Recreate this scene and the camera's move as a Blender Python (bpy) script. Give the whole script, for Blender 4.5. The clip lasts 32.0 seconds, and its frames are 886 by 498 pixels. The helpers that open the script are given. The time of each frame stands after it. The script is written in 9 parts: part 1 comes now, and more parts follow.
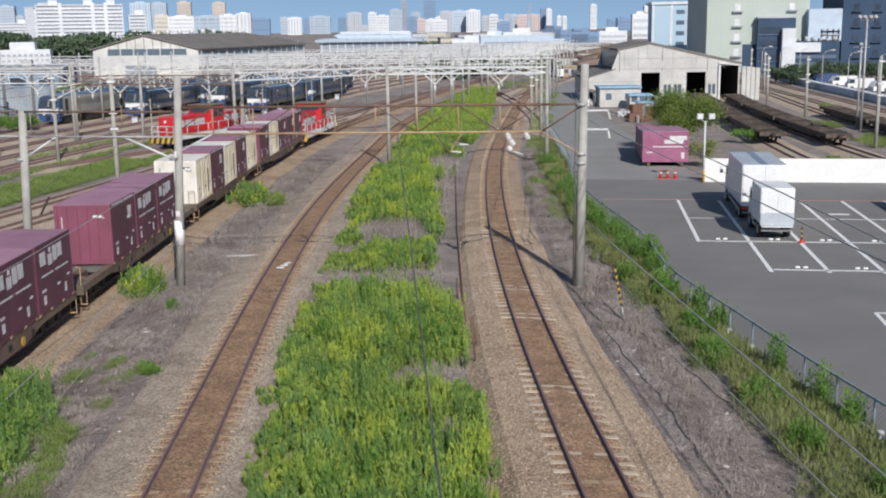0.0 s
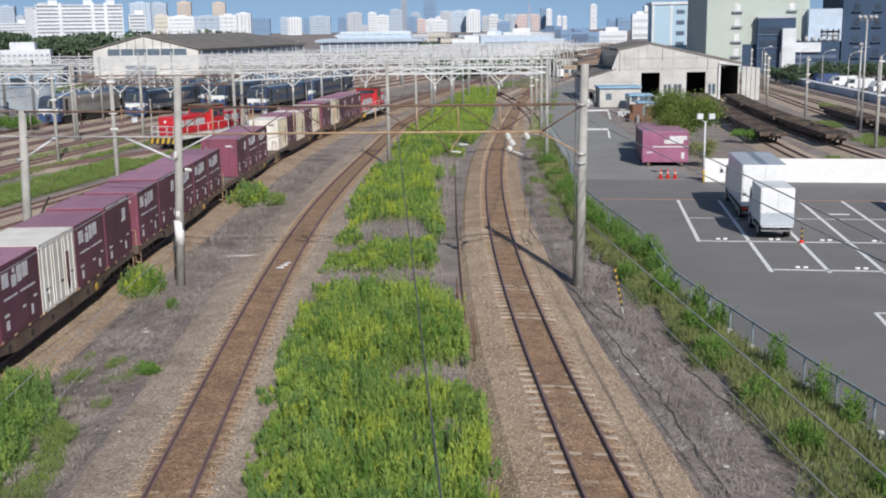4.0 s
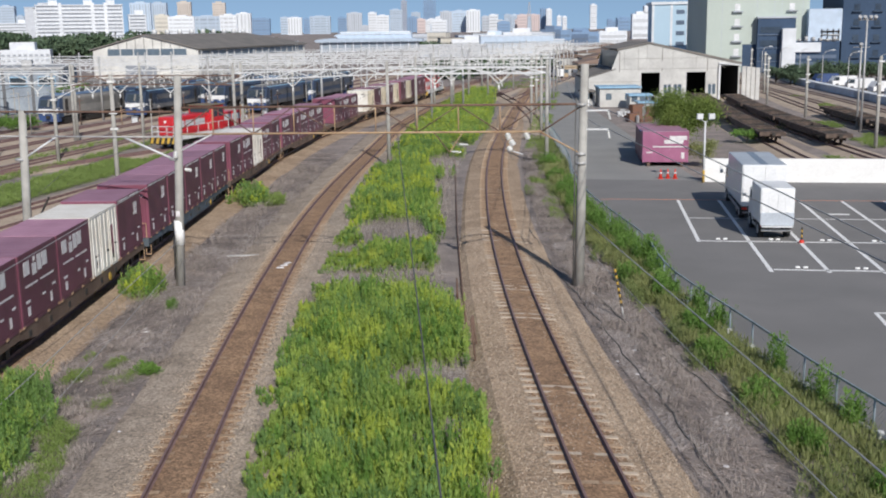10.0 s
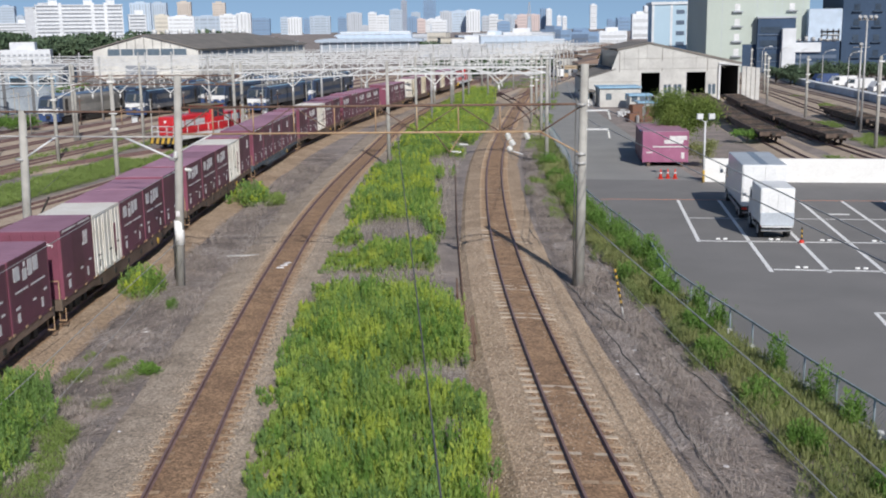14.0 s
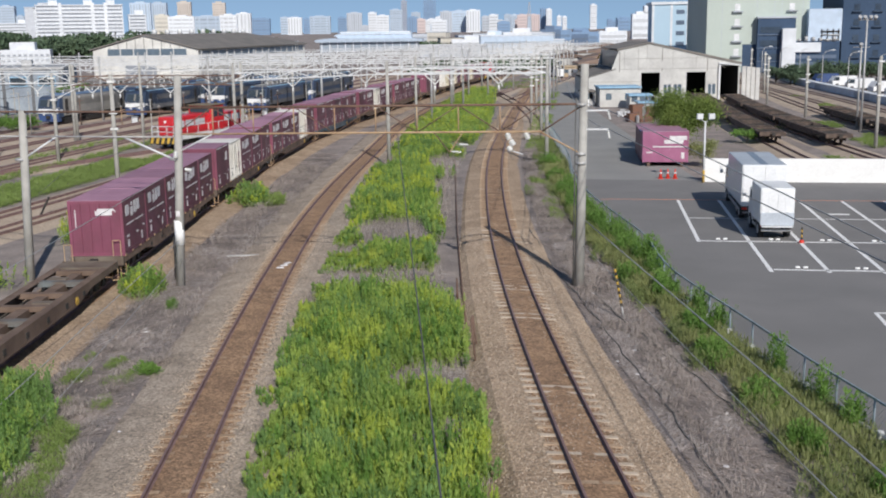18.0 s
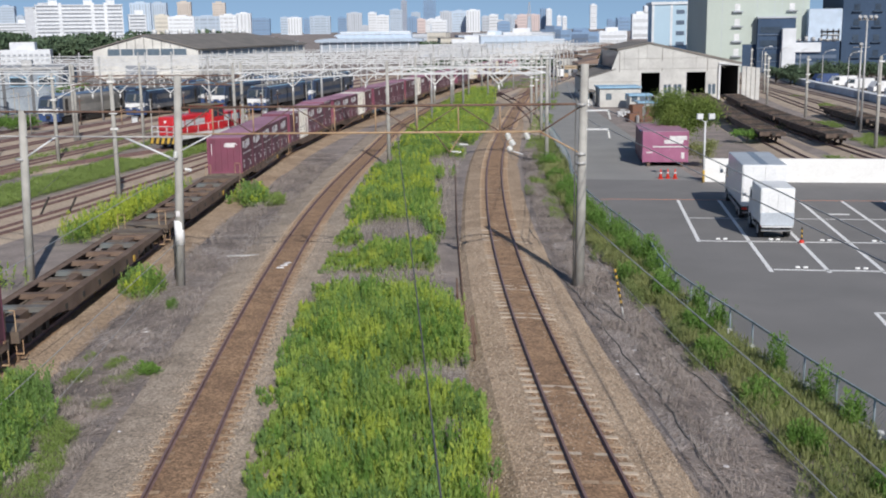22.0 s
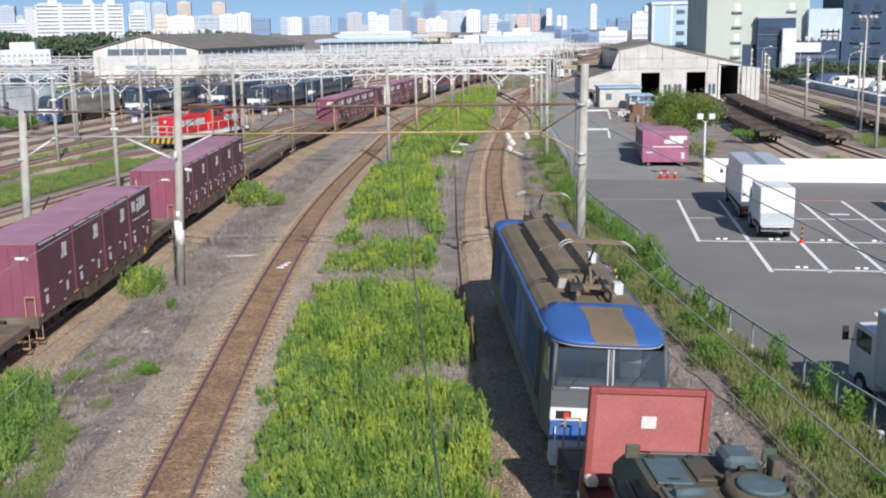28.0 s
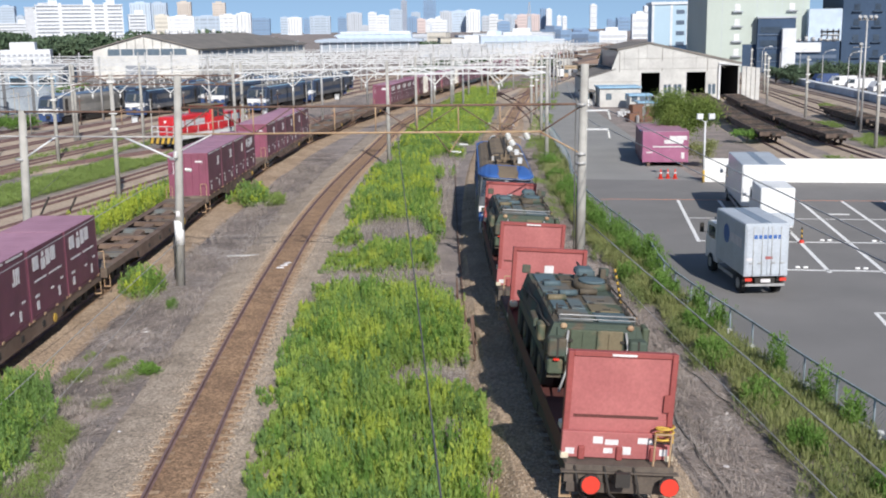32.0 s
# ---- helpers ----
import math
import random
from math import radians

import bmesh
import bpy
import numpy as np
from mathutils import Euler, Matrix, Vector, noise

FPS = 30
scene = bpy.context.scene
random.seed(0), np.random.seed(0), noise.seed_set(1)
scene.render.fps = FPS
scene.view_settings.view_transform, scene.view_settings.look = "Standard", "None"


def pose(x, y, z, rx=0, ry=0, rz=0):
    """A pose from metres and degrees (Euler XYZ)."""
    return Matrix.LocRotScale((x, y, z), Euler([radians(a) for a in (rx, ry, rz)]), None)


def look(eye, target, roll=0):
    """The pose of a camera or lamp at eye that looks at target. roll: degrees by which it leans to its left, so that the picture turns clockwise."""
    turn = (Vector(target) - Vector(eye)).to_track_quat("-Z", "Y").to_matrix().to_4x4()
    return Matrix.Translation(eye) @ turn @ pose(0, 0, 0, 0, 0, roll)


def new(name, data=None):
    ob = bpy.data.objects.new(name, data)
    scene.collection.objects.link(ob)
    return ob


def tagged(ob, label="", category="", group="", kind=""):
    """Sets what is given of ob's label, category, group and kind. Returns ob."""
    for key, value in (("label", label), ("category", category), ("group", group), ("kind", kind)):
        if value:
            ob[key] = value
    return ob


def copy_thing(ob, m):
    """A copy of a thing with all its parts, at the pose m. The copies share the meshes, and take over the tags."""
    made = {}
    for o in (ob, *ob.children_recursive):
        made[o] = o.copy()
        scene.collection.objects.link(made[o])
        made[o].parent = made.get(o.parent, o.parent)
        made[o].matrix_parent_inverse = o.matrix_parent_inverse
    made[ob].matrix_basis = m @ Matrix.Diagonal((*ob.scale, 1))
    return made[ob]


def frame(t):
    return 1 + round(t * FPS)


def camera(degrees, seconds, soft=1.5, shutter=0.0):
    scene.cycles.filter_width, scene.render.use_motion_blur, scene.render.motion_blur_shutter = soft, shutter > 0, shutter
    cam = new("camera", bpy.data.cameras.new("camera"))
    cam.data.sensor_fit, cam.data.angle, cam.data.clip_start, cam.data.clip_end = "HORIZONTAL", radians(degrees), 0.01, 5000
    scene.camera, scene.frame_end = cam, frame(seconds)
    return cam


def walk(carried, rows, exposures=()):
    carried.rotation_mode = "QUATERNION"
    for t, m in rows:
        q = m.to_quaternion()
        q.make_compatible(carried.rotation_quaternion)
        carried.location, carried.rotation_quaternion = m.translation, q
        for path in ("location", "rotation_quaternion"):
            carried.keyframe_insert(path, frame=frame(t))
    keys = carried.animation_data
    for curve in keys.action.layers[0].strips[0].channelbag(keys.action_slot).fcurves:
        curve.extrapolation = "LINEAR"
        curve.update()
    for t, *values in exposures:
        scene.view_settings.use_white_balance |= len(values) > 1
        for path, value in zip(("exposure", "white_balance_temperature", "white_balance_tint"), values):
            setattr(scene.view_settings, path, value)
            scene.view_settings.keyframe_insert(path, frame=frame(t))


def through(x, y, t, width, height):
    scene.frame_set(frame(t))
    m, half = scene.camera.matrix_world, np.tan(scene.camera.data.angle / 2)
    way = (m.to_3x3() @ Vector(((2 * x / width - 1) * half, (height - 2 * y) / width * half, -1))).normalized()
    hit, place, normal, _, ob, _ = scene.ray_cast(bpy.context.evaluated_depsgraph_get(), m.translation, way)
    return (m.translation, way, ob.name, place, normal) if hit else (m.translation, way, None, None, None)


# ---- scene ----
cam = camera(44.43, 32.0, soft=2.0)
EYE = (0, 0, 10.85)
VIEW = look(EYE, (0, 10, 8.817), -0.816)
walk(cam, [(0, VIEW), (32, VIEW)], exposures=[(0, -0.05), (25.4, -0.05), (27.6, 0.24), (32, 0.24)])

# ---- light: a clear afternoon, the sun high behind the camera's right shoulder ----
SUN_WAY = Vector((0.215, -0.80, 0.56)).normalized()
world = bpy.data.worlds.new("sky")
scene.world = world
world.use_nodes = True
wn = world.node_tree
sky = wn.nodes.new("ShaderNodeTexSky")
sky.sky_type, sky.sun_disc = "NISHITA", False
sky.sun_elevation = math.asin(SUN_WAY.z)
sky.sun_rotation = math.atan2(SUN_WAY.x, SUN_WAY.y)
sky.air_density, sky.dust_density, sky.ozone_density = 1.0, 0.3, 2.0
way = wn.nodes.new("ShaderNodeTexCoord")
lift = wn.nodes.new("ShaderNodeVectorMath")
lift.operation = "ADD"
lift.inputs[1].default_value = (0, 0, 0.2)
wn.links.new(way.outputs["Generated"], lift.inputs[0])
wn.links.new(lift.outputs[0], sky.inputs[0])
wn.links.new(sky.outputs[0], wn.nodes["Background"].inputs[0])
wn.nodes["Background"].inputs[1].default_value = 0.102
sun = new("sun", bpy.data.lights.new("sun", "SUN"))
sun.data.energy, sun.data.angle, sun.data.color = 4.4, radians(0.53), (1.0, 0.95, 0.885)
sun.matrix_world = look(SUN_WAY * 100, (0, 0, 0))


# ---- materials ----
def mat(name, col, col2=None, rough=0.7, metal=0.0, scale=2.0, fine=30.0, bump=0.15, vary=0.0, mix=0.5, coat=0.0, dist=0.02, islands=False, grain=0.5, cells=False):
    """A painted or natural surface: two colours in patches, fine grain, bump, and a little change from piece to piece."""
    m = bpy.data.materials.new(name)
    m.use_nodes = True
    nt = m.node_tree
    n, l = nt.nodes, nt.links
    b = n["Principled BSDF"]
    tc = n.new("ShaderNodeTexCoord")
    big = n.new("ShaderNodeTexNoise")
    big.inputs["Scale"].default_value, big.inputs["Detail"].default_value = scale, 5
    small = n.new("ShaderNodeTexNoise")
    small.inputs["Scale"].default_value, small.inputs["Detail"].default_value = fine, 3
    l.new(tc.outputs["Object"], big.inputs["Vector"])
    l.new(tc.outputs["Object"], small.inputs["Vector"])
    fleck = small.outputs["Fac"]
    if cells:
        cell = n.new("ShaderNodeTexVoronoi")
        cell.inputs["Scale"].default_value = fine
        l.new(tc.outputs["Object"], cell.inputs["Vector"])
        grey = n.new("ShaderNodeSeparateColor")
        l.new(cell.outputs["Color"], grey.inputs["Color"])
        blend = n.new("ShaderNodeMath")
        blend.operation = "MULTIPLY_ADD"
        l.new(cell.outputs["Distance"], blend.inputs[0])
        blend.inputs[1].default_value = -0.45
        l.new(grey.outputs[0], blend.inputs[2])
        fleck = blend.outputs[0]
    ramp = n.new("ShaderNodeValToRGB")
    col2 = col2 or tuple(c * 0.78 for c in col)
    ramp.color_ramp.elements[0].position, ramp.color_ramp.elements[1].position = 0.5 - mix * 0.4, 0.5 + mix * 0.4
    ramp.color_ramp.elements[0].color, ramp.color_ramp.elements[1].color = (*col2, 1), (*col, 1)
    l.new(big.outputs["Fac"], ramp.inputs["Fac"])
    hsv = n.new("ShaderNodeHueSaturation")
    l.new(ramp.outputs["Color"], hsv.inputs["Color"])
    val = n.new("ShaderNodeMath")
    val.operation = "MULTIPLY_ADD"
    l.new(fleck, val.inputs[0])
    val.inputs[1].default_value, val.inputs[2].default_value = grain, 1 - grain * (0.3 if cells else 0.5)
    out = val.outputs[0]
    if vary:
        info = n.new("ShaderNodeNewGeometry" if islands else "ShaderNodeObjectInfo")
        v2 = n.new("ShaderNodeMath")
        v2.operation = "MULTIPLY_ADD"
        l.new(info.outputs["Random Per Island" if islands else "Random"], v2.inputs[0])
        v2.inputs[1].default_value, v2.inputs[2].default_value = vary, 1 - vary / 2
        v3 = n.new("ShaderNodeMath")
        v3.operation = "MULTIPLY"
        l.new(out, v3.inputs[0])
        l.new(v2.outputs[0], v3.inputs[1])
        out = v3.outputs[0]
    l.new(out, hsv.inputs["Value"])
    l.new(hsv.outputs["Color"], b.inputs["Base Color"])
    b.inputs["Roughness"].default_value, b.inputs["Metallic"].default_value = rough, metal
    b.inputs["Coat Weight"].default_value = coat
    if bump:
        bn = n.new("ShaderNodeBump")
        bn.inputs["Strength"].default_value, bn.inputs["Distance"].default_value = bump, dist
        l.new(fleck if not cells else cell.outputs["Distance"], bn.inputs["Height"])
        bn.invert = cells
        l.new(bn.outputs["Normal"], b.inputs["Normal"])
    return m


def leaf(name, col, col2, vary=0.3, through=0.5):
    """A leaf: a matt surface that lets part of the light through."""
    m = mat(name, col, col2, 0.75, scale=0.5, fine=6, bump=0, vary=vary, islands=True)
    n, l = m.node_tree.nodes, m.node_tree.links
    b = n["Principled BSDF"]
    b.inputs["Specular IOR Level"].default_value = 0.2
    tr = n.new("ShaderNodeBsdfTranslucent")
    l.new(b.inputs["Base Color"].links[0].from_socket, tr.inputs["Color"])
    mixer = n.new("ShaderNodeMixShader")
    mixer.inputs["Fac"].default_value = through
    l.new(b.outputs["BSDF"], mixer.inputs[1])
    l.new(tr.outputs["BSDF"], mixer.inputs[2])
    l.new(mixer.outputs["Shader"], n["Material Output"].inputs["Surface"])
    return m


def glass(name, col=(0.045, 0.06, 0.075), rough=0.08):
    m = bpy.data.materials.new(name)
    m.use_nodes = True
    b = m.node_tree.nodes["Principled BSDF"]
    b.inputs["Base Color"].default_value = (*col, 1)
    b.inputs["Roughness"].default_value = rough
    b.inputs["Specular IOR Level"].default_value = 0.3
    return m


M = {}
M["soil"] = mat("dry_soil", (0.325, 0.275, 0.248), (0.205, 0.175, 0.165), 0.95, scale=0.5, fine=19, bump=0.8, mix=0.4, dist=0.03, grain=1.5)
M["ballast"] = mat("rusty_ballast", (0.4, 0.33, 0.265), (0.28, 0.228, 0.18), 0.95, scale=0.8, fine=15, bump=0.6, mix=0.4, dist=0.03, grain=0.75, cells=True)
M["rust_bed"] = mat("rust_stained_ballast", (0.35, 0.222, 0.132), (0.235, 0.145, 0.088), 0.95, scale=1.2, fine=15, bump=0.6, mix=0.4, dist=0.03, grain=0.8, cells=True)
M["ballast_rust"] = mat("orange_brown_ballast", (0.43, 0.32, 0.225), (0.31, 0.222, 0.15), 0.95, scale=0.5, fine=15, bump=0.6, mix=0.4, dist=0.03, grain=0.75, cells=True)
M["farbed"] = mat("yard_ballast", (0.48, 0.39, 0.305), (0.36, 0.285, 0.22), 0.95, scale=0.3, fine=8, bump=0.6, mix=0.5, dist=0.06, grain=1.0)
M["rail"] = mat("rusty_rail_steel", (0.29, 0.19, 0.18), (0.19, 0.12, 0.115), 0.55, 0.25, scale=3, fine=50, bump=0.1)
M["sleeper"] = mat("weathered_timber_sleeper", (0.46, 0.34, 0.235), (0.31, 0.215, 0.14), 0.9, scale=4, fine=40, bump=0.4, vary=0.3)
M["sleeper_pale"] = mat("pale_concrete_sleeper", (0.6, 0.51, 0.42), (0.38, 0.3, 0.22), 0.9, scale=3, fine=40, bump=0.3, vary=0.3)
M["asphalt"] = mat("asphalt", (0.218, 0.21, 0.206), (0.172, 0.167, 0.165), 0.92, scale=0.3, fine=60, bump=0.25, mix=0.7)
M["road"] = mat("faded_asphalt", (0.3, 0.295, 0.28), (0.23, 0.227, 0.22), 0.92, scale=0.2, fine=50, bump=0.25, mix=0.7)
M["line"] = mat("road_paint", (0.88, 0.88, 0.87), (0.74, 0.74, 0.74), 0.7, scale=3, fine=40, bump=0.05)
M["orange"] = mat("faded_orange_paint", (0.75, 0.3, 0.17), (0.55, 0.27, 0.18), 0.75, scale=3, fine=40, bump=0.05)
M["concrete"] = mat("pole_concrete", (0.44, 0.43, 0.4), (0.31, 0.3, 0.28), 0.9, scale=1.5, fine=30, bump=0.2)
M["whitewall"] = mat("white_painted_concrete", (0.86, 0.86, 0.85), (0.76, 0.76, 0.75), 0.8, scale=0.6, fine=20, bump=0.1)
M["galv"] = mat("galvanised_steel", (0.5, 0.5, 0.5), (0.36, 0.36, 0.36), 0.55, 0.35, scale=3, fine=40, bump=0.05)
M["whitesteel"] = mat("pale_grey_painted_steel", (0.72, 0.73, 0.74), (0.55, 0.56, 0.57), 0.6, 0.1, scale=1, fine=20, bump=0.05)
M["ruststeel"] = mat("rusty_painted_steel", (0.2, 0.12, 0.085), (0.12, 0.075, 0.06), 0.8, 0.1, scale=2, fine=30, bump=0.2)
M["tansteel"] = mat("faded_ochre_steel", (0.5, 0.36, 0.22), (0.33, 0.2, 0.12), 0.8, scale=2, fine=30, bump=0.2)
M["wire"] = mat("weathered_copper_wire", (0.16, 0.16, 0.155), (0.1, 0.1, 0.1), 0.6, 0.3, bump=0)
M["insul"] = mat("white_porcelain", (0.8, 0.8, 0.78), None, 0.25, bump=0)
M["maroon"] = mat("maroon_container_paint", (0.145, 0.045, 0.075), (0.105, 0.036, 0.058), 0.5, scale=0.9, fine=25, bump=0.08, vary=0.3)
# Brighter than the sides: sun on the ends is put into the colour.
M["maroon_end"] = mat("sunlit_maroon_and_magenta_paint", (0.235, 0.07, 0.115), (0.185, 0.06, 0.09), 0.5, scale=0.9, fine=25, bump=0.08, vary=0.35)
# Bleached roofs, paler still because far haze is put into the colour.
M["maroon_roof"] = mat("hazed_bleached_maroon_roof", (0.39, 0.215, 0.29), (0.29, 0.15, 0.21), 0.6, scale=0.8, fine=20, bump=0.08, vary=0.35)
M["whitebox"] = mat("off_white_container_paint", (0.82, 0.8, 0.76), (0.66, 0.62, 0.55), 0.55, scale=0.9, fine=20, bump=0.06, vary=0.1)
M["cream"] = mat("stained_cream_container_paint", (0.76, 0.71, 0.6), (0.58, 0.5, 0.36), 0.6, scale=1.0, fine=20, bump=0.06, vary=0.15)
M["mark"] = mat("white_marking_paint", (0.75, 0.74, 0.74), (0.58, 0.55, 0.57), 0.6, scale=4, fine=30, bump=0)
M["black"] = mat("black_underframe", (0.025, 0.024, 0.024), (0.045, 0.038, 0.032), 0.75, scale=2, fine=30, bump=0.2)
M["deck"] = mat("rusty_wagon_deck", (0.2, 0.14, 0.105), (0.12, 0.078, 0.058), 0.85, 0.05, scale=1.2, fine=25, bump=0.25, vary=0.3)
M["deckgrey"] = mat("dusty_wagon_frame", (0.2, 0.17, 0.135), (0.11, 0.08, 0.062), 0.85, scale=1.2, fine=25, bump=0.25)
M["yellow"] = mat("yellow_paint", (0.62, 0.4, 0.06), (0.5, 0.32, 0.06), 0.6, bump=0.05)
M["steelwheel"] = mat("dark_wheel_steel", (0.08, 0.065, 0.055), None, 0.5, 0.5, bump=0.1)
M["green"] = leaf("weed_leaf", (0.44, 0.57, 0.145), (0.3, 0.42, 0.11), 0.28)
M["green2"] = leaf("bush_leaf", (0.25, 0.41, 0.1), (0.16, 0.29, 0.07), 0.35)
M["green3"] = leaf("blue_green_weed_leaf", (0.28, 0.43, 0.14), (0.2, 0.33, 0.11), 0.14)
M["lime"] = leaf("weed_tip", (0.545, 0.63, 0.125), (0.42, 0.52, 0.11), 0.28)
M["gold"] = leaf("goldenrod_tip", (0.57, 0.64, 0.1), (0.47, 0.57, 0.095), 0.14)
M["palestraw"] = leaf("bleached_straw", (0.62, 0.56, 0.53), (0.45, 0.4, 0.375), 0.6, 0.2)
M["brush"] = leaf("grey_dry_brush", (0.43, 0.38, 0.35), (0.27, 0.235, 0.215), 0.7, 0.2)
M["grass"] = leaf("yard_grass", (0.33, 0.43, 0.14), (0.24, 0.33, 0.1), 0.4)
M["drygreen"] = leaf("yellowed_grass", (0.4, 0.43, 0.19), (0.3, 0.33, 0.14), 0.4)
M["fencegrass"] = leaf("dull_olive_grass", (0.31, 0.37, 0.15), (0.23, 0.28, 0.11), 0.4)
M["treeleaf"] = leaf("tree_leaf", (0.29, 0.36, 0.1), (0.17, 0.25, 0.07), 0.5)
M["straw"] = leaf("dry_grass", (0.5, 0.435, 0.395), (0.3, 0.26, 0.24), 0.8, 0.2)
M["bark"] = mat("bark", (0.16, 0.12, 0.09), (0.09, 0.07, 0.055), 0.95, scale=3, fine=30, bump=0.6)
M["tire"] = mat("black_rubber", (0.022, 0.022, 0.023), None, 0.85, bump=0.1)
M["whitetruck"] = mat("white_truck_paint", (0.82, 0.83, 0.84), (0.72, 0.73, 0.74), 0.35, scale=0.8, fine=20, bump=0.02, coat=0.2)
M["alu"] = mat("pale_blue_grey_alloy_panel", (0.55, 0.6, 0.66), (0.46, 0.5, 0.55), 0.45, 0.2, scale=1, fine=15, bump=0.03)
M["red"] = mat("red_locomotive_paint", (0.62, 0.025, 0.035), (0.5, 0.025, 0.035), 0.4, scale=0.8, fine=20, bump=0.03, coat=0.2)
M["reddisc"] = mat("red_marker_disc", (0.75, 0.05, 0.03), (0.65, 0.05, 0.03), 0.45, bump=0)
M["blue"] = mat("blue_locomotive_paint", (0.045, 0.14, 0.42), (0.04, 0.115, 0.35), 0.5, scale=0.7, fine=20, bump=0.03, coat=0.0)
M["navy"] = mat("dark_blue_locomotive_paint", (0.035, 0.085, 0.25), (0.05, 0.075, 0.16), 0.75, scale=0.7, fine=20, bump=0.03)
M["lgrey"] = mat("light_grey_locomotive_paint", (0.6, 0.62, 0.64), (0.48, 0.5, 0.52), 0.5, scale=0.7, fine=20, bump=0.03)
M["brownroof"] = mat("dust_coated_roof", (0.215, 0.165, 0.11), (0.15, 0.115, 0.08), 0.85, scale=1.0, fine=15, bump=0.15)
M["rackred"] = mat("red_flat_rack_paint", (0.33, 0.075, 0.07), (0.25, 0.06, 0.055), 0.6, scale=0.8, fine=15, bump=0.08)
# Darkened rack red: shade on sides and floor is put into the colour.
M["rackdark"] = mat("darkened_red_rack_paint", (0.13, 0.035, 0.03), (0.075, 0.03, 0.026), 0.75, scale=1.2, fine=15, bump=0.1)
M["pinkred"] = mat("faded_red_rack_paint", (0.43, 0.145, 0.14), (0.33, 0.1, 0.1), 0.65, scale=0.8, fine=15, bump=0.08)
M["camo"] = mat("olive_camouflage_paint", (0.062, 0.085, 0.066), (0.1, 0.082, 0.058), 0.75, scale=0.7, fine=15, bump=0.05, mix=0.06)
M["camo_tan"] = mat("brown_camouflage_paint", (0.17, 0.14, 0.085), (0.075, 0.095, 0.062), 0.75, scale=0.8, fine=15, bump=0.05, mix=0.06)
M["camo_top"] = mat("dusty_blue_grey_cover", (0.105, 0.14, 0.15), (0.14, 0.118, 0.09), 0.8, scale=0.9, fine=12, bump=0.2, mix=0.2)
M["tarp"] = mat("bluish_grey_cover", (0.1, 0.15, 0.178), (0.068, 0.1, 0.108), 0.7, scale=1.4, fine=10, bump=0.3)
M["glass"] = glass("dark_glass")
M["window"] = mat("far_window_glass", (0.12, 0.16, 0.2), (0.09, 0.12, 0.15), 0.2, scale=0.5, fine=3, bump=0, vary=0.5)
M["shed"] = mat("weathered_pale_slate_cladding", (0.6, 0.595, 0.57), (0.46, 0.455, 0.44), 0.85, scale=0.5, fine=3, bump=0.12, grain=0.3)
M["shedroof"] = mat("grey_slate_roof", (0.22, 0.2, 0.18), (0.15, 0.14, 0.13), 0.85, scale=0.3, fine=4, bump=0.2)
M["dark"] = mat("dark_interior", (0.02, 0.02, 0.02), None, 0.9, bump=0)
M["bluetrim"] = mat("pale_blue_trim", (0.3, 0.5, 0.68), None, 0.6, bump=0.05)


# ---- shapes ----
def bx(bm, x0, x1, y0, y1, z0, z1):
    v = [bm.verts.new(p) for p in ((x0, y0, z0), (x1, y0, z0), (x1, y1, z0), (x0, y1, z0), (x0, y0, z1), (x1, y0, z1), (x1, y1, z1), (x0, y1, z1))]
    for f in ((3, 2, 1, 0), (4, 5, 6, 7), (0, 1, 5, 4), (1, 2, 6, 5), (2, 3, 7, 6), (3, 0, 4, 7)):
        bm.faces.new([v[i] for i in f])
    return bm


def box(x0, x1, y0, y1, z0, z1, bevel=0.0):
    bm = bx(bmesh.new(), x0, x1, y0, y1, z0, z1)
    if bevel:
        bmesh.ops.bevel(bm, geom=bm.edges[:], offset=bevel, segments=1, affect="EDGES")
    return bm


def rod(bm, a, b, r0, r1=None, n=8):
    """A round or, with n=4, square bar from a to b."""
    a, b = Vector(a), Vector(b)
    r1 = r0 if r1 is None else r1
    d = (b - a).normalized()
    u = d.cross(Vector((0, 0, 1)))
    u = Vector((1, 0, 0)) if u.length < 1e-4 else u.normalized()
    w = d.cross(u)
    rings = []
    for p, r in ((a, r0), (b, r1)):
        rings.append([bm.verts.new(p + (u * math.cos(t) + w * math.sin(t)) * r) for t in (2 * math.pi * (i + 0.5) / n for i in range(n))])
    for i in range(n):
        f = bm.faces.new((rings[0][i], rings[0][(i + 1) % n], rings[1][(i + 1) % n], rings[1][i]))
        f.smooth = n > 5
    bm.faces.new(rings[0][::-1])
    bm.faces.new(rings[1])
    return bm


def tube(pts, r, n=5):
    """One connected round tube through several points."""
    bm = bmesh.new()
    pts = [Vector(p) for p in pts]
    rings = []
    for i, p in enumerate(pts):
        d = (pts[min(i + 1, len(pts) - 1)] - pts[max(i - 1, 0)]).normalized()
        u = d.cross(Vector((0, 0, 1)))
        u = Vector((1, 0, 0)) if u.length < 1e-3 else u.normalized()
        w = d.cross(u)
        rings.append([bm.verts.new(p + (u * math.cos(t) + w * math.sin(t)) * r) for t in (2 * math.pi * k / n for k in range(n))])
    for a, b in zip(rings, rings[1:]):
        for i in range(n):
            bm.faces.new((a[i], a[(i + 1) % n], b[(i + 1) % n], b[i])).smooth = True
    bm.faces.new(rings[0][::-1])
    bm.faces.new(rings[-1])
    return bm


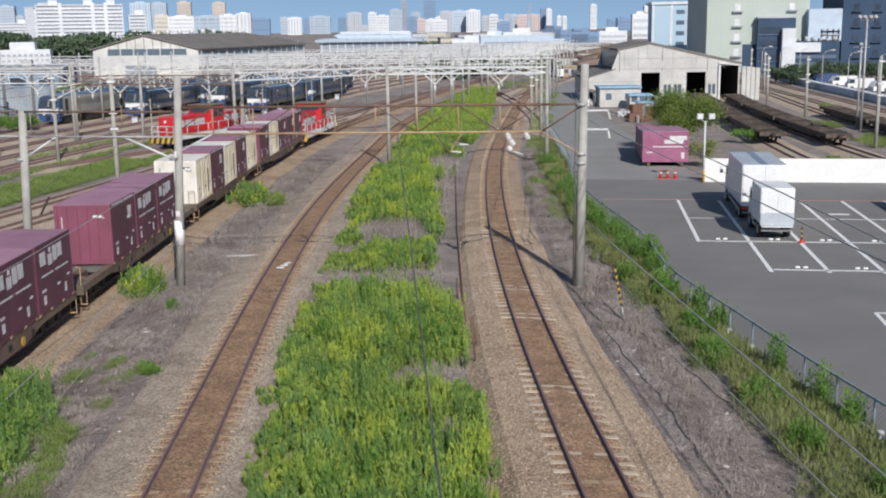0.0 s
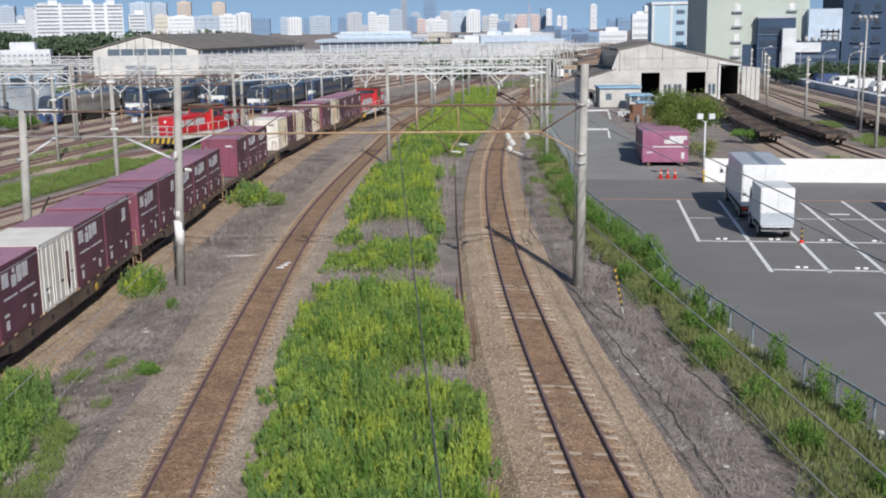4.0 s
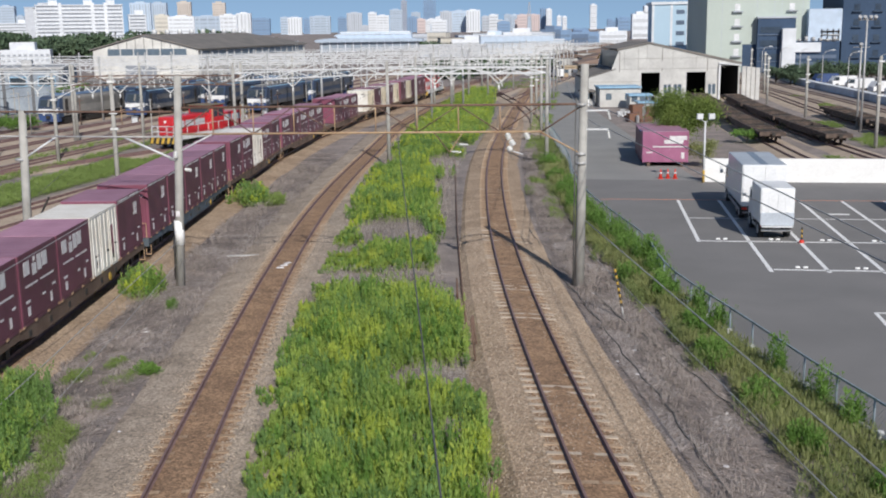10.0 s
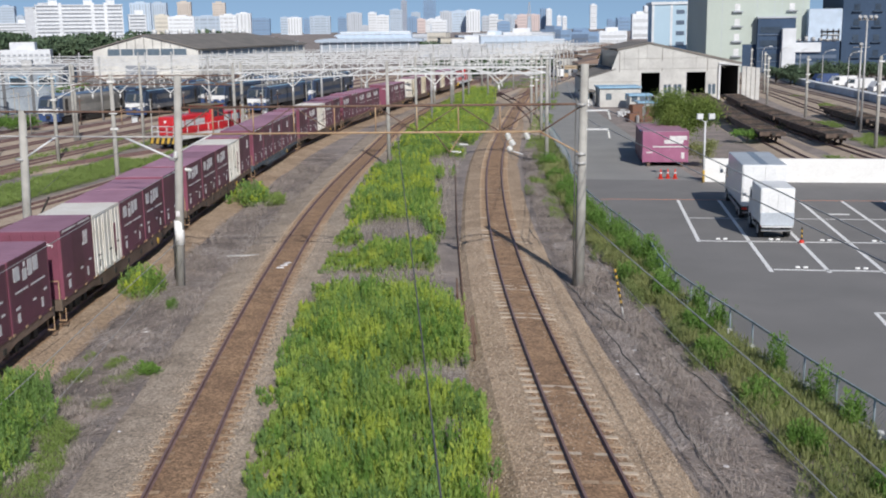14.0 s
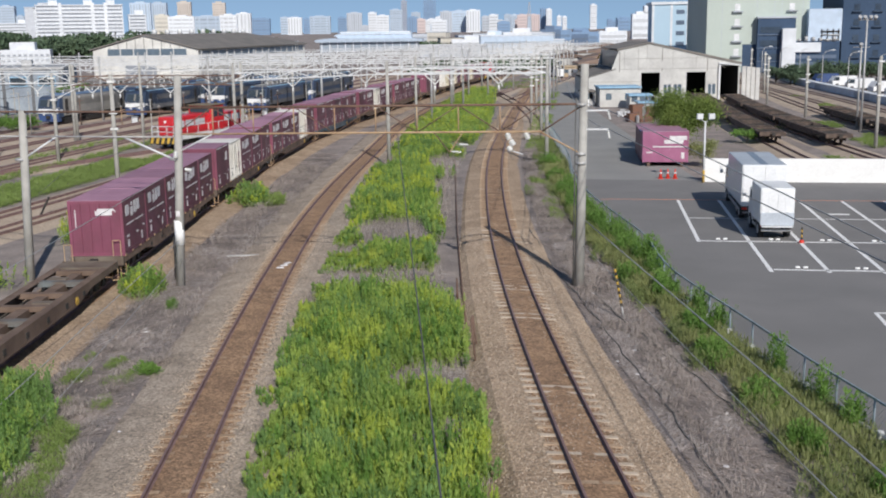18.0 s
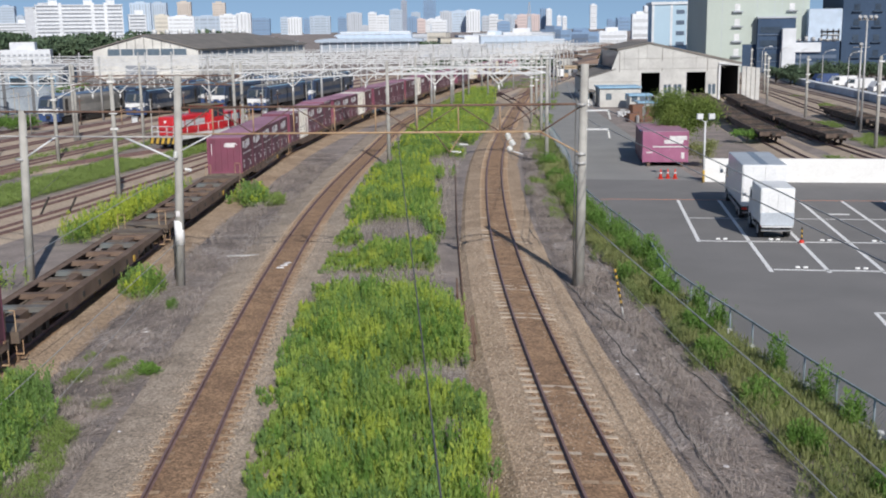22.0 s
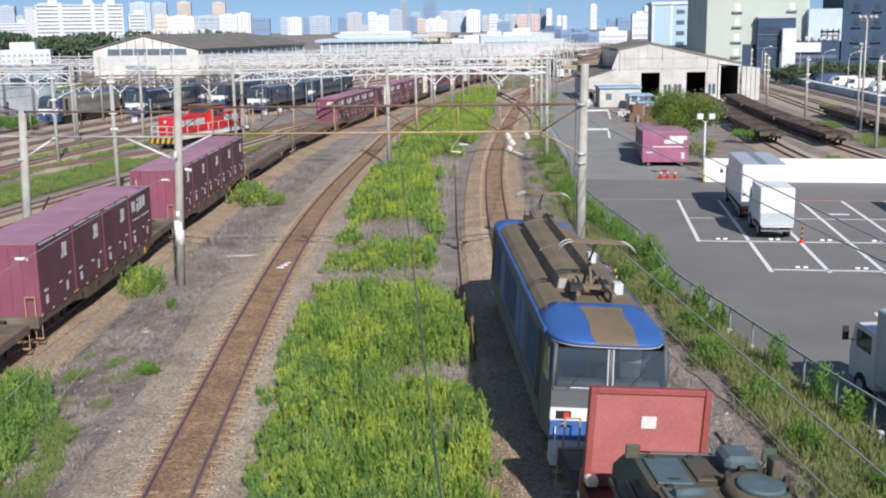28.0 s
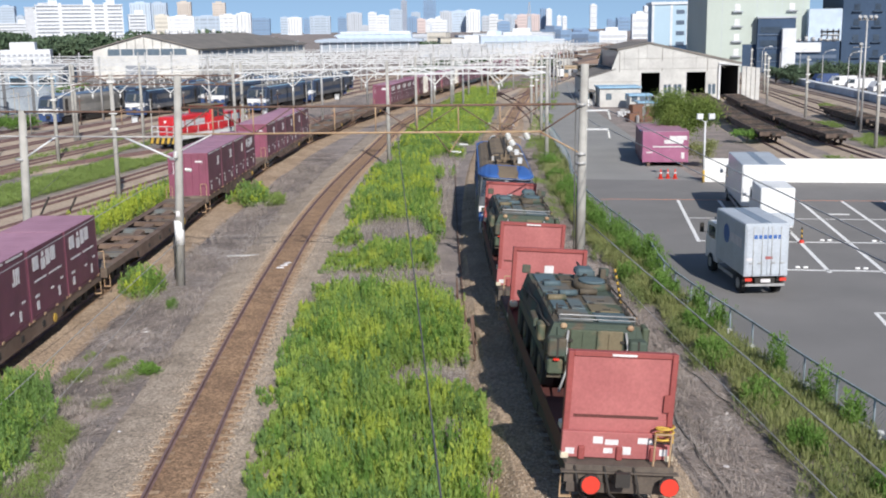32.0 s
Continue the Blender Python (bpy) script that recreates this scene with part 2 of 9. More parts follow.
def prism(profile, y0, y1, axis="y"):
    """Extrudes a profile of (x, z) pairs from y0 to y1 (axis x: pairs are (y, z))."""
    bm = bmesh.new()
    rows = []
    for y in (y0, y1):
        rows.append([bm.verts.new((p, y, q) if axis == "y" else (y, p, q)) for p, q in profile])
    k = len(profile)
    for i in range(k):
        bm.faces.new((rows[0][i], rows[0][(i + 1) % k], rows[1][(i + 1) % k], rows[1][i]))
    bm.faces.new(rows[0][::-1])
    bm.faces.new(rows[1])
    bmesh.ops.recalc_face_normals(bm, faces=bm.faces[:])
    return bm


def upright(profile, z0, z1):
    """Extrudes a plan outline of (x, y) pairs from z0 to z1."""
    bm = bmesh.new()
    low, high = [[bm.verts.new((x, y, z)) for x, y in profile] for z in (z0, z1)]
    k = len(profile)
    for i in range(k):
        bm.faces.new((low[i], low[(i + 1) % k], high[(i + 1) % k], high[i]))
    bm.faces.new(low[::-1])
    bm.faces.new(high)
    bmesh.ops.recalc_face_normals(bm, faces=bm.faces[:])
    return bm


def data(name, bm, material):
    """A mesh from a bmesh; the material may be one name or several."""
    if not isinstance(bm, bmesh.types.BMesh):
        return bm
    me = bpy.data.meshes.new(name)
    bm.to_mesh(me)
    bm.free()
    for k in (material if isinstance(material, (tuple, list)) else (material,)):
        me.materials.append(M[k])
    return me


def part(name, bm, material, parent, label="", m=None):
    ob = new(name, data(name, bm, material))
    ob.parent = parent
    if m is not None:
        ob.matrix_basis = m
    return tagged(ob, label)


def thing(name, label, category, m=None, group="", kind=""):
    ob = new(name)
    ob.empty_display_size = 0.3
    if m is not None:
        ob.matrix_basis = m
    return tagged(ob, label, category, group, kind)


def whole(name, bm, material, label, category, group="", kind="", m=None):
    ob = new(name, data(name, bm, material))
    if m is not None:
        ob.matrix_basis = m
    return tagged(ob, label, category, group, kind)


def setting(name, bm, material, label="", m=None, parent=None):
    ob = new(name, data(name, bm, material))
    ob.parent = parent
    if m is not None:
        ob.matrix_basis = m
    return tagged(ob, label, kind="structure")


class Path:
    """A smooth line through plan points; s runs along it and equals y at the point where y = start."""

    lift = staticmethod(lambda y: 0.0)
    cant = staticmethod(lambda y: 0.0)

    def __init__(self, pts, start=55.3, soft=7.0):
        x, y = np.array(pts, float).T
        pad = 40
        ys = np.arange(y[0] - pad, y[-1] + pad + 0.5, 1.0)
        xs = np.interp(ys, y, x)
        xs = np.where(ys < y[0], x[0] + (ys - y[0]) * (x[1] - x[0]) / (y[1] - y[0]), xs)
        xs = np.where(ys > y[-1], x[-1] + (ys - y[-1]) * (x[-1] - x[-2]) / (y[-1] - y[-2]), xs)
        k = np.exp(-0.5 * (np.arange(-21, 22) / soft) ** 2)
        xs = np.convolve(xs, k / k.sum(), "same")[21:-21]
        self.p = np.stack([xs, ys[21:-21]], 1)
        self.s = np.concatenate([[0], np.cumsum(np.hypot(*np.diff(self.p, axis=0).T))])
        self.s += start - np.interp(start, self.p[:, 1], self.s)

    def at(self, s):
        s = float(s)
        if s < self.s[0] or s > self.s[-1]:
            k, e = (0, 0) if s < self.s[0] else (-1, -1)
            a, b = (self.p[0], self.p[1]) if k == 0 else (self.p[-2], self.p[-1])
            d = (b - a) / np.hypot(*(b - a))
            o = self.p[k] + d * (s - self.s[k])
            return float(o[0]), float(o[1])
        return float(np.interp(s, self.s, self.p[:, 0])), float(np.interp(s, self.s, self.p[:, 1]))

    def stand(self, s, base=7.0, z=0.0):
        """A vehicle on two bogies centred at s, its front towards larger s."""
        (x0, y0), (x1, y1) = self.at(s - base), self.at(s + base)
        z0, z1 = self.lift(y0), self.lift(y1)
        return pose((x0 + x1) / 2, (y0 + y1) / 2, z + (z0 + z1) / 2, math.degrees(math.atan2(z1 - z0, y1 - y0)), 0, math.degrees(math.atan2(-(x1 - x0), y1 - y0))) @ pose(0, 0, 0, 0, math.degrees((self.cant(y0) + self.cant(y1)) / 2), 0)

    def shifted(self, off):
        """The line that runs beside this one, off metres to its right."""
        d = np.gradient(self.p, axis=0)
        d /= np.hypot(d[:, 0], d[:, 1])[:, None]
        q = self.p + np.stack([d[:, 1], -d[:, 0]], 1) * off
        return Path([tuple(a) for a in q[::8]], start=float(q[len(q) // 2, 1]), soft=3.0)

    def frames(self, s0, s1, step):
        out = []
        for s in np.arange(s0, s1 + 1e-6, step):
            (x, y), (xa, ya), (xb, yb) = self.at(s), self.at(s - 0.5), self.at(s + 0.5)
            d = Vector((xb - xa, yb - ya, 0)).normalized()
            out.append((Vector((x, y, self.lift(y))), d, Vector((d.y, -d.x, 0))))
        return out


def sweep(path, s0, s1, step, profile, closed=True):
    """Sweeps a profile of (across, z) along a plan line."""
    vs, fs = [], []
    fr = path.frames(s0, s1, step)
    k = len(profile)
    for o, d, r in fr:
        e = path.cant(o.y)
        vs += [tuple(o + r * a + Vector((0, 0, b - e * max(-1.05, min(1.05, a))))) for a, b in profile]
    for i in range(len(fr) - 1):
        for j in range(k if closed else k - 1):
            a, b = i * k + j, i * k + (j + 1) % k
            fs.append((a, a + k, b + k, b))
    me = bpy.data.meshes.new("sweep")
    me.from_pydata(vs, [], fs)
    return me


def dress(me, *materials):
    for k in materials:
        me.materials.append(M[k])
    return me
# ---- the lines of the tracks, in plan ----
TRAIN = Path([(-15.55, -140), (-15.55, 0), (-15.55, 30), (-15.55, 55), (-15.4, 75), (-14.6, 100), (-12.4, 120), (-8.6, 143), (-2.9, 177), (3.6, 210), (13, 250), (26, 300), (40, 350)])
MIDDLE = Path([(-5.6, 0), (-6.74, 25.1), (-7.04, 31.5), (-7.35, 37.6), (-7.6, 45.4), (-7.76, 52.6), (-7.86, 60.5), (-7.72, 71), (-7.1, 85.6), (-6.4, 97), (-5.17, 123), (-1.62, 153.7), (5.5, 187), (17, 236), (34, 297)])
RIGHT = Path([(50, -240), (18.5, -80), (9.1, -30), (5.2, 0), (4.5, 9), (4.0, 17), (3.66, 22.9), (3.55, 25.6), (3.32, 31), (3.22, 36.1), (3.03, 45), (3.1, 52), (3.12, 59.5), (3.45, 70), (4.0, 84.3), (5.18, 100.7), (6.85, 117.6), (10.54, 151.3), (14.7, 183.8), (19.5, 221.8), (29, 285)], start=45)
RIGHT.lift = lambda y: 0.4 * min(1.0, max(0.0, (60 - y) / 32))
YARD = Path([(-40, 20), (-32.5, 45), (-27.3, 65.6), (-24.7, 79), (-22.3, 93), (-19.2, 110), (-15.2, 130), (-10, 155), (-2.5, 190), (6, 225), (18, 270), (34, 330)])
RIGHT.cant = lambda y: math.radians(4.0) * min(1.0, max(0.3, (140 - y) / 50))
GROUND = -0.3

# ---- ground ----
def ground_sheet():
    xs = np.concatenate([[-9000, -3000, -1200, -500, -220], np.arange(-120, 121, 4.0), [220, 500, 1200, 3000, 9000]])
    ys = np.concatenate([[-3000, -800, -200, -60], np.arange(-20, 241, 4.0), [300, 420, 700, 1400, 3500, 12000]])
    vs = [(x, y, GROUND + (0.05 * noise.noise(Vector((x * 0.15, y * 0.15, 0))) - 0.03 if abs(x) < 119 and -19 < y < 239 else -0.06)) for y in ys for x in xs]
    k = len(xs)
    fs = [(j * k + i, j * k + i + 1, (j + 1) * k + i + 1, (j + 1) * k + i) for j in range(len(ys) - 1) for i in range(k - 1)]
    me = bpy.data.meshes.new("ground")
    me.from_pydata(vs, [], fs)
    for p in me.polygons:
        p.use_smooth = True
    return dress(me, "soil")


setting("ground", ground_sheet(), None, "dry grey-brown soil of a railway yard")

RAIL = [(-0.06, -0.15), (0.06, -0.15), (0.06, -0.135), (0.012, -0.12), (0.012, -0.035), (0.033, -0.025), (0.033, 0.0), (-0.033, 0.0), (-0.033, -0.025), (-0.012, -0.035), (-0.012, -0.12), (-0.06, -0.135)]
HALF = 0.566


def track(path, s0, s1, width=1.95, bed="ballast", near=True):
    """A ballast bed with two rails; the sleepers are added at the end of the file."""
    t = setting("railway_track", dress(sweep(path, s0, s1, 2.0, [(-width - 0.9, GROUND - (0.6 if path is RIGHT else 0.12)), (-width, GROUND + 0.05), (-1.05, -0.165), (1.05, -0.165), (width, GROUND + 0.05), (width + 0.9, GROUND - (0.6 if path is RIGHT else 0.12))], False), bed),
                None, "single railway track on rust-stained ballast")
    if near:
        part("stained_bed", dress(sweep(path, s0, s1, 2.0, ([(-0.95, -0.162), (-0.5, -0.136), (0, -0.13), (0.5, -0.136), (0.95, -0.162)]), False), "rust_bed"), None, t, "orange-brown rust-stained ballast")
    for side in (-HALF, HALF):
        part("rail", dress(sweep(path, s0, s1, 1.5 if near else 4, [(a + side, b) for a, b in (RAIL if near else ((-0.05, -0.16), (0.05, -0.16), (0.035, 0), (-0.035, 0)))]), "rail"), None, t)
    return t


TRACK_MIDDLE = track(MIDDLE, -60, 200, 2.2)
TRACK_RIGHT = track(RIGHT, -240, 215, 1.95, "ballast_rust")
track(TRAIN, -160, 300, 2.1, "ballast_rust")
track(YARD, 30, 300, 1.6, "farbed", False)
YARD_B = Path([(-36, 20), (-29.5, 45), (-24.6, 62), (-21.8, 77), (-19.4, 93), (-16.9, 108), (-13.6, 125), (-9.5, 145)])
track(YARD_B, 30, 140, 1.5, "farbed", False)
RED = Path([(-52, 60), (-43, 75), (-35, 88), (-29.6, 97), (-26.3, 103), (-22, 115), (-17.3, 131), (-12.3, 150), (-5, 185), (4, 225)], start=103, soft=4.0)
track(RED, 70, 200, 1.6, "farbed", False)
for off in (-13.5, -18, -22.5, -27, -33, -38):
    track(YARD.shifted(off), 45 if off > -38 else 140, 330, 1.6, "farbed", False)
for off in (4.6, 9.2):
    track(MIDDLE.shifted(off), 170, 300, 1.5, "farbed", False)
CROSS = Path([(9.5, 110), (11.5, 130), (11.3, 160), (9.0, 200), (8, 250)], start=130)
track(CROSS, 110, 240, 1.4, "farbed", False)
SIDING_A = Path([(28.4, 70), (29.6, 88), (30.7, 100.3), (32.3, 115), (33.6, 128.5), (35.2, 140), (37.4, 157), (38.4, 165), (39.8, 178)], start=100.3)
SIDING_B = Path([(35.2, 70), (35.6, 88), (36.0, 98), (36.5, 107.4), (37.2, 117), (38.9, 135), (41.4, 154), (43.3, 165), (45.0, 176)], start=98)
SIDING_C = Path([(43.0, 80), (44.2, 100), (45.3, 113), (46.8, 130), (49.2, 150), (53.2, 180), (57.5, 210), (63, 245)], start=100)
BAR = Path([(58, 120), (61.4, 152), (63.2, 170), (64.8, 190), (67.4, 211), (71.2, 243), (76, 280)], start=152)
track(SIDING_A, 81, 176, 1.6, "farbed", False)
track(SIDING_B, 81, 175, 1.6, "farbed", False)
for p in (SIDING_C, BAR.shifted(-8.3), BAR.shifted(-4.0)):
    track(p, 90, 240, 1.6, "farbed", False)


# ---- lorry park, road and wall ----
def slab(name, outline, z, material, label):
    bm = bmesh.new()
    top = [bm.verts.new((x, y, z)) for x, y in outline]
    low = [bm.verts.new((x, y, z - 0.3)) for x, y in outline]
    bm.faces.new(top)
    for i in range(len(outline)):
        j = (i + 1) % len(outline)
        bm.faces.new((top[j], top[i], low[i], low[j]))
    bmesh.ops.recalc_face_normals(bm, faces=bm.faces[:])
    return setting(name, bm, material, label)


LOT = GROUND + 0.02
lot = slab("pavement_lorry_park", [(14.6, -20), (12.2, 26), (11.1, 33), (10.5, 38.5), (9.75, 44), (10.2, 51), (9.75, 58), (9.25, 67), (10.5, 80), (34.5, 75.6), (70, 71), (70, -20)], LOT, "asphalt", "dark asphalt lorry park")
slab("road", [(10.5, 80.004), (10.9, 100), (13.5, 150), (18, 210), (24, 290), (30, 290), (25.5, 210), (21, 156), (19.5, 110), (18.8, 78.55)], LOT - 0.004, "road", "faded grey asphalt service road")


def stripe(a, b, w, material, label):
    a, b = Vector((*a, 0)), Vector((*b, 0))
    d = (b - a).normalized()
    r = Vector((d.y, -d.x, 0)) * w / 2
    bm = bmesh.new()
    vs = [bm.verts.new(p + Vector((0, 0, LOT + h))) for h in (0.001, 0.006) for p in (a - r, a + r, b + r, b - r)]
    for f in ((4, 5, 6, 7), (0, 1, 5, 4), (1, 2, 6, 5), (2, 3, 7, 6), (3, 0, 4, 7)):
        bm.faces.new([vs[i] for i in f])
    bmesh.ops.recalc_face_normals(bm, faces=bm.faces[:])
    return part("painted_line", bm, material, lot, label)


U = Vector((0.134, 0.991))
for x in (15.29, 17.86, 20.4, 22.83, 25.42, 28.0, 30.6):
    far = Vector((x, 69.6 - (x - 15.29) * 0.14))
    ln = 14.0 if x < 15.5 else 21.0
    stripe(far, far - U * ln, 0.2, "line", "worn white bay line")
stripe((10.4, 70.5), (36, 66.9), 0.12, "orange", "faded orange line")
stripe((13.46, 55.94), (36, 52.8), 0.19, "line", "worn white bay line")
stripe((14.4, 62.9), (36, 59.9), 0.14, "line", "worn white bay line")
stripe((15.28, 48.88), (36, 45.9), 0.19, "line", "worn white bay line")
stripe((16.87, 40.98), (16.45, 38.2), 0.16, "line", "worn white bay line")
stripe((16.87, 40.98), (19, 40.7), 0.16, "line", "worn white bay line")
for x, y in ((14.72, 56.2), (17.4, 55.85), (19.95, 55.4), (22.5, 55.0), (16.62, 49.08), (19.25, 48.68)):
    for dx in (-0.18, 0.18):
        part("wheel_stop", box(-0.11, 0.11, -0.05, 0.05, 0, 0.09, 0.02), "line", lot, "white wheel stop", m=pose(x + dx, y - dx * 0.14, LOT + 0.001, 0, 0, -8))
stripe((22.75, 63.5), (24.1, 63.3), 0.4, "line", "worn white painted block")
wall = setting("wall_lorry_park", box(0, 18, -0.12, 0.12, GROUND, 1.4, 0.02), "whitewall", "low white-painted concrete wall", pose(18.93, 77.95, 0, 0, 0, -8.4))

# ---- fence ----
FENCE = Path([(13.5, 10), (12.1, 26), (11.6, 28.8), (11.21, 30.9), (10.95, 33.2), (10.41, 38), (10.1, 40), (9.77, 42.4), (9.42, 45.5), (9.85, 49.9), (10.05, 51.9), (9.69, 56), (9.5, 58.5), (9.24, 62), (9.0, 67), (9.35, 77.5), (10.2, 86), (10.9, 100), (12.5, 140), (17, 205)], start=40, soft=2.0)
M["fence"] = mat("weathered_blue_grey_fence_steel", (0.33, 0.4, 0.44), (0.22, 0.27, 0.3), 0.6, 0.2, scale=2, bump=0.05)
fence = thing("mesh_fence", "weathered blue-grey steel mesh fence beside the asphalt", "fence", kind="structure")
post_mesh = data("post", rod(bmesh.new(), (0, 0, GROUND - 0.2), (0, 0, 0.83), 0.035, n=6), "fence")
for s in np.arange(14, 130, 2.0):
    x, y = FENCE.at(s)
    part("post", post_mesh, None, fence, m=pose(x, y, 0))
for z in (0.8, -0.2):
    part("rail", dress(sweep(FENCE, 14, 130, 2.0, [(-0.03, z - 0.03), (0.03, z - 0.03), (0.03, z + 0.03), (-0.03, z + 0.03)]), "fence"), None, fence)


def fence_mesh():
    vs, fs = [], []
    for s in np.arange(14, 90, 0.16):
        for lean in (1.0, -1.0):
            (xa, ya), (xb, yb) = FENCE.at(s), FENCE.at(s + lean)
            w = 0.007 if s < 60 else 0.009
            k = len(vs)
            vs += [(xa, ya - w, -0.2), (xa, ya + w, -0.2), (xb, yb + w, 0.8), (xb, yb - w, 0.8)]
            fs.append((k, k + 1, k + 2, k + 3))
    me = bpy.data.meshes.new("wire_mesh")
    me.from_pydata(vs, [], fs)
    return dress(me, "fence")


tagged(part("wire_mesh", fence_mesh(), None, fence, "fine grey-green diamond wire mesh"), kind="stuff")


# a grey pipe along the foot of the fence, held by white clamps
pipe = thing("fence_pipe", "grey pipe with white clamps along the foot of the fence", "pipe")
part("pipe_run", dress(sweep(FENCE, 16, 62, 2.0, [(-0.19 + 0.045 * math.cos(a), 0.02 + 0.045 * math.sin(a)) for a in (0, 1.05, 2.09, 3.14, 4.19, 5.24)]), "galv"), None, pipe)
for s in np.arange(17, 62, 2.05):
    x, y = FENCE.at(s)
    part("clamp", box(-0.1, 0.06, -0.09, 0.09, -0.1, 0.16, 0.02), "insul", pipe, "white clamp", m=pose(x - 0.19, y, 0))
    part("clamp_post", rod(bmesh.new(), (-0.02, 0, GROUND - 0.1), (-0.02, 0, -0.05), 0.02, n=5), "galv", pipe, m=pose(x - 0.19, y, 0))
# ---- left-hand freight train ----
SPEED = 7.11
WAGON = 20.4


def train_s(t):
    return 55.1 + SPEED * (t - 19)


def container_kit(kind):
    """Meshes of a twelve-foot container: name, mesh, label. y runs along the train, x to its right."""
    tall = kind in "BMP"
    h, w, ln = (2.6 if tall else 2.5), 1.225, 1.858
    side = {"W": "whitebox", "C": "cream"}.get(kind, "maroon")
    # Cream boxes take white ends: the sunlight there is part of the colour.
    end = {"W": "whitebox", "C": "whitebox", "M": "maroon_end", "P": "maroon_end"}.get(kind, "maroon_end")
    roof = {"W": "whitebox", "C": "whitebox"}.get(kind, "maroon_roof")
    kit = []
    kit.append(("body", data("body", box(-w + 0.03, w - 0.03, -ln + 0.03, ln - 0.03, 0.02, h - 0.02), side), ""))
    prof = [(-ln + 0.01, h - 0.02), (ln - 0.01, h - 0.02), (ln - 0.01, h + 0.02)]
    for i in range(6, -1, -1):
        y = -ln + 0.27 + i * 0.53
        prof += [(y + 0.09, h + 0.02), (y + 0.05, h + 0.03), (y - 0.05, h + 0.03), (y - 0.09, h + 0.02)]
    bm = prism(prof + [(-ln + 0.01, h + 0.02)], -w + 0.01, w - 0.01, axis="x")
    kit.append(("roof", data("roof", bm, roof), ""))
    for sy in (-1, 1):
        prof = [(-w + 0.13, sy * (ln - 0.05)), (w - 0.13, sy * (ln - 0.05))]
        step = (2 * w - 0.26) / 5
        for i in range(4, -1, -1):
            x = -w + 0.13 + i * step
            prof += [(x + step, sy * (ln - 0.025)), (x + step - 0.03, sy * ln), (x + 0.03, sy * ln), (x, sy * (ln - 0.025))]
        bm = upright(prof, 0.15, h - 0.13)
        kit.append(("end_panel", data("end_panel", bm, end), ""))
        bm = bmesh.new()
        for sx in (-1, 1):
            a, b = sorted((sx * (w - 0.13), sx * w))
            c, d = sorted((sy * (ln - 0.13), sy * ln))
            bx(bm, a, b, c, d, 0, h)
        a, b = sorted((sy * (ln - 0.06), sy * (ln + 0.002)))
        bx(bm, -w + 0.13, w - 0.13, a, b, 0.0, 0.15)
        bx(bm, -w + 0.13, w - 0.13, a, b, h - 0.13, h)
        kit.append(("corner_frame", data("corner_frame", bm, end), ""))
    for sx in (-1, 1):
        a, b = sorted((sx * (w - 0.03), sx * w))
        for k, (y0, y1) in enumerate(((-1.728, -0.613), (-0.607, 0.607), (0.613, 1.728))):
            bm = bx(bmesh.new(), a, b, y0, y1, 0.14, h - 0.14)
            if kind in "WC":
                for y in (y0 + 0.12, y1 - 0.12, (y0 + y1) / 2):
                    rod(bm, (sx * (w + 0.015), y, 0.1), (sx * (w + 0.015), y, h - 0.1), 0.018, n=5)
            kit.append(("door" if k == 1 or kind in "WC" else "side_panel", data("door", bm, side), ""))
        kit.append(("bottom_rail", data("bottom_rail", box(a, b, -ln + 0.13, ln - 0.13, 0, 0.13), side), ""))
        kit.append(("top_rail", data("top_rail", box(a, b, -ln + 0.13, ln - 0.13, h - 0.13, h), side), ""))
        c, d = sorted((sx * (w + 0.001), sx * (w + 0.008)))
        if kind == "A":
            bm = bx(bmesh.new(), c, d, *sorted((sx * -1.4, sx * -0.86)), 1.72, 2.2)
            kit.append(("white_panel", data("white_panel", bm, "mark"), "white square marking"))
            bm = bmesh.new()
            for y0, y1, z0, z1 in ((-0.62, -0.22, 1.62, 2.02), (-0.12, 0.28, 1.68, 2.25), (0.36, 0.84, 1.74, 2.25), (-0.5, -0.3, 2.08, 2.25)):
                bx(bm, c, d, *sorted((sx * y0, sx * y1)), z0, z1)
            kit.append(("emblem", data("emblem", bm, "mark"), "white block-shaped emblem"))
            bm = bx(bmesh.new(), c, d, *sorted((sx * -1.35, sx * -0.2)), 1.3, 1.37)
            bx(bm, c, d, *sorted((sx * 0.05, sx * 1.4)), 1.3, 1.37)
            kit.append(("stripe", data("stripe", bm, "mark"), "thin white stripe"))
        elif kind in "BMP":
            bm = bmesh.new()
            for y0, y1, z0, z1 in ((-0.15, 0.02, 1.6, 1.72), (-0.02, 0.1, 1.6, 2.15), (0.16, 0.28, 1.6, 2.15), (0.28, 0.5, 1.9, 2.15), (0.34, 0.46, 1.6, 1.9)):
                bx(bm, c, d, *sorted((sx * (y0 + 0.7), sx * (y1 + 0.7))), z0, z1)
            kit.append(("emblem", data("emblem", bm, "mark"), "small white block-shaped emblem"))
        else:
            bm = bx(bmesh.new(), c, d, *sorted((sx * 0.75, sx * 1.2)), 0.5, 1.75)
            kit.append(("placard", data("placard", bm, "maroon_end" if kind == "W" else "black"), "small faded placard"))
        bm = bmesh.new()
        for y in (-1.74, -0.62, 0.62, 1.74):
            bx(bm, *sorted((sx * (w - 0.02), sx * (w + 0.02))), y - 0.1, y + 0.1, -0.02, 0.06)
        kit.append(("latch", data("latch", bm, "tansteel"), "ochre bottom latch"))
        if kind in "BMP":
            bm = bx(bx(bmesh.new(), c, d, -1.6, -0.1, h - 0.1, h - 0.03), c, d, 0.15, 1.6, h - 0.1, h - 0.03)
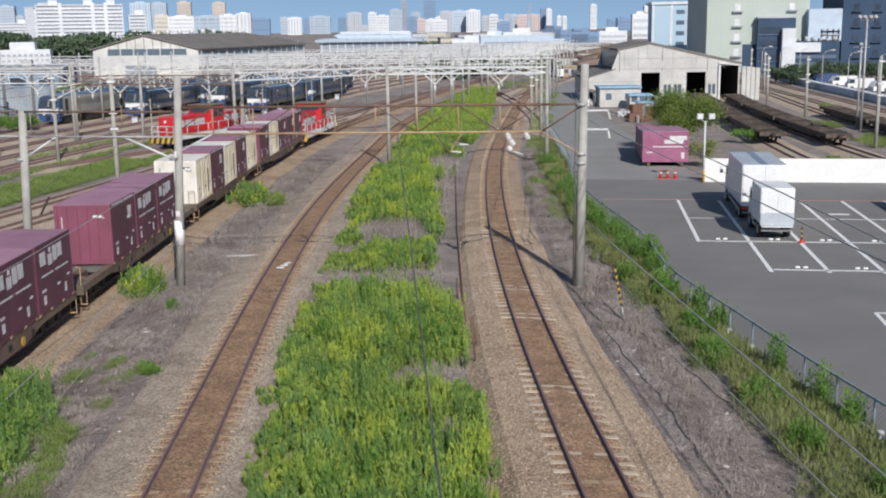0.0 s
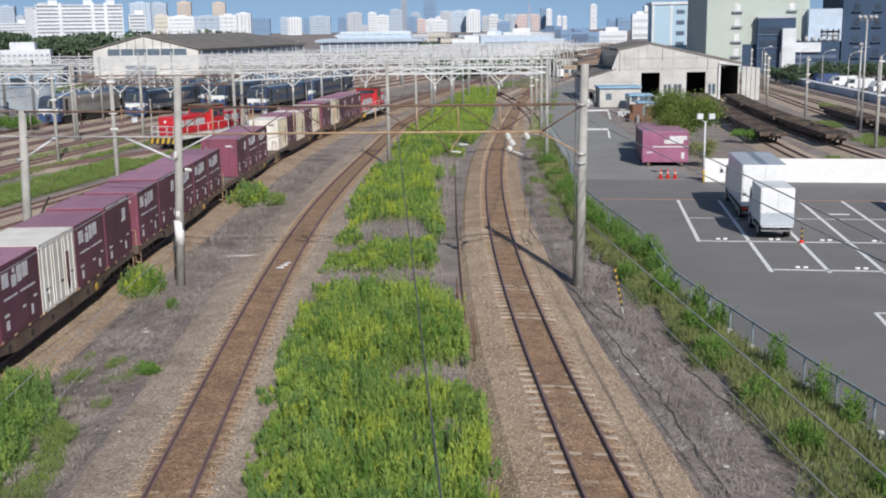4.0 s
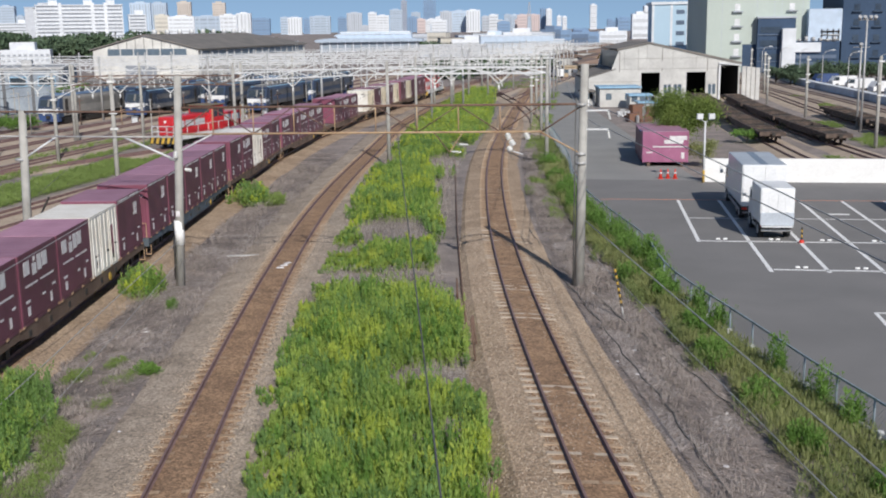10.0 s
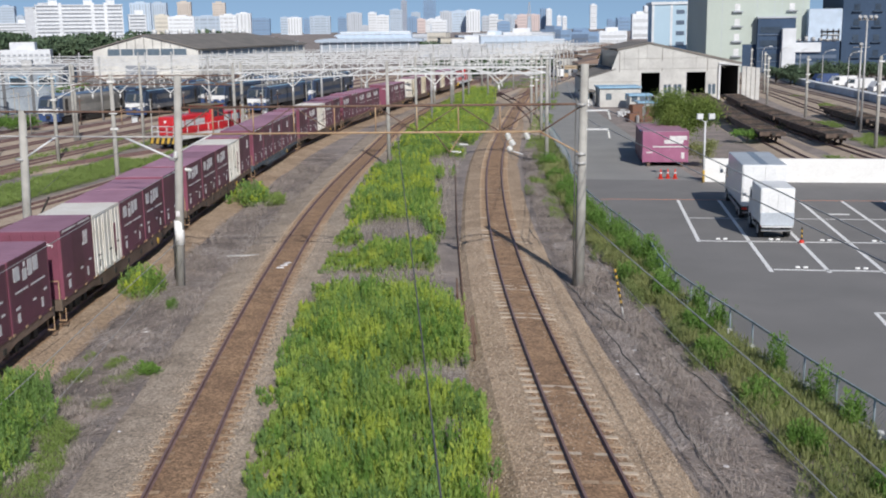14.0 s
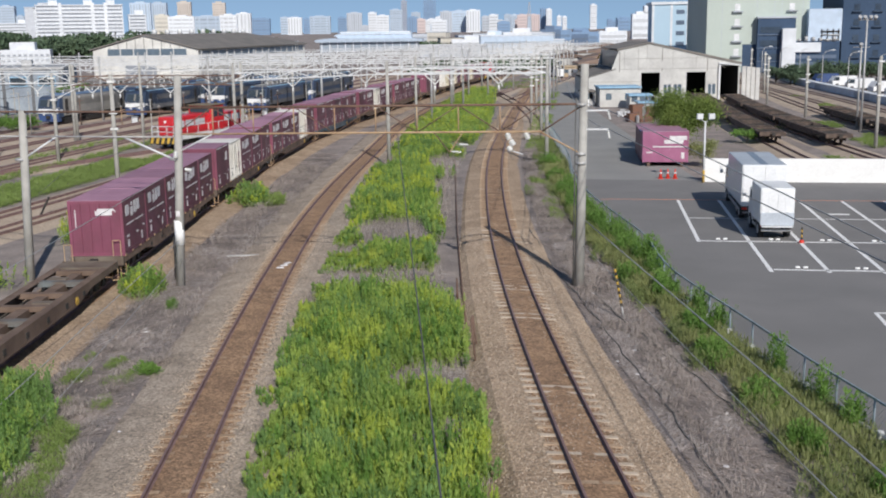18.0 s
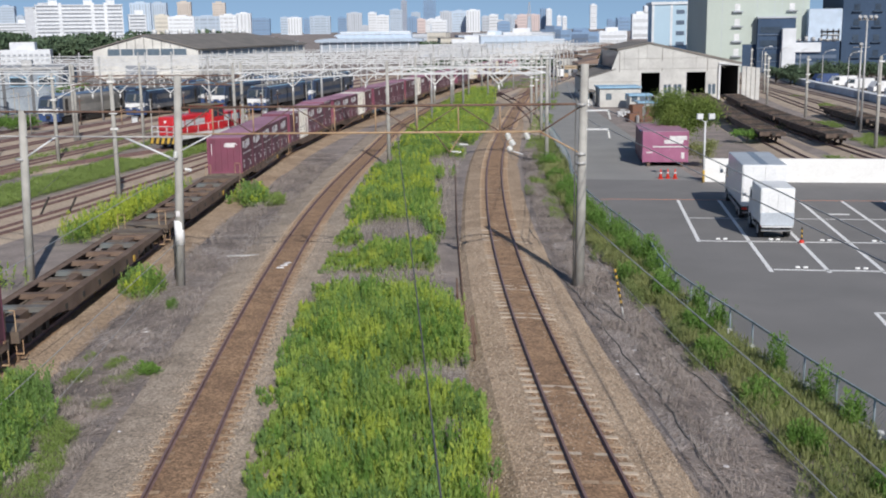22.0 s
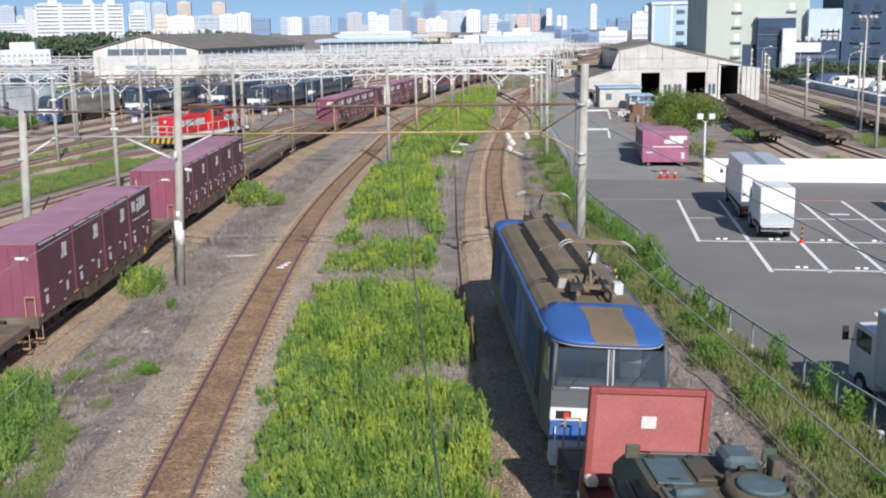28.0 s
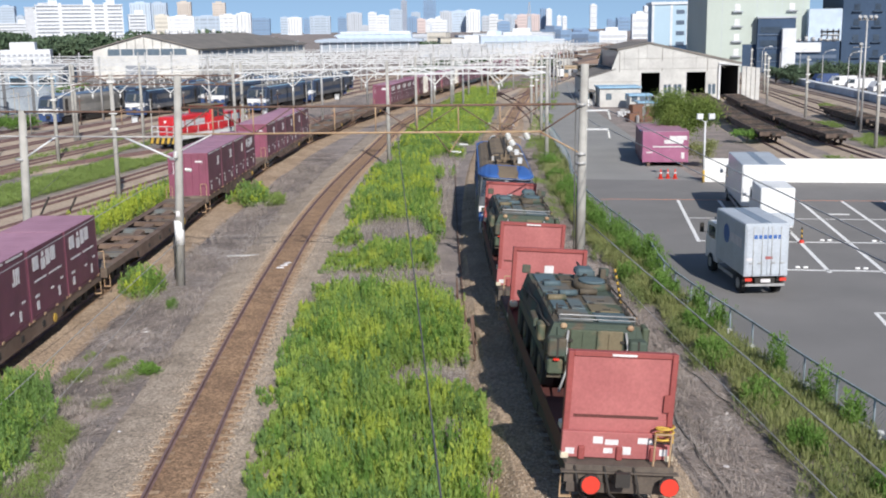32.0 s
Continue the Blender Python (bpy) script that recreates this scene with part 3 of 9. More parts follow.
            kit.append(("stripe", data("stripe", bm, "mark"), "thin white stripe under the roof"))
        bm = bmesh.new()
        for y0, y1, z0, z1 in ((-1.4, -1.0, 0.75, 0.85), (-1.3, -1.05, 0.3, 0.62), (0.15, 0.45, 0.72, 0.8), (0.9, 1.1, 0.3, 0.66), (1.2, 1.5, 0.85, 0.93)):
            bx(bm, c, d, *sorted((sx * y0, sx * y1)), z0, z1)
        kit.append(("small_marking", data("small_marking", bm, "mark" if kind not in "WC" else "black"), ""))
    for x in (-0.9, 0.9):
        bm = bx(bmesh.new(), x - 0.02, x + 0.02, -ln - 0.006, -ln + 0.0, 1.3 if x < 0 else 2.0, 2.1)
        if kind == "A" and x > 0:
            bx(bm, 0.0, 0.75, -ln - 0.006, -ln, 1.85, 2.05)
            bx(bm, 0.1, 0.85, -ln - 0.006, -ln, 2.05, 2.15)
        elif x > 0:
            bx(bm, 0.45, 0.85, -ln - 0.006, -ln, 2.05, 2.15)
        kit.append(("end_marking", data("end_marking", bm, "mark" if kind not in "WC" else "black"), "white marking"))
    return kit


LABELS = {"A": "maroon twelve-foot freight container with white square markings", "B": "plain maroon freight container with a small white emblem",
          "W": "off-white freight container with side doors", "C": "stained cream freight container with side doors",
          "M": "maroon freight container with ends brightened as if sunlit", "P": "maroon freight container with pinker ends, coloured as if sunlit"}


def build_container(kind, kits={}):
    c = thing("freight_container", LABELS[kind], "freight container", group="containers on the freight train")
    if kind not in kits:
        kits[kind] = container_kit(kind)
    for name, me, label in kits[kind]:
        p = part(name, me, None, c, label)
        if name in ("small_marking", "emblem", "end_marking", "latch", "stripe"):
            tagged(p, kind="stuff")
    return c


M["beamgrey"] = mat("worn_blue_grey_beam", (0.16, 0.185, 0.19), (0.13, 0.1, 0.08), 0.8, scale=1.5, fine=20, bump=0.2)


def wagon_parts(length, frame_mat="deck", beams=9, width=1.2, extra="deckgrey"):
    """Parts of a container flat wagon: y along the train, z from the rail head."""
    L = length / 2 - 0.55
    kit = []
    for sx in (-1, 1):
        prof = [(-L, 1.0), (L, 1.0), (L, 0.72), (L - 3.6, 0.7), (L - 5.2, 0.42), (-L + 5.2, 0.42), (-L + 3.6, 0.7), (-L, 0.72)]
        kit.append(("side_sill", data("side_sill", prism(prof, *sorted((sx * (width - 0.07), sx * width)), axis="x"), frame_mat), "", []))
        a, b = sorted((sx * (width - 0.34), sx * (width - 0.075)))
        kit.append(("top_flange", data("top_flange", box(a, b, -L + 1.2, L - 1.2, 0.965, 0.99), frame_mat), "", []))
    bm = box(-0.22, 0.22, -L, L, 0.5, 0.9)
    kit.append(("centre_sill", data("centre_sill", bm, frame_mat), "", []))
    # Black sheet added below the deck, so its gaps look shadowed.
    kit.append(("under_tray", data("under_tray", box(-0.98, 0.98, -L + 3.9, L - 3.9, 0.44, 0.49), "black"), "", []))
    for x in (-0.62, -0.45, 0.5):
        kit.append(("brake_pipe", data("brake_pipe", rod(bmesh.new(), (x, -L + 1.4, 0.74), (x, L - 1.4, 0.74), 0.035, n=6), "deckgrey"), "", []))
    beam = data("cross_beam", box(-width + 0.08, width - 0.08, -0.16, 0.16, 0.78, 0.985), frame_mat)
    grey_beam = data("cross_beam", box(-width + 0.08, width - 0.08, -0.2, 0.2, 0.78, 0.985), "beamgrey" if frame_mat == "deck" else frame_mat)
    plate = data("lock_plate", box(-0.4, 0.4, -0.22, 0.22, 0.8, 0.95, 0.02), extra)
    for i in range(beams):
        y = -L + 1.6 + i * (2 * L - 3.2) / (beams - 1)
        kit.append(("cross_beam", beam if i % 3 != 1 else grey_beam, "", [pose(0, y, 0)]))
        if i % 2 and frame_mat == "deck":
            kit.append(("lock_plate", plate, "", [pose(0.45 if i % 4 == 1 else -0.4, y + 0.7, 0)]))
    for sy in (-1, 1):
        kit.append(("end_platform", data("end_platform", box(-width + 0.07, width - 0.07, *sorted((sy * (L - 1.15), sy * L)), 0.9, 1.004), extra), "dusty chequered end platform", []))
        kit.append(("end_beam", data("end_beam", box(-width, width, *sorted((sy * L, sy * (L + 0.12))), 0.62, 1.02), extra), "", []))
        bm = rod(bmesh.new(), (0, sy * (L + 0.1), 0.85), (0, sy * (L + 0.45), 0.85), 0.09, n=6)
        bx(bm, -0.16, 0.16, *sorted((sy * (L + 0.4), sy * (L + 0.55))), 0.7, 1.0)
        kit.append(("coupler", data("coupler", bm, "black"), "", []))
        bm = bmesh.new()
        for a, b in (((0.75, 1.0), (0.75, 1.75)), ((1.1, 1.0), (1.1, 1.75)), ((0.75, 1.75), (1.1, 1.75))):
            rod(bm, (sy * -a[0], sy * (L + 0.05), a[1]), (sy * -b[0], sy * (L + 0.05), b[1]), 0.022, n=5)
        kit.append(("handrail", data("handrail", bm, "tansteel"), "faded ochre handrail", []))
        bm = bmesh.new()
        for x in (-1.12, 1.12):
            for dx in (-0.12, 0.12):
                rod(bm, (x + dx, sy * (L - 0.1), 0.7), (x + dx, sy * (L - 0.1), 0.2), 0.02, n=4)
            bx(bm, x - 0.14, x + 0.14, sy * (L - 0.1) - 0.05, sy * (L - 0.1) + 0.05, 0.18, 0.22)
        kit.append(("step", data("step", bm, "tansteel"), "", []))
        yb = sy * (L - 2.2)
        bm = bmesh.new()
        for sx in (-1, 1):
            bx(bm, *sorted((sx * 0.72, sx * 0.9)), yb - 1.25, yb + 1.25, 0.32, 0.62)
            for dy in (-0.87, 0.87):
                bx(bm, *sorted((sx * 0.85, sx * 1.0)), yb + dy - 0.17, yb + dy + 0.17, 0.25, 0.6)
            bx(bm, *sorted((sx * 0.7, sx * 0.98)), yb - 0.3, yb + 0.3, 0.25, 0.75)
        bx(bm, -0.8, 0.8, yb - 0.2, yb + 0.2, 0.42, 0.7)
        kit.append(("bogie", data("bogie", bm, "black"), "black cast bogie", []))
        for dy in (-0.87, 0.87):
            bm = rod(bmesh.new(), (-0.6, 0, 0.43), (0.6, 0, 0.43), 0.07, n=8)
            for sx in (-1, 1):
                rod(bm, (sx * 0.5, 0, 0.43), (sx * 0.64, 0, 0.43), 0.43, 0.4, n=20)
            kit.append(("wheelset", data("wheelset", bm, "steelwheel"), "", [pose(0, yb + dy, 0)]))
    bm = bmesh.new()
    for i in range(6):
        y = -L + 4.6 + i * (2 * L - 9.2) / 5
        bx(bm, width - 0.02, width + 0.03, y - 0.12, y + 0.12, 0.6, 0.8)
        bx(bm, -width - 0.03, -width + 0.02, y - 0.12, y + 0.12, 0.6, 0.8)
    rod(bm, (-0.5, -1.2, 0.45), (-0.5, 0.2, 0.45), 0.22, n=10)
    bx(bm, 0.3, 0.9, -0.5, 0.6, 0.3, 0.6)
    kit.append(("brake_gear", data("brake_gear", bm, "black"), "", []))
    bm = bmesh.new()
    rod(bm, (width + 0.03, 4.1, 0.62), (width + 0.06, 4.1, 0.62), 0.17, n=12)
    kit.append(("handbrake_wheel", data("handbrake_wheel", bm, "yellow"), "yellow handbrake wheel", []))
    return kit


def build_wagon(kit, label, group):
    w = thing("container_flat_wagon", label, "freight wagon", group=group)
    for name, me, lab, ms in kit:
        p = part(name, me, None, w, lab, ms[0] if ms else None)
        if name in ("step", "brake_gear"):
            tagged(p, kind="stuff")
    return w


# slots from the rear of each wagon to its front; wagon 0 is the one before the two empty ones
LOADS = {8: "BCBBB", 7: "CBCBC", 6: "-BAA-", 5: "ABAAA", 4: "MAWAB", 3: "BBBBB", 2: "AAAWB", 1: "BWAAB", 0: "AAAAA", -1: "-----", -2: "-----",
         -3: "MBBBB", -4: "PBBA-", -5: "-----", -6: "BBBAA"}
WAGON_KIT = wagon_parts(WAGON)
M["wagonblue"] = mat("faded_slate_blue_paint", (0.075, 0.12, 0.165), (0.085, 0.085, 0.085), 0.75, scale=1.0, fine=20, bump=0.15)
BLUE_KIT = wagon_parts(WAGON, "wagonblue", extra="wagonblue")
MOVING = []
for n, load in LOADS.items():
    rear = n * WAGON - 0.75
    mid = rear + WAGON / 2
    wag = build_wagon(BLUE_KIT if n == 3 else WAGON_KIT, "dark blue container flat wagon" if n == 3 else ("empty rusty container flat wagon" if load == "-----" else "rusty brown container flat wagon under containers"), "wagons of the freight train")
    MOVING.append((wag, mid, None))
    for i, k in enumerate(load):
        if k != "-":
            MOVING.append((build_container(k), mid, pose(0, -7.64 + i * 3.82, 1.006)))


def shunter():
    """A red centre-cab diesel locomotive with a white band."""
    d = thing("diesel_locomotive", "red diesel shunting locomotive with a white waist band", "locomotive")
    part("running_board", box(-1.4, 1.4, -6.8, 6.8, 0.95, 1.15, 0.03), "lgrey", d, "pale grey running board")
    part("long_hood", box(-0.85, 0.85, -6.3, -0.3, 1.15, 2.95, 0.12), "red", d)
    part("short_hood", box(-0.85, 0.85, 2.2, 6.3, 1.15, 2.75, 0.12), "red", d)
    part("cab", box(-1.35, 1.35, -0.3, 2.2, 1.15, 3.6, 0.12), "red", d)
    part("cab_roof", box(-1.42, 1.42, -0.45, 2.35, 3.6, 3.72, 0.05), "brownroof", d, "dusty grey cab roof")
    for sx in (-1, 1):
        a, b = sorted((sx * 1.345, sx * 1.36))
        part("side_window", box(a, b, 0.1, 0.9, 2.5, 3.3), "glass", d)
        part("side_window", box(a, b, 1.05, 1.9, 2.5, 3.3), "glass", d)
        a, b = sorted((sx * 0.85, sx * 0.87))
        for y0, y1 in ((-5.9, -4.4), (-4.2, -2.7), (-2.5, -0.8), (2.6, 4.2), (4.4, 6.0)):
            part("louvre", box(a, b, y0, y1, 1.9, 2.5), "lgrey", d, "white-framed louvre panel")
        part("waist_band", box(*sorted((sx * 1.4, sx * 1.42)), -6.8, 6.8, 0.78, 1.13), "whitetruck", d, "white waist band")
        bm = bmesh.new()
        for i in range(8):
            y = -6.6 + i * 13.2 / 7
            rod(bm, (sx * 1.36, y, 1.15), (sx * 1.36, y, 2.0), 0.035, n=5)
        rod(bm, (sx * 1.36, -6.6, 2.0), (sx * 1.36, 6.6, 2.0), 0.035, n=5)
        part("handrail", bm, "whitesteel", d, "white handrail")
    for sy in (-1, 1):
        a, b = sorted((sy * 6.8, sy * 6.95))
        part("buffer_beam", box(-1.4, 1.4, a, b, 0.45, 1.15), "black", d)
        for i in range(5):
            x = -1.2 + i * 0.6
            a, b = sorted((sy * 6.94, sy * 6.97))
            part("hazard_stripe", prism([(x - 0.15, 0.5), (x + 0.15, 0.5), (x + 0.35, 1.1), (x + 0.05, 1.1)], a, b), "yellow", d, "yellow hazard stripe")
        part("front_window", box(-1.1, 1.1, *((2.195, 2.215) if sy > 0 else (-0.315, -0.295)), 2.95, 3.4), "glass", d)
        part("headlamp", rod(bmesh.new(), (0, sy * 6.25, 2.5), (0, sy * 6.35, 2.5), 0.14, n=10), "insul", d)
        bm = bmesh.new()
        for x in (-1.2, -0.5, 0.5, 1.2):
            rod(bm, (x, sy * 6.85, 1.15), (x, sy * 6.85, 2.1), 0.045, n=5)
        rod(bm, (-1.2, sy * 6.85, 2.1), (1.2, sy * 6.85, 2.1), 0.045, n=5)
        rod(bm, (-1.2, sy * 6.85, 1.6), (1.2, sy * 6.85, 1.6), 0.04, n=5)
        part("end_rail", bm, "whitesteel", d, "white end rail")
        bm = bmesh.new()
        for sx in (-1, 1):
            bx(bm, *sorted((sx * 0.75, sx * 1.1)), sy * 4.4 - 2.0, sy * 4.4 + 2.0, 0.3, 0.75)
            for dy in (-1.3, 0, 1.3):
                rod(bm, (sx * 0.5, sy * 4.4 + dy, 0.43), (sx * 0.64, sy * 4.4 + dy, 0.43), 0.43, n=14)
        part("bogie", bm, "black", d)
    return d


lead = shunter()
MOVING.append((lead, 9 * WAGON - 0.75 + 7.4, None))

# ---- right-hand train: an electric locomotive and two flat wagons with racks ----
MOVING_RIGHT = []


def right_s(t):
    return 23.9 + 7.87 * (t - 28)


M["cabgrey"] = mat("dark_grey_cab_paint", (0.12, 0.128, 0.142), (0.09, 0.095, 0.105), 0.6, scale=1, fine=20, bump=0.03)
M["windscreen"] = glass("windscreen_glass", (0.07, 0.1, 0.14), 0.04)
M["windscreen"].node_tree.nodes["Principled BSDF"].inputs["Specular IOR Level"].default_value = 0.9
M["windscreen"].node_tree.nodes["Principled BSDF"].inputs["Alpha"].default_value = 0.6


def cab_dome(sy, rings, shift=0.0):
    """A rounded cab roof, closed rings of (height, half width, length) from y = 6."""
    bm = bmesh.new()
    loops = []
    for z, w, l in rings:
        loop = []
        for i in range(25):
            an = math.pi * i / 24
            c, q = math.cos(an), math.sin(an)
            loop.append(bm.verts.new((math.copysign(abs(c) ** 0.45, c) * w + shift, sy * (6.0 + l * q ** 0.4), z)))
        loops.append(loop)
    for A, B in zip(loops, loops[1:]):
        for i in range(25):
            f = bm.faces.new((A[i], A[(i + 1) % 25], B[(i + 1) % 25], B[i]))
            f.smooth = i < 24
    bm.faces.new(loops[-1])
    bm.faces.new(loops[0])
    bmesh.ops.recalc_face_normals(bm, faces=bm.faces[:])
    return bm


def dust_strip(sy, rings, x0, x1):
    """A thin dusty strip that lies over a cab roof built from the same rings."""
    bm = bmesh.new()
    rows = []
    for j, (z, w, l) in enumerate(rings):
        row = []
        for i in range(9):
            x = x0 + (x1 - x0) * i / 8 + (0.04 * math.sin(j * 2.3 + i) if i in (0, 8) else 0)
            c = min(0.999, abs(x) / w) ** (1 / 0.45)
            row.append(bm.verts.new((x, sy * (6.0 + l * math.sqrt(1 - c * c) ** 0.4 + 0.004), z + 0.006)))
        rows.append(row)
    for A, B in zip(rows, rows[1:]):
        for i in range(8):
            bm.faces.new((A[i], A[i + 1], B[i + 1], B[i])).smooth = True
    bmesh.ops.recalc_face_normals(bm, faces=bm.faces[:])
    return bm


def electric(name_label="blue and grey electric freight locomotive with a dust-coated roof"):
    """A box-cab electric locomotive, 18.2 m long; z from the rail head."""
    d = thing("electric_locomotive", name_label, "locomotive")
    part("body", prism([(-1.42, 0.95), (1.42, 0.95), (1.42, 3.2), (-1.42, 3.2)], -7.6, 7.6), "cabgrey", d, "dark blue-grey body side")
    part("roof", prism([(-1.42, 3.2), (1.42, 3.2), (1.36, 3.36), (1.22, 3.5), (0.95, 3.6), (-0.95, 3.6), (-1.22, 3.5), (-1.36, 3.36)], -6.3, 6.3), "brownroof", d, "dust-brown roof")
    for sy in (-1, 1):
        bm = bmesh.new()
        rings = []
        for y, z0, z1, w0, w1 in ((7.6, 0.95, 2.15, 1.42, 1.42), (8.75, 0.95, 2.15, 1.3, 1.34)):
            rings.append([bm.verts.new((a, sy * y, b)) for a, b in ((-w0, z0), (w0, z0), (w1, z1), (-w1, z1))])
        for i in range(4):
            bm.faces.new((rings[0][i], rings[0][(i + 1) % 4], rings[1][(i + 1) % 4], rings[1][i]))
        bm.faces.new(rings[1])
        bmesh.ops.recalc_face_normals(bm, faces=bm.faces[:])
        part("cab_front", bm, "cabgrey", d, "dark grey cab front")
        for sx in (-1, 1):
            bm = bmesh.new()
            rim = ((1.42, 7.6, 2.15), (1.34, 8.75, 2.15), (1.3, 8.53, 3.2), (1.4, 7.6, 3.2))
            outer, inner = [[bm.verts.new((sx * (x - dx), sy * y, z)) for x, y, z in rim] for dx in (0.0, 0.05)]
            bm.faces.new(outer)
            bm.faces.new(inner)
            for i in range(4):
                bm.faces.new((outer[i], outer[(i + 1) % 4], inner[(i + 1) % 4], inner[i]))
            bmesh.ops.recalc_face_normals(bm, faces=bm.faces[:])
            side = part("cab_side", bm, "cabgrey", d)
            part("side_window", prism([(sy * 7.75, 2.3), (sy * 8.45, 2.3), (sy * 8.34, 3.05), (sy * 7.75, 3.05)], *sorted((sx * 1.37, sx * 1.425)), axis="x"), "windscreen", side)
            part("corner_pillar", rod(bmesh.new(), (sx * 1.3, sy * 8.72, 2.15), (sx * 1.27, sy * 8.52, 3.2), 0.05, n=8), "cabgrey", d)
            part("driver_seat", bx(box(sx * 0.65 - 0.25, sx * 0.65 + 0.25, *sorted((sy * 7.75, sy * 8.2)), 2.16, 2.3, 0.03), sx * 0.65 - 0.24, sx * 0.65 + 0.24, *sorted((sy * 7.7, sy * 7.82)), 2.3, 2.95), "lgrey" if sx > 0 else "navy", d, "driver's seat seen through the windscreen")
        part("centre_pillar", rod(bmesh.new(), (0, sy * 8.74, 2.15), (0, sy * 8.54, 3.2), 0.06, n=8), "cabgrey", d)
        part("lower_sash", box(-1.3, 1.3, *sorted((sy * 8.68, sy * 8.765)), 2.15, 2.25, 0.01), "cabgrey", d)
        part("driver_desk", box(-1.2, 1.2, *sorted((sy * 8.35, sy * 8.66)), 2.16, 2.36, 0.03), "lgrey", d, "pale grey driver's desk")
        dome = ((3.18, 1.41, 2.6), (3.26, 1.43, 2.72), (3.31, 1.41, 2.68), (3.39, 1.36, 2.3), (3.47, 1.27, 1.75), (3.55, 1.12, 1.05), (3.605, 0.95, 0.4))
        part("cab_roof", cab_dome(sy, dome), "blue", d, "bright blue cab roof")
        part("roof_dust", dust_strip(sy, dome[1:], -0.42, 0.6), "brownroof", d, "brown dust along the cab roof")
        # Pale grey paints the highlight along the rain strip's edge.
        part("visor", cab_dome(sy, ((3.175, 1.415, 2.66), (3.2, 1.425, 2.68))), "lgrey", d, "rain strip above the windscreen, its highlight put into the colour")
        for x0, x1 in ((-1.29, -0.06), (0.06, 1.29)):
            bm = bmesh.new()
            vs = [bm.verts.new(p) for p in ((x0, sy * 8.76, 2.24), (x1, sy * 8.76, 2.24), (x1 * 0.98, sy * 8.565, 3.13), (x0 * 0.98, sy * 8.565, 3.13))]
            bm.faces.new(vs)
            bmesh.ops.solidify(bm, geom=bm.faces[:], thickness=0.015)
            part("windscreen", bm, "windscreen", d, "wide glossy windscreen")
            xi, xo = (x1, x0) if x0 < 0 else (x0, x1)
            bm = rod(bmesh.new(), (xi, sy * 8.775, 2.24), (xi, sy * 8.58, 3.13), 0.018, n=5)
            rod(bm, (xi, sy * 8.775, 2.24), (xi + (xo - xi) * 0.7, sy * 8.775, 2.24), 0.014, n=5)
            part("screen_frame", bm, "whitesteel", d, "thin white windscreen frame")
            part("wiper", rod(bmesh.new(), (x0 + 0.3, sy * 8.79, 2.2), (x0 + 0.75, sy * 8.69, 2.7), 0.012, n=4), "black", d)
        part("white_band", box(-1.33, 1.33, *sorted((sy * 8.6, sy * 8.79)), 1.45, 1.75), "whitetruck", d, "white front band")
        part("lower_front", box(-1.31, 1.31, *sorted((sy * 8.6, sy * 8.77)), 0.97, 1.44), "blue", d, "deep blue lower front")
        part("number_plate", box(0.2, 1.0, *sorted((sy * 8.75, sy * 8.765)), 1.9, 2.02), "mark", d, "pale bar on the cab front")
        for sx in (-1, 1):
            part("tail_lamp", box(*sorted((sx * 0.85, sx * 1.2)), *sorted((sy * 8.79, sy * 8.82)), 1.5, 1.68), "dark", d)
            part("red_lens", box(*sorted((sx * 0.9, sx * 1.02)), *sorted((sy * 8.82, sy * 8.83)), 1.53, 1.65), "reddisc", d, "red tail lens")
            bm = rod(bmesh.new(), (sx * 1.2, sy * 8.85, 1.3), (sx * 1.2, sy * 8.95, 0.7), 0.02, n=5)
            rod(bm, (sx * 1.2, sy * 8.85, 1.3), (sx * 1.0, sy * 8.85, 1.4), 0.02, n=5)
            part("handrail", bm, "whitesteel", d)
        part("front_skirt", box(-1.25, 1.25, *sorted((sy * 8.3, sy * 8.8)), 0.35, 0.96), "lgrey", d, "pale grey front skirt")
        bm = rod(bmesh.new(), (0, sy * 8.75, 0.85), (0, sy * 9.1, 0.85), 0.1, n=6)
        part("coupler", bx(bm, -0.16, 0.16, *sorted((sy * 9.0, sy * 9.12)), 0.68, 1.02), "black", d)
        yb = sy * 5.2
        bm = bmesh.new()
        for sx in (-1, 1):
            bx(bm, *sorted((sx * 0.8, sx * 1.1)), yb - 1.9, yb + 1.9, 0.3, 0.7)
            for k in (-1.25, 1.25):
                rod(bm, (sx * 0.5, yb + k, 0.56), (sx * 0.66, yb + k, 0.56), 0.56, n=18)
        part("bogie", bm, "black", d)
    yb = 0
    bm = bmesh.new()
    for sx in (-1, 1):
        bx(bm, *sorted((sx * 0.8, sx * 1.1)), -1.9, 1.9, 0.3, 0.7)
        for k in (-1.25, 1.25):
            rod(bm, (sx * 0.5, k, 0.56), (sx * 0.66, k, 0.56), 0.56, n=18)
    part("bogie", bm, "black", d)
    for sx in (-1, 1):
        part("roof_edge", box(*sorted((sx * 1.3, sx * 1.45)), -7.6, 7.6, 3.2, 3.32, 0.02), "blue", d, "blue roof edge")
        # Band in dark grey: the body side's shade is put into its colour.
        part("lower_band", box(*sorted((sx * 1.42, sx * 1.435)), -7.6, 7.6, 0.97, 1.4), "cabgrey", d, "grey lower body band")
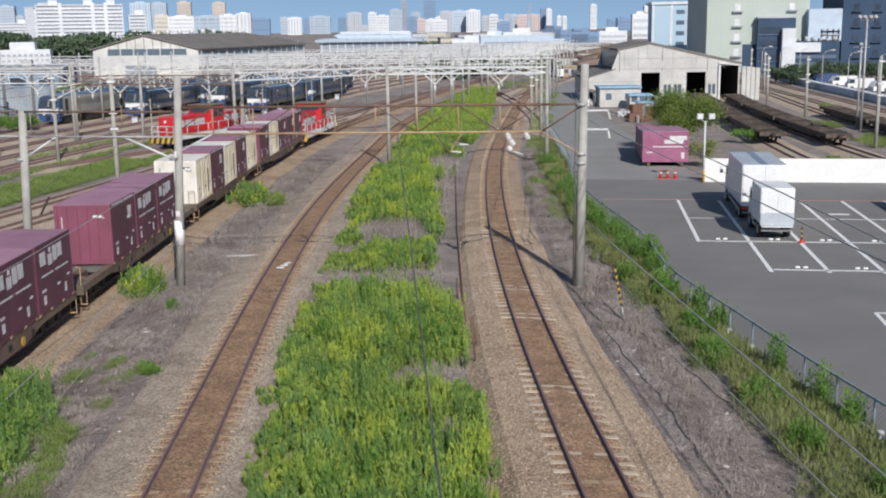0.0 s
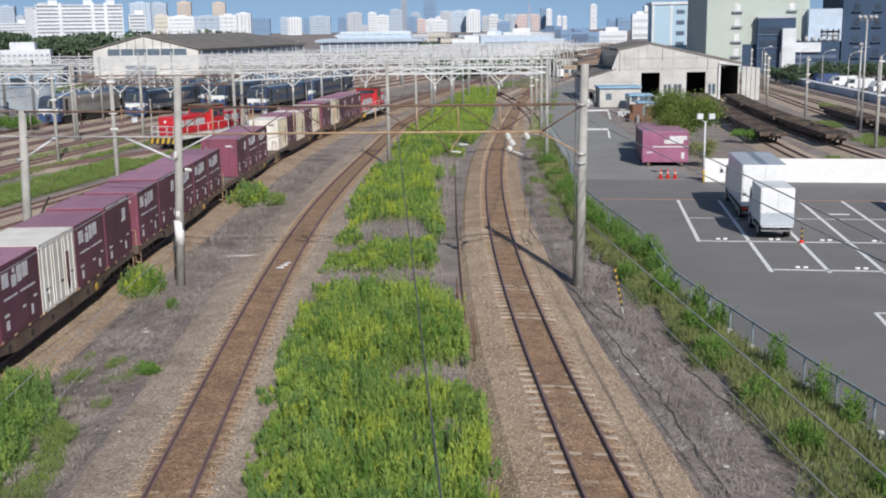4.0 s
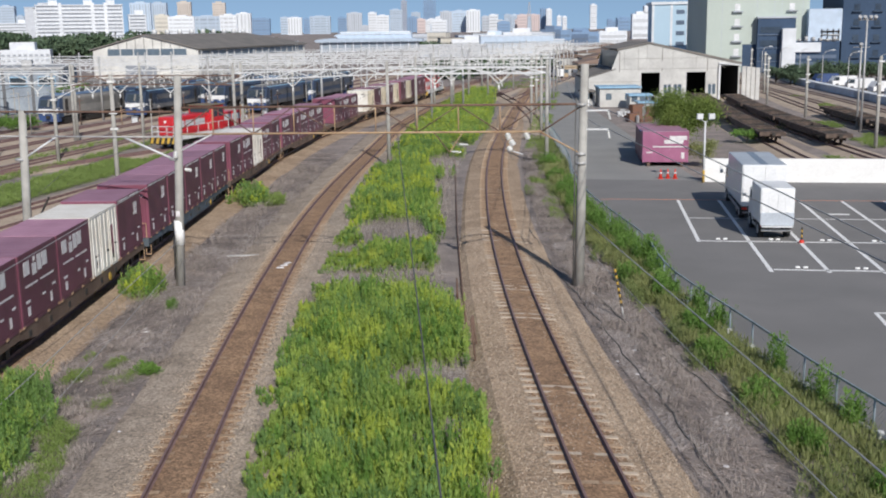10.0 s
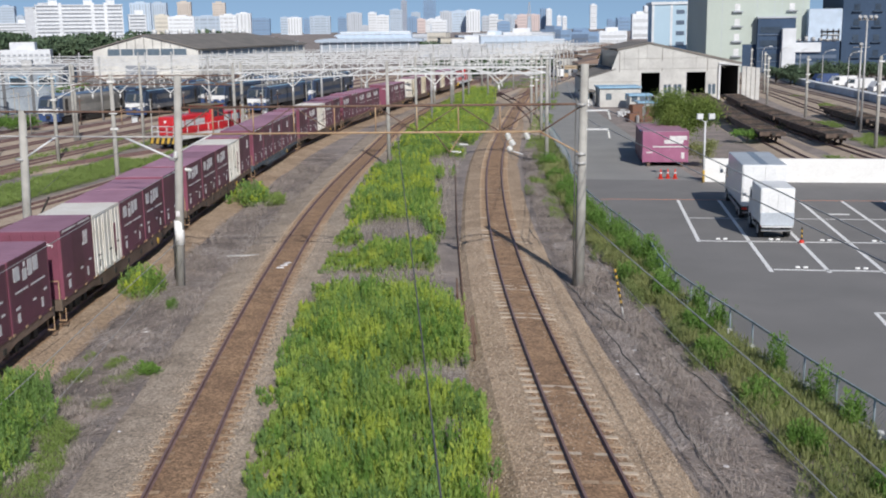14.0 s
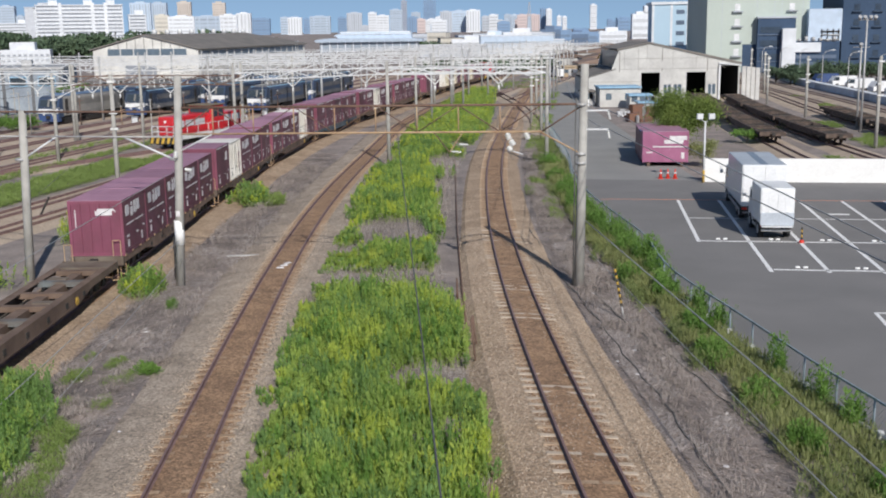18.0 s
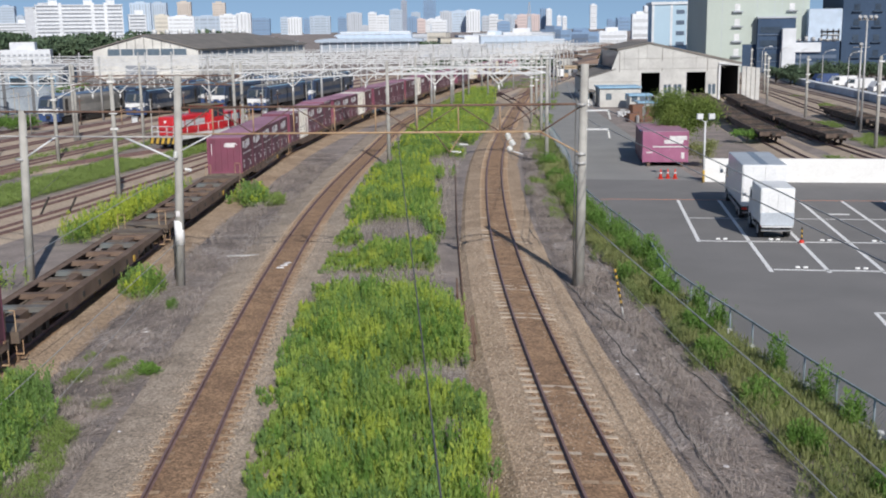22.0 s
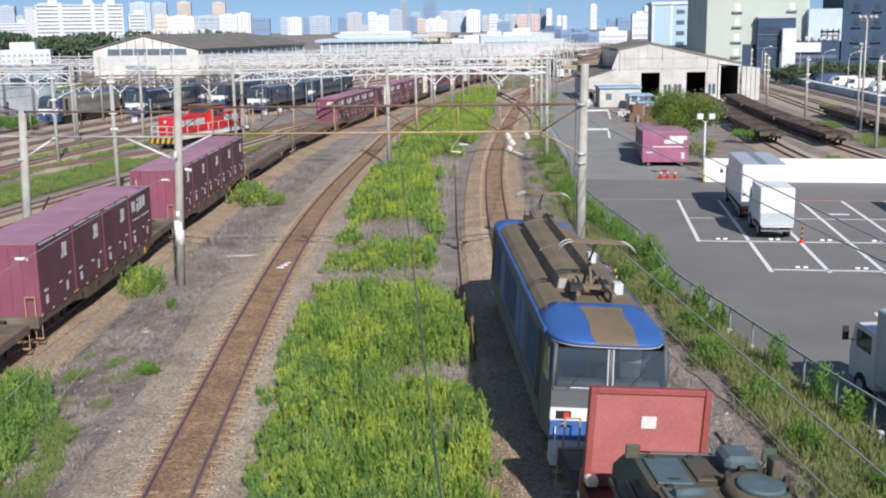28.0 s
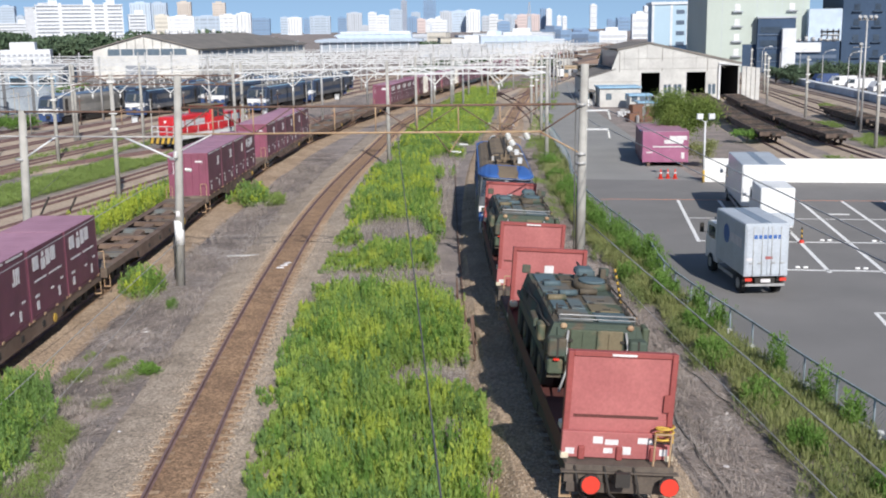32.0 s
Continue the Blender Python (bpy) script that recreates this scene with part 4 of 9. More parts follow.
        for y0, y1, z0, z1, k, nm in ((-3.6, -2.6, 1.5, 3.0, "blue", "side_panel"), (-2.4, -1.4, 1.5, 3.0, "blue", "side_panel"), (-1.0, 0.4, 1.7, 2.9, "navy", "louvre"),
                                      (0.8, 2.2, 1.7, 2.9, "navy", "louvre"), (2.6, 3.8, 1.5, 3.0, "blue", "side_panel"), (-7.3, -6.6, 1.1, 3.05, "black", "cab_door"), (6.6, 7.3, 1.1, 3.05, "black", "cab_door"),
                                      (-6.2, -4.2, 1.6, 2.9, "navy", "louvre"), (4.4, 6.2, 1.6, 2.9, "navy", "louvre")):
            part(nm, box(*sorted((sx * 1.42, sx * 1.432)), y0, y1, z0, z1), k, d)
    for y0, y1 in ((-4.6, -0.6), (-0.45, 4.4)):
        part("roof_box", prism([(-0.78, 3.58), (0.55, 3.58), (0.5, 3.92), (0.3, 4.02), (-0.45, 4.02), (-0.72, 3.92)], y0, y1), "brownroof", d, "dusty roof equipment cover")
        part("vent", box(-0.72, -0.5, y0 - 0.02, y0 + 0.3, 3.64, 3.9), "galv", d)
        part("switch_box", box(0.7, 0.95, y0 - 0.3, y0 + 0.05, 3.58, 3.9, 0.02), "lgrey", d, "pale grey roof switch box")
    for x in (0.0, 0.1, 0.2):
        part("roof_cable", rod(bmesh.new(), (x, -4.9, 4.07), (x, 4.8, 4.07), 0.022, n=5), "black", d)
    for y in (-5.4, 5.5):
        bm = bmesh.new()
        for x in (-0.45, 0.45):
            for k in (-0.45, 0.45):
                rod(bm, (x, y + k, 3.6), (x, y + k, 3.82), 0.06, n=6)
            bx(bm, x - 0.05, x + 0.05, y - 0.8, y + 0.8, 3.82, 3.9)
        bx(bm, -0.5, 0.5, y - 0.1, y + 0.1, 3.84, 3.94)
        part("pantograph_base", bm, "brownroof", d)
        up = 1.2 if y < 0 else 0.95
        bm = rod(bmesh.new(), (0, y, 3.9), (0.05, y + 0.85, 3.9 + up * 0.45), 0.045, n=6)
        rod(bm, (0.05, y + 0.85, 3.9 + up * 0.45), (0, y - 0.3, 3.9 + up), 0.03, n=6)
        part("pantograph_arm", bm, "brownroof", d)
        bm = bmesh.new()
        for k in (-0.46, -0.14):
            bx(bm, -0.62, 0.62, y + k - 0.05, y + k + 0.05, 3.9 + up, 3.95 + up)
        for x in (-0.45, 0.0, 0.45):
            bx(bm, x - 0.03, x + 0.03, y - 0.46, y - 0.14, 3.88 + up, 3.91 + up)
        part("pantograph_head", bm, "brownroof", d, "dark worn pantograph head")
        for sx in (-1, 1):
            for k in (-0.46, -0.14):
                part("horn", tube([(sx * x, y + k, z + up) for x, z in ((0.6, 3.93), (0.76, 3.91), (0.89, 3.83), (0.97, 3.7))], 0.022), "galv", d, "pale curved pantograph horn")
        bm = bmesh.new()
        for x in (-0.3, 0.3):
            rod(bm, (x, y - 0.7, 3.9), (x, y + 0.6, 4.02), 0.035, n=5)
        bx(bm, -0.62, -0.3, y - 0.55, y - 0.1, 3.86, 4.02)
        bx(bm, 0.2, 0.5, y + 0.1, y + 0.6, 3.86, 3.98)
        part("pantograph_spring", bm, "black", d)
        for x in (-0.7, -0.35, 0.35, 0.7):
            part("insulator", rod(bmesh.new(), (x, y - 1.1 * math.copysign(1, y), 3.6), (x, y - 1.1 * math.copysign(1, y), 3.74), 0.06, 0.045, n=8), "brownroof", d, "dusty brown insulator")
    return d


electric_loco = electric()
MOVING_RIGHT.append((electric_loco, 8.6, None, 5.2))
M["rustydeck"] = mat("dusty_brown_wagon_end", (0.13, 0.105, 0.085), (0.07, 0.058, 0.05), 0.85, scale=2.5, fine=20, bump=0.3)
FLAT_KIT = wagon_parts(16.7, "black", beams=7, extra="rustydeck")
for k, wmid in enumerate((-8.55, -25.25)):
    wag = build_wagon(FLAT_KIT, "dusty dark flat wagon carrying a red flat rack", "wagons of the military train")
    MOVING_RIGHT.append((wag, wmid, None, 5.2))
    if k == 1:
        for x in (-0.68, 1.03):
            bm = rod(bmesh.new(), (x, -8.3, 0.72), (x, -8.32, 0.72), 0.2, n=24)
            disc = part("tail_disc", bm, "reddisc", wag, "round red tail disc")
            part("disc_rim", rod(bmesh.new(), (x, -8.2, 0.72), (x, -8.3, 0.72), 0.22, n=24), "black", disc)
        part("rope_coil", tube([(1.0 + 0.2 * math.cos(q * 0.62), -7.62 + 0.16 * math.sin(q * 0.62), 1.5 + 0.012 * q) for q in range(32)], 0.028), "yellow", wag, "coil of yellow rope on a hook")
        part("rope_hook", tube([(1.15, -7.75, 1.0), (1.15, -7.75, 1.5), (0.75, -7.65, 1.5)], 0.025), "black", wag)
        for x in (-1.0, -0.35, 0.3):
            part("brake_hose", tube([(x, -7.9, 1.0), (x + 0.05, -8.05, 0.8), (x + 0.12, -8.1, 0.45), (x + 0.3, -8.05, 0.3)], 0.03), "black", wag)
        part("end_step", box(-1.3, 1.3, -8.02, -7.85, 0.86, 0.9, 0.01), "rustydeck", wag, "rusty end footboard")
        part("end_beam_plate", box(-1.15, 1.15, -7.95, -7.92, 0.4, 0.64, 0.01), "rustydeck", wag, "rusty buffer beam plate")


def flat_rack():
    """A red flat rack with two upright end walls, 12.2 m long, standing on z = 0."""
    r = thing("flat_rack", "red steel flat rack with upright end walls", "flat rack", group="flat racks")
    part("base_frame", box(-1.21, 1.21, -6.1, 6.1, 0.05, 0.3, 0.02), "rackdark", r, "floor frame in red darkened as if shaded")
    for sx in (-1, 1):
        part("side_beam", box(*sorted((sx * 1.21, sx * 1.235)), -6.1, 6.1, 0.0, 0.42), "rackdark", r)
    for sy in (-1, 1):
        part("end_wall", box(-1.1, 1.1, *sorted((sy * 5.95, sy * 6.03)), 0.9, 2.38), "pinkred", r, "faded red end wall")
        part("wall_post", box(-1.22, -1.09, *sorted((sy * 5.88, sy * 6.1)), 0.3, 2.42, 0.015), "rackred", r)
        part("wall_post", box(1.09, 1.22, *sorted((sy * 5.88, sy * 6.1)), 0.3, 2.42, 0.015), "rackred", r)
        part("top_rail", box(-1.09, 1.09, *sorted((sy * 5.9, sy * 6.07)), 2.3, 2.42, 0.015), "rackred", r)
        part("lower_panel", box(-1.09, 1.09, *sorted((sy * 5.92, sy * 6.06)), 0.5, 0.9), "pinkred", r)
        part("end_sill", box(-1.24, 1.24, *sorted((sy * 6.08, sy * 6.2)), 0.02, 0.62, 0.015), "pinkred", r, "faded pink-red end sill")
        for x, w, z, h in ((-1.15, 0.2, 0.1, 0.14), (-0.55, 0.22, 0.36, 0.16), (-0.28, 0.3, 0.34, 0.12), (-0.3, 0.2, 0.14, 0.12), (0.05, 0.26, 0.12, 0.18), (0.45, 0.34, 0.38, 0.14), (0.95, 0.18, 0.12, 0.15)):
            part("white_label", box(x, x + w, *sorted((sy * 6.2, sy * 6.208)), z, z + h), "mark", r, "pale label plate")
        part("top_label", box(-0.25, 0.3, *sorted((sy * 6.07, sy * 6.078)), 2.33, 2.38), "mark", r, "pale bar on the top rail")
        for x in (-0.8, 0.05, 0.8):
            part("sill_bracket", box(x - 0.07, x + 0.07, *sorted((sy * 6.12, sy * 6.28)), 0.0, 0.3, 0.02), "rackred", r)
        part("dented_patch", box(0.98, 1.13, *sorted((sy * 6.1, sy * 6.112)), 1.1, 1.5), "rackred", r, "darker repaired patch")
        part("stain", box(-1.0, 0.9, *sorted((sy * 6.03, sy * 6.036)), 0.9, 0.97), "rackdark", r, "thin dark strip along the foot of the wall")
        for sx in (-1, 1):
            part("corner_casting", box(*sorted((sx * 1.08, sx * 1.25)), *sorted((sy * 6.06, sy * 6.24)), 0.0, 0.13, 0.01), "cream", r, "cream corner casting")
            part("lashing_ring", box(*sorted((sx * 1.0, sx * 1.24)), *sorted((sy * 5.5, sy * 5.8)), 0.5, 0.68, 0.04), "cream", r, "cream lashing gear")
        part("placard", box(-0.15, 0.15, *sorted((sy * 5.925, sy * 5.937)), 1.6, 1.85), "mark", r, "white square placard")
    return r


def armoured():
    """An eight-wheeled armoured vehicle, 7.3 m long, standing on z = 0."""
    a = thing("armoured_vehicle", "dark green and brown camouflaged eight-wheeled armoured vehicle lashed on a rack", "armoured vehicle", group="armoured vehicles")
    W, T = 1.26, 1.86
    ring = ((-W, 0.85), (-1.0, 0.45), (1.0, 0.45), (W, 0.85), (W, 1.3), (1.08, T), (-1.08, T), (-W, 1.3))
    part("hull", prism(ring, -3.5, 2.35), "camo", a)
    bm = bmesh.new()
    A = [bm.verts.new((x, 2.35, z)) for x, z in ring]
    B = [bm.verts.new((x, 3.65, z)) for x, z in ((-1.05, 0.9), (-0.9, 0.75), (0.9, 0.75), (1.05, 0.9), (1.05, 1.15), (0.85, 1.35), (-0.85, 1.35), (-1.05, 1.15))]
    for i in range(8):
        bm.faces.new((A[i], A[(i + 1) % 8], B[(i + 1) % 8], B[i]))
    bm.faces.new(B)
    bmesh.ops.recalc_face_normals(bm, faces=bm.faces[:])
    part("nose", bm, "camo", a)
    part("nose_plate", prism([(2.5, 1.82), (3.5, 1.44), (3.5, 1.47), (2.5, 1.85)], -0.7, 0.7, axis="x"), "camo_top", a, "dusty nose hatch")
    # the rear face, with its doors, bins and lamps
    part("rear_plate", box(-1.0, 1.0, -3.56, -3.5, 0.55, 1.78, 0.02), "camo", a)
    for sx in (-1, 1):
        door = part("rear_door", box(*sorted((sx * 0.01, sx * 0.66)), -3.62, -3.56, 0.62, 1.72, 0.02), "camo_tan", a, "brown and green rear door")
        part("door_rib", box(*sorted((sx * 0.3, sx * 0.36)), -3.65, -3.62, 0.7, 1.65), "camo_tan", door)
        for z in (0.85, 1.15, 1.42):
            part("hinge", box(*sorted((sx * 0.6, sx * 0.72)), -3.65, -3.6, z, z + 0.07), "black", door)
        part("door_handle", tube([(sx * 0.12, -3.63, 1.1), (sx * 0.12, -3.68, 1.12), (sx * 0.26, -3.68, 1.12), (sx * 0.26, -3.63, 1.1)], 0.014), "black", door)
        part("stowage_bin", box(*sorted((sx * 0.78, sx * 1.24)), -3.92, -3.5, 1.08, 1.55, 0.04), "camo", a, "olive stowage bin")
        part("lower_bin", box(*sorted((sx * 0.84, sx * 1.22)), -3.85, -3.5, 0.62, 1.0, 0.04), "camo_tan", a, "brown stowage bin")
        part("bin_strap", box(*sorted((sx * 0.98, sx * 1.03)), -3.93, -3.9, 1.07, 1.56), "black", a)
        part("tail_lamp", box(*sorted((sx * 0.95, sx * 1.1)), -3.95, -3.91, 1.01, 1.06), "reddisc", a, "red tail lamp")
        part("lashing_chain", tube([(sx * 0.72, -3.6, 1.7), (sx * 0.78, -3.75, 1.35), (sx * 0.7, -3.9, 0.9), (sx * 0.95, -4.2, 0.3)], 0.035), "galv", a, "pale lashing strap")
        part("strap_pad", box(*sorted((sx * 0.76, sx * 0.92)), -3.63, -3.5, 1.74, 1.88, 0.04), "tansteel", a, "ochre strap pad")
        for y in (-2.75, -1.25, 0.6, 2.1):
            w = part("wheel", rod(bmesh.new(), (sx * 0.93, y, 0.55), (sx * 1.25, y, 0.55), 0.55, n=24), "tire", a)
            part("hub", rod(bmesh.new(), (sx * 1.2, y, 0.55), (sx * 1.28, y, 0.55), 0.25, n=12), "camo", w)
        part("wheel_arch", box(*sorted((sx * 1.18, sx * 1.3)), -3.3, 2.9, 1.08, 1.2, 0.02), "camo", a)
        part("tow_cable", tube([(sx * 1.16, -3.2, 1.72), (sx * 1.2, -2.2, 1.66), (sx * 1.15, -1.0, 1.73), (sx * 1.2, 0.2, 1.64), (sx * 1.15, 1.6, 1.7)], 0.035), "black", a)
        part("tool_rod", rod(bmesh.new(), (sx * 1.1, -3.0, 1.93), (sx * 1.1, 0.6, 1.93), 0.022, n=6), "tansteel" if sx > 0 else "black", a)
        for y in (-2.9, -2.0, -1.0, 0.2):
            part("rail_post", rod(bmesh.new(), (sx * 1.04, y, T), (sx * 1.04, y, 2.02), 0.016, n=5), "black", a)
        part("side_rail", rod(bmesh.new(), (sx * 1.04, -3.2, 2.02), (sx * 1.04, 0.6, 2.02), 0.018, n=5), "black", a)
        part("side_louvre", box(*sorted((sx * 1.2, sx * 1.24)), 0.9, 2.0, 1.33, 1.55, 0.01), "black", a)
        part("fuel_can", box(*sorted((sx * 1.24, sx * 1.42)), -3.2, -2.7, 1.28, 1.72, 0.04), "camo_tan", a)
        part("tool_box", box(*sorted((sx * 1.2, sx * 1.38)), -1.9, -1.0, 1.3, 1.55, 0.03), "camo", a)
        part("mirror", box(*sorted((sx * 1.05, sx * 1.3)), 1.9, 1.96, 1.95, 2.2, 0.02), "camo", a)
        part("mirror_arm", rod(bmesh.new(), (sx * 1.05, 1.95, 1.8), (sx * 1.15, 1.93, 2.0), 0.015, n=5), "black", a)
        part("antenna_base", rod(bmesh.new(), (sx * 0.9, -2.6, T), (sx * 0.9, -2.6, 2.15), 0.04, 0.02, n=8), "black", a)
    part("rear_lamp_bar", box(-1.2, 1.2, -3.7, -3.56, 0.5, 0.58), "camo", a)
    part("roof_rack", tube([(-0.95, -3.5, 1.9), (-0.95, -3.5, 2.08), (0.95, -3.5, 2.08), (0.95, -3.5, 1.9)], 0.018), "galv", a, "pale rear rack rail")
    part("roof_rack", tube([(-0.95, -3.5, 1.98), (0.95, -3.5, 1.98)], 0.014), "galv", a)
    for x0, x1, y0, y1, k in ((-0.9, -0.06, -3.3, -2.2, "camo_top"), (0.06, 0.9, -3.3, -2.45, "tarp"), (0.06, 0.9, -2.3, -1.5, "camo_tan"), (-0.9, -0.5, -2.05, -0.4, "tarp"), (-0.42, -0.04, -2.05, -0.9, "camo_top"),
                              (0.1, 0.9, -1.35, -0.5, "camo_top"), (-0.95, -0.1, -0.2, 0.9, "camo_top"), (-0.95, -0.35, 1.05, 2.1, "tarp"), (-0.25, 0.2, 1.2, 2.15, "camo")):
        h = part("hatch", box(x0, x1, y0, y1, T, T + 0.05, 0.015), k, a, "dusty roof hatch")
        part("hatch_hinge", box(x0 + 0.08, x0 + 0.2, y1 - 0.06, y1 + 0.04, T + 0.02, T + 0.08), "black", h)
        part("hatch_handle", rod(bmesh.new(), ((x0 + x1) / 2 - 0.1, y0 + 0.12, T + 0.07), ((x0 + x1) / 2 + 0.1, y0 + 0.12, T + 0.07), 0.012, n=5), "black", h)
    for y in (-2.35, -1.42, 0.98):
        part("roof_seam", box(-1.0, 1.0, y - 0.02, y + 0.02, T, T + 0.03), "camo", a)
    for x, y, k in ((-0.7, -1.2, "camo_tan"), (-0.3, -0.6, "tarp"), (0.3, -0.35, "camo"), (-0.6, 0.5, "tarp")):
        part("bedroll", rod(bmesh.new(), (x - 0.25, y, T + 0.1), (x + 0.25, y + 0.1, T + 0.1), 0.09, n=8), k, a, "strapped bedroll")
    tur = part("cupola", rod(bmesh.new(), (0.58, 0.75, T), (0.58, 0.75, 2.06), 0.58, 0.5, n=20), "camo", a)
    part("cupola_hatch", rod(bmesh.new(), (0.56, 0.62, 2.06), (0.56, 0.62, 2.13), 0.4, 0.36, n=20), "tarp", tur)
    part("gun_cover", box(0.22, 0.78, 1.3, 1.95, 2.0, 2.26, 0.08), "tarp", tur, "covered weapon mount")
    part("gun_barrel", rod(bmesh.new(), (0.45, 1.9, 2.18), (0.42, 2.5, 2.22), 0.035, n=8), "black", tur)
    part("sight", box(0.86, 1.02, 0.95, 1.25, 2.06, 2.36, 0.02), "camo", tur)
    for k in range(5):
        an = -0.6 + k * 0.8
        part("periscope", box(0.58 + 0.5 * math.cos(an) - 0.05, 0.58 + 0.5 * math.cos(an) + 0.05, 0.75 + 0.5 * math.sin(an) - 0.04, 0.75 + 0.5 * math.sin(an) + 0.04, 2.03, 2.15, 0.01), "black", tur)
    return a


for wmid, shift in ((-8.55, -0.9), (-25.25, -1.3)):
    rack = flat_rack()
    MOVING_RIGHT.append((rack, wmid, pose(0, shift, 1.006), 5.2))
    apc = armoured()
    MOVING_RIGHT.append((apc, wmid, pose(0.02, shift + 0.8, 1.31), 5.2))


# ---- the lorry park ----
M["storepaint"] = mat("sun_bleached_magenta_paint", (0.4, 0.15, 0.26), (0.3, 0.1, 0.19), 0.6, scale=0.8, fine=20, bump=0.08)
M["darkalu"] = mat("blue_grey_roof_sheet", (0.22, 0.28, 0.36), (0.18, 0.23, 0.3), 0.5, scale=1, fine=15, bump=0.03)
def lorry(box_len, box_top, wide, cab_len, box_mat, roof_mat, label, marks=True, name="box_lorry"):
    """A box lorry: the rear of its box at y = 0, front towards +y, standing on z = 0."""
    t = thing(name, label, "lorry", group="lorries in the park")
    w = wide / 2
    part("chassis", box(-w * 0.45, w * 0.45, 0.05, box_len + cab_len - 0.1, 0.5, 0.78), "black", t)
    b = part("cargo_box", box(-w, w, 0, box_len, 0.86, box_top, 0.03), box_mat, t)
    part("roof_panel", box(-w + 0.03, w - 0.03, 0.03, box_len - 0.03, box_top, box_top + 0.012), roof_mat, b, "pale roof sheet")
    part("roof_ridge", box(-0.22, 0.22, 0.1, box_len - 0.1, box_top + 0.012, box_top + 0.022), "darkalu" if roof_mat == "alu" else roof_mat, b)
    for sx in (-1, 1):
        part("rear_door", box(*sorted((sx * 0.03, sx * (w - 0.07))), -0.03, 0.0, 0.95, box_top - 0.1, 0.008), box_mat, b)
        for x in ((0.2, w * 0.62) if marks else (w * 0.5,)):
            part("lock_bar", rod(bmesh.new(), (sx * x, -0.04, 0.92), (sx * x, -0.04, box_top - 0.12), 0.018 if marks else 0.01, n=6), "galv" if marks else box_mat, b)
            part("lock_handle", box(*sorted((sx * (x - 0.02), sx * (x + 0.16))), -0.075, -0.045, 1.42, 1.47), "galv", b)
        part("tail_lamp", box(*sorted((sx * (w - 0.34), sx * (w - 0.06))), -0.05, 0.02, 0.68, 0.8), "reddisc", t, "red tail lamp")
        for yy in ((0.9, box_len + cab_len * 0.55) if box_len < 5 else (1.2, 2.4, box_len + cab_len * 0.5)):
            wh = part("wheel", rod(bmesh.new(), (sx * (w - 0.32), yy, 0.42), (sx * (w - 0.06), yy, 0.42), 0.42, n=20), "tire", t)
            part("rim", rod(bmesh.new(), (sx * (w - 0.07), yy, 0.42), (sx * (w - 0.04), yy, 0.42), 0.23, n=14), "galv", wh)
        part("mudguard", box(*sorted((sx * (w - 0.36), sx * (w - 0.04))), 0.3, 0.34, 0.35, 0.8), "black", t)
        part("mirror", box(*sorted((sx * (w + 0.1), sx * (w + 0.3))), box_len + cab_len - 0.25, box_len + cab_len - 0.18, 1.7, 2.15, 0.03), "black" if marks else "whitetruck", t)
        part("mirror_arm", rod(bmesh.new(), (sx * (w - 0.1), box_len + cab_len - 0.3, 1.7), (sx * (w + 0.2), box_len + cab_len - 0.21, 1.75), 0.015, n=5), "black", t)
        c0 = box_len + 0.12
        part("side_window", box(*sorted((sx * (w - 0.12), sx * (w - 0.095))), c0 + 0.35, c0 + cab_len - 0.45, 1.55, 2.1), "glass", t)
        part("side_guard", box(*sorted((sx * (w - 0.06), sx * (w - 0.03))), 1.6, box_len - 0.3, 0.45, 0.6), "galv", t)
    c0 = box_len + 0.12
    bm = bmesh.new()
    prof = [(c0, 0.55), (c0 + cab_len, 0.55), (c0 + cab_len, 1.35), (c0 + cab_len - 0.3, 2.2), (c0 + cab_len - 0.5, 2.28), (c0, 2.28)]
    part("cab", prism(prof, -w + 0.1, w - 0.1, axis="x"), "whitetruck", t, "white cab")
    part("windscreen", prism([(c0 + cab_len + 0.005, 1.4), (c0 + cab_len + 0.02, 1.4), (c0 + cab_len - 0.27, 2.17), (c0 + cab_len - 0.285, 2.17)], -w + 0.2, w - 0.2, axis="x"), "glass", t)
    part("rear_plate", box(-0.2, 0.2, -0.03, 0.0, 0.62, 0.76), "mark", t, "pale plate with plain bars")
    part("bumper", box(-w + 0.1, w - 0.1, 0.0, 0.06, 0.45, 0.55), "galv", t)
    if marks:
        for i in range(6):
            x = -0.55 + i * 0.2
            part("blue_mark", box(x, x + 0.14, -0.042, -0.03, box_top - 0.62, box_top - 0.46), "blue", b, "blue block lettering as a plain bar")
        part("pink_label", box(-0.05, 0.25, -0.042, -0.03, 1.6, 1.72), "pinkred", b, "faded pink label")
        part("white_label", box(-0.85, -0.55, -0.042, -0.03, 1.55, 1.65), "mark", b)
        part("emblem", rod(bmesh.new(), (-w - 0.004, box_len * 0.62, 2.25), (-w, box_len * 0.62, 2.25), 0.42, n=24), "blue", b, "round blue emblem")
        part("emblem_bar", box(-w - 0.006, -w, box_len * 0.1, box_len * 0.5, 2.0, 2.4), "mark", b, "white block emblem")
    return t


moving_lorry = lorry(4.1, 3.08, 1.84, 1.85, "alu", "alu", "small grey-white box lorry driving across the asphalt")
BIG = 6.6
big_lorry = lorry(BIG, 3.25, 2.5, 2.0, "whitetruck", "alu", "tall white box lorry parked in a bay", marks=False)
big_lorry.matrix_basis = pose(18.4, 61.4, LOT + 0.006, 0, 0, -8.0)
small_lorry = lorry(2.9, 2.72, 1.74, 1.4, "whitetruck", "whitetruck", "small white refrigerated box lorry parked close behind a larger lorry", marks=False)
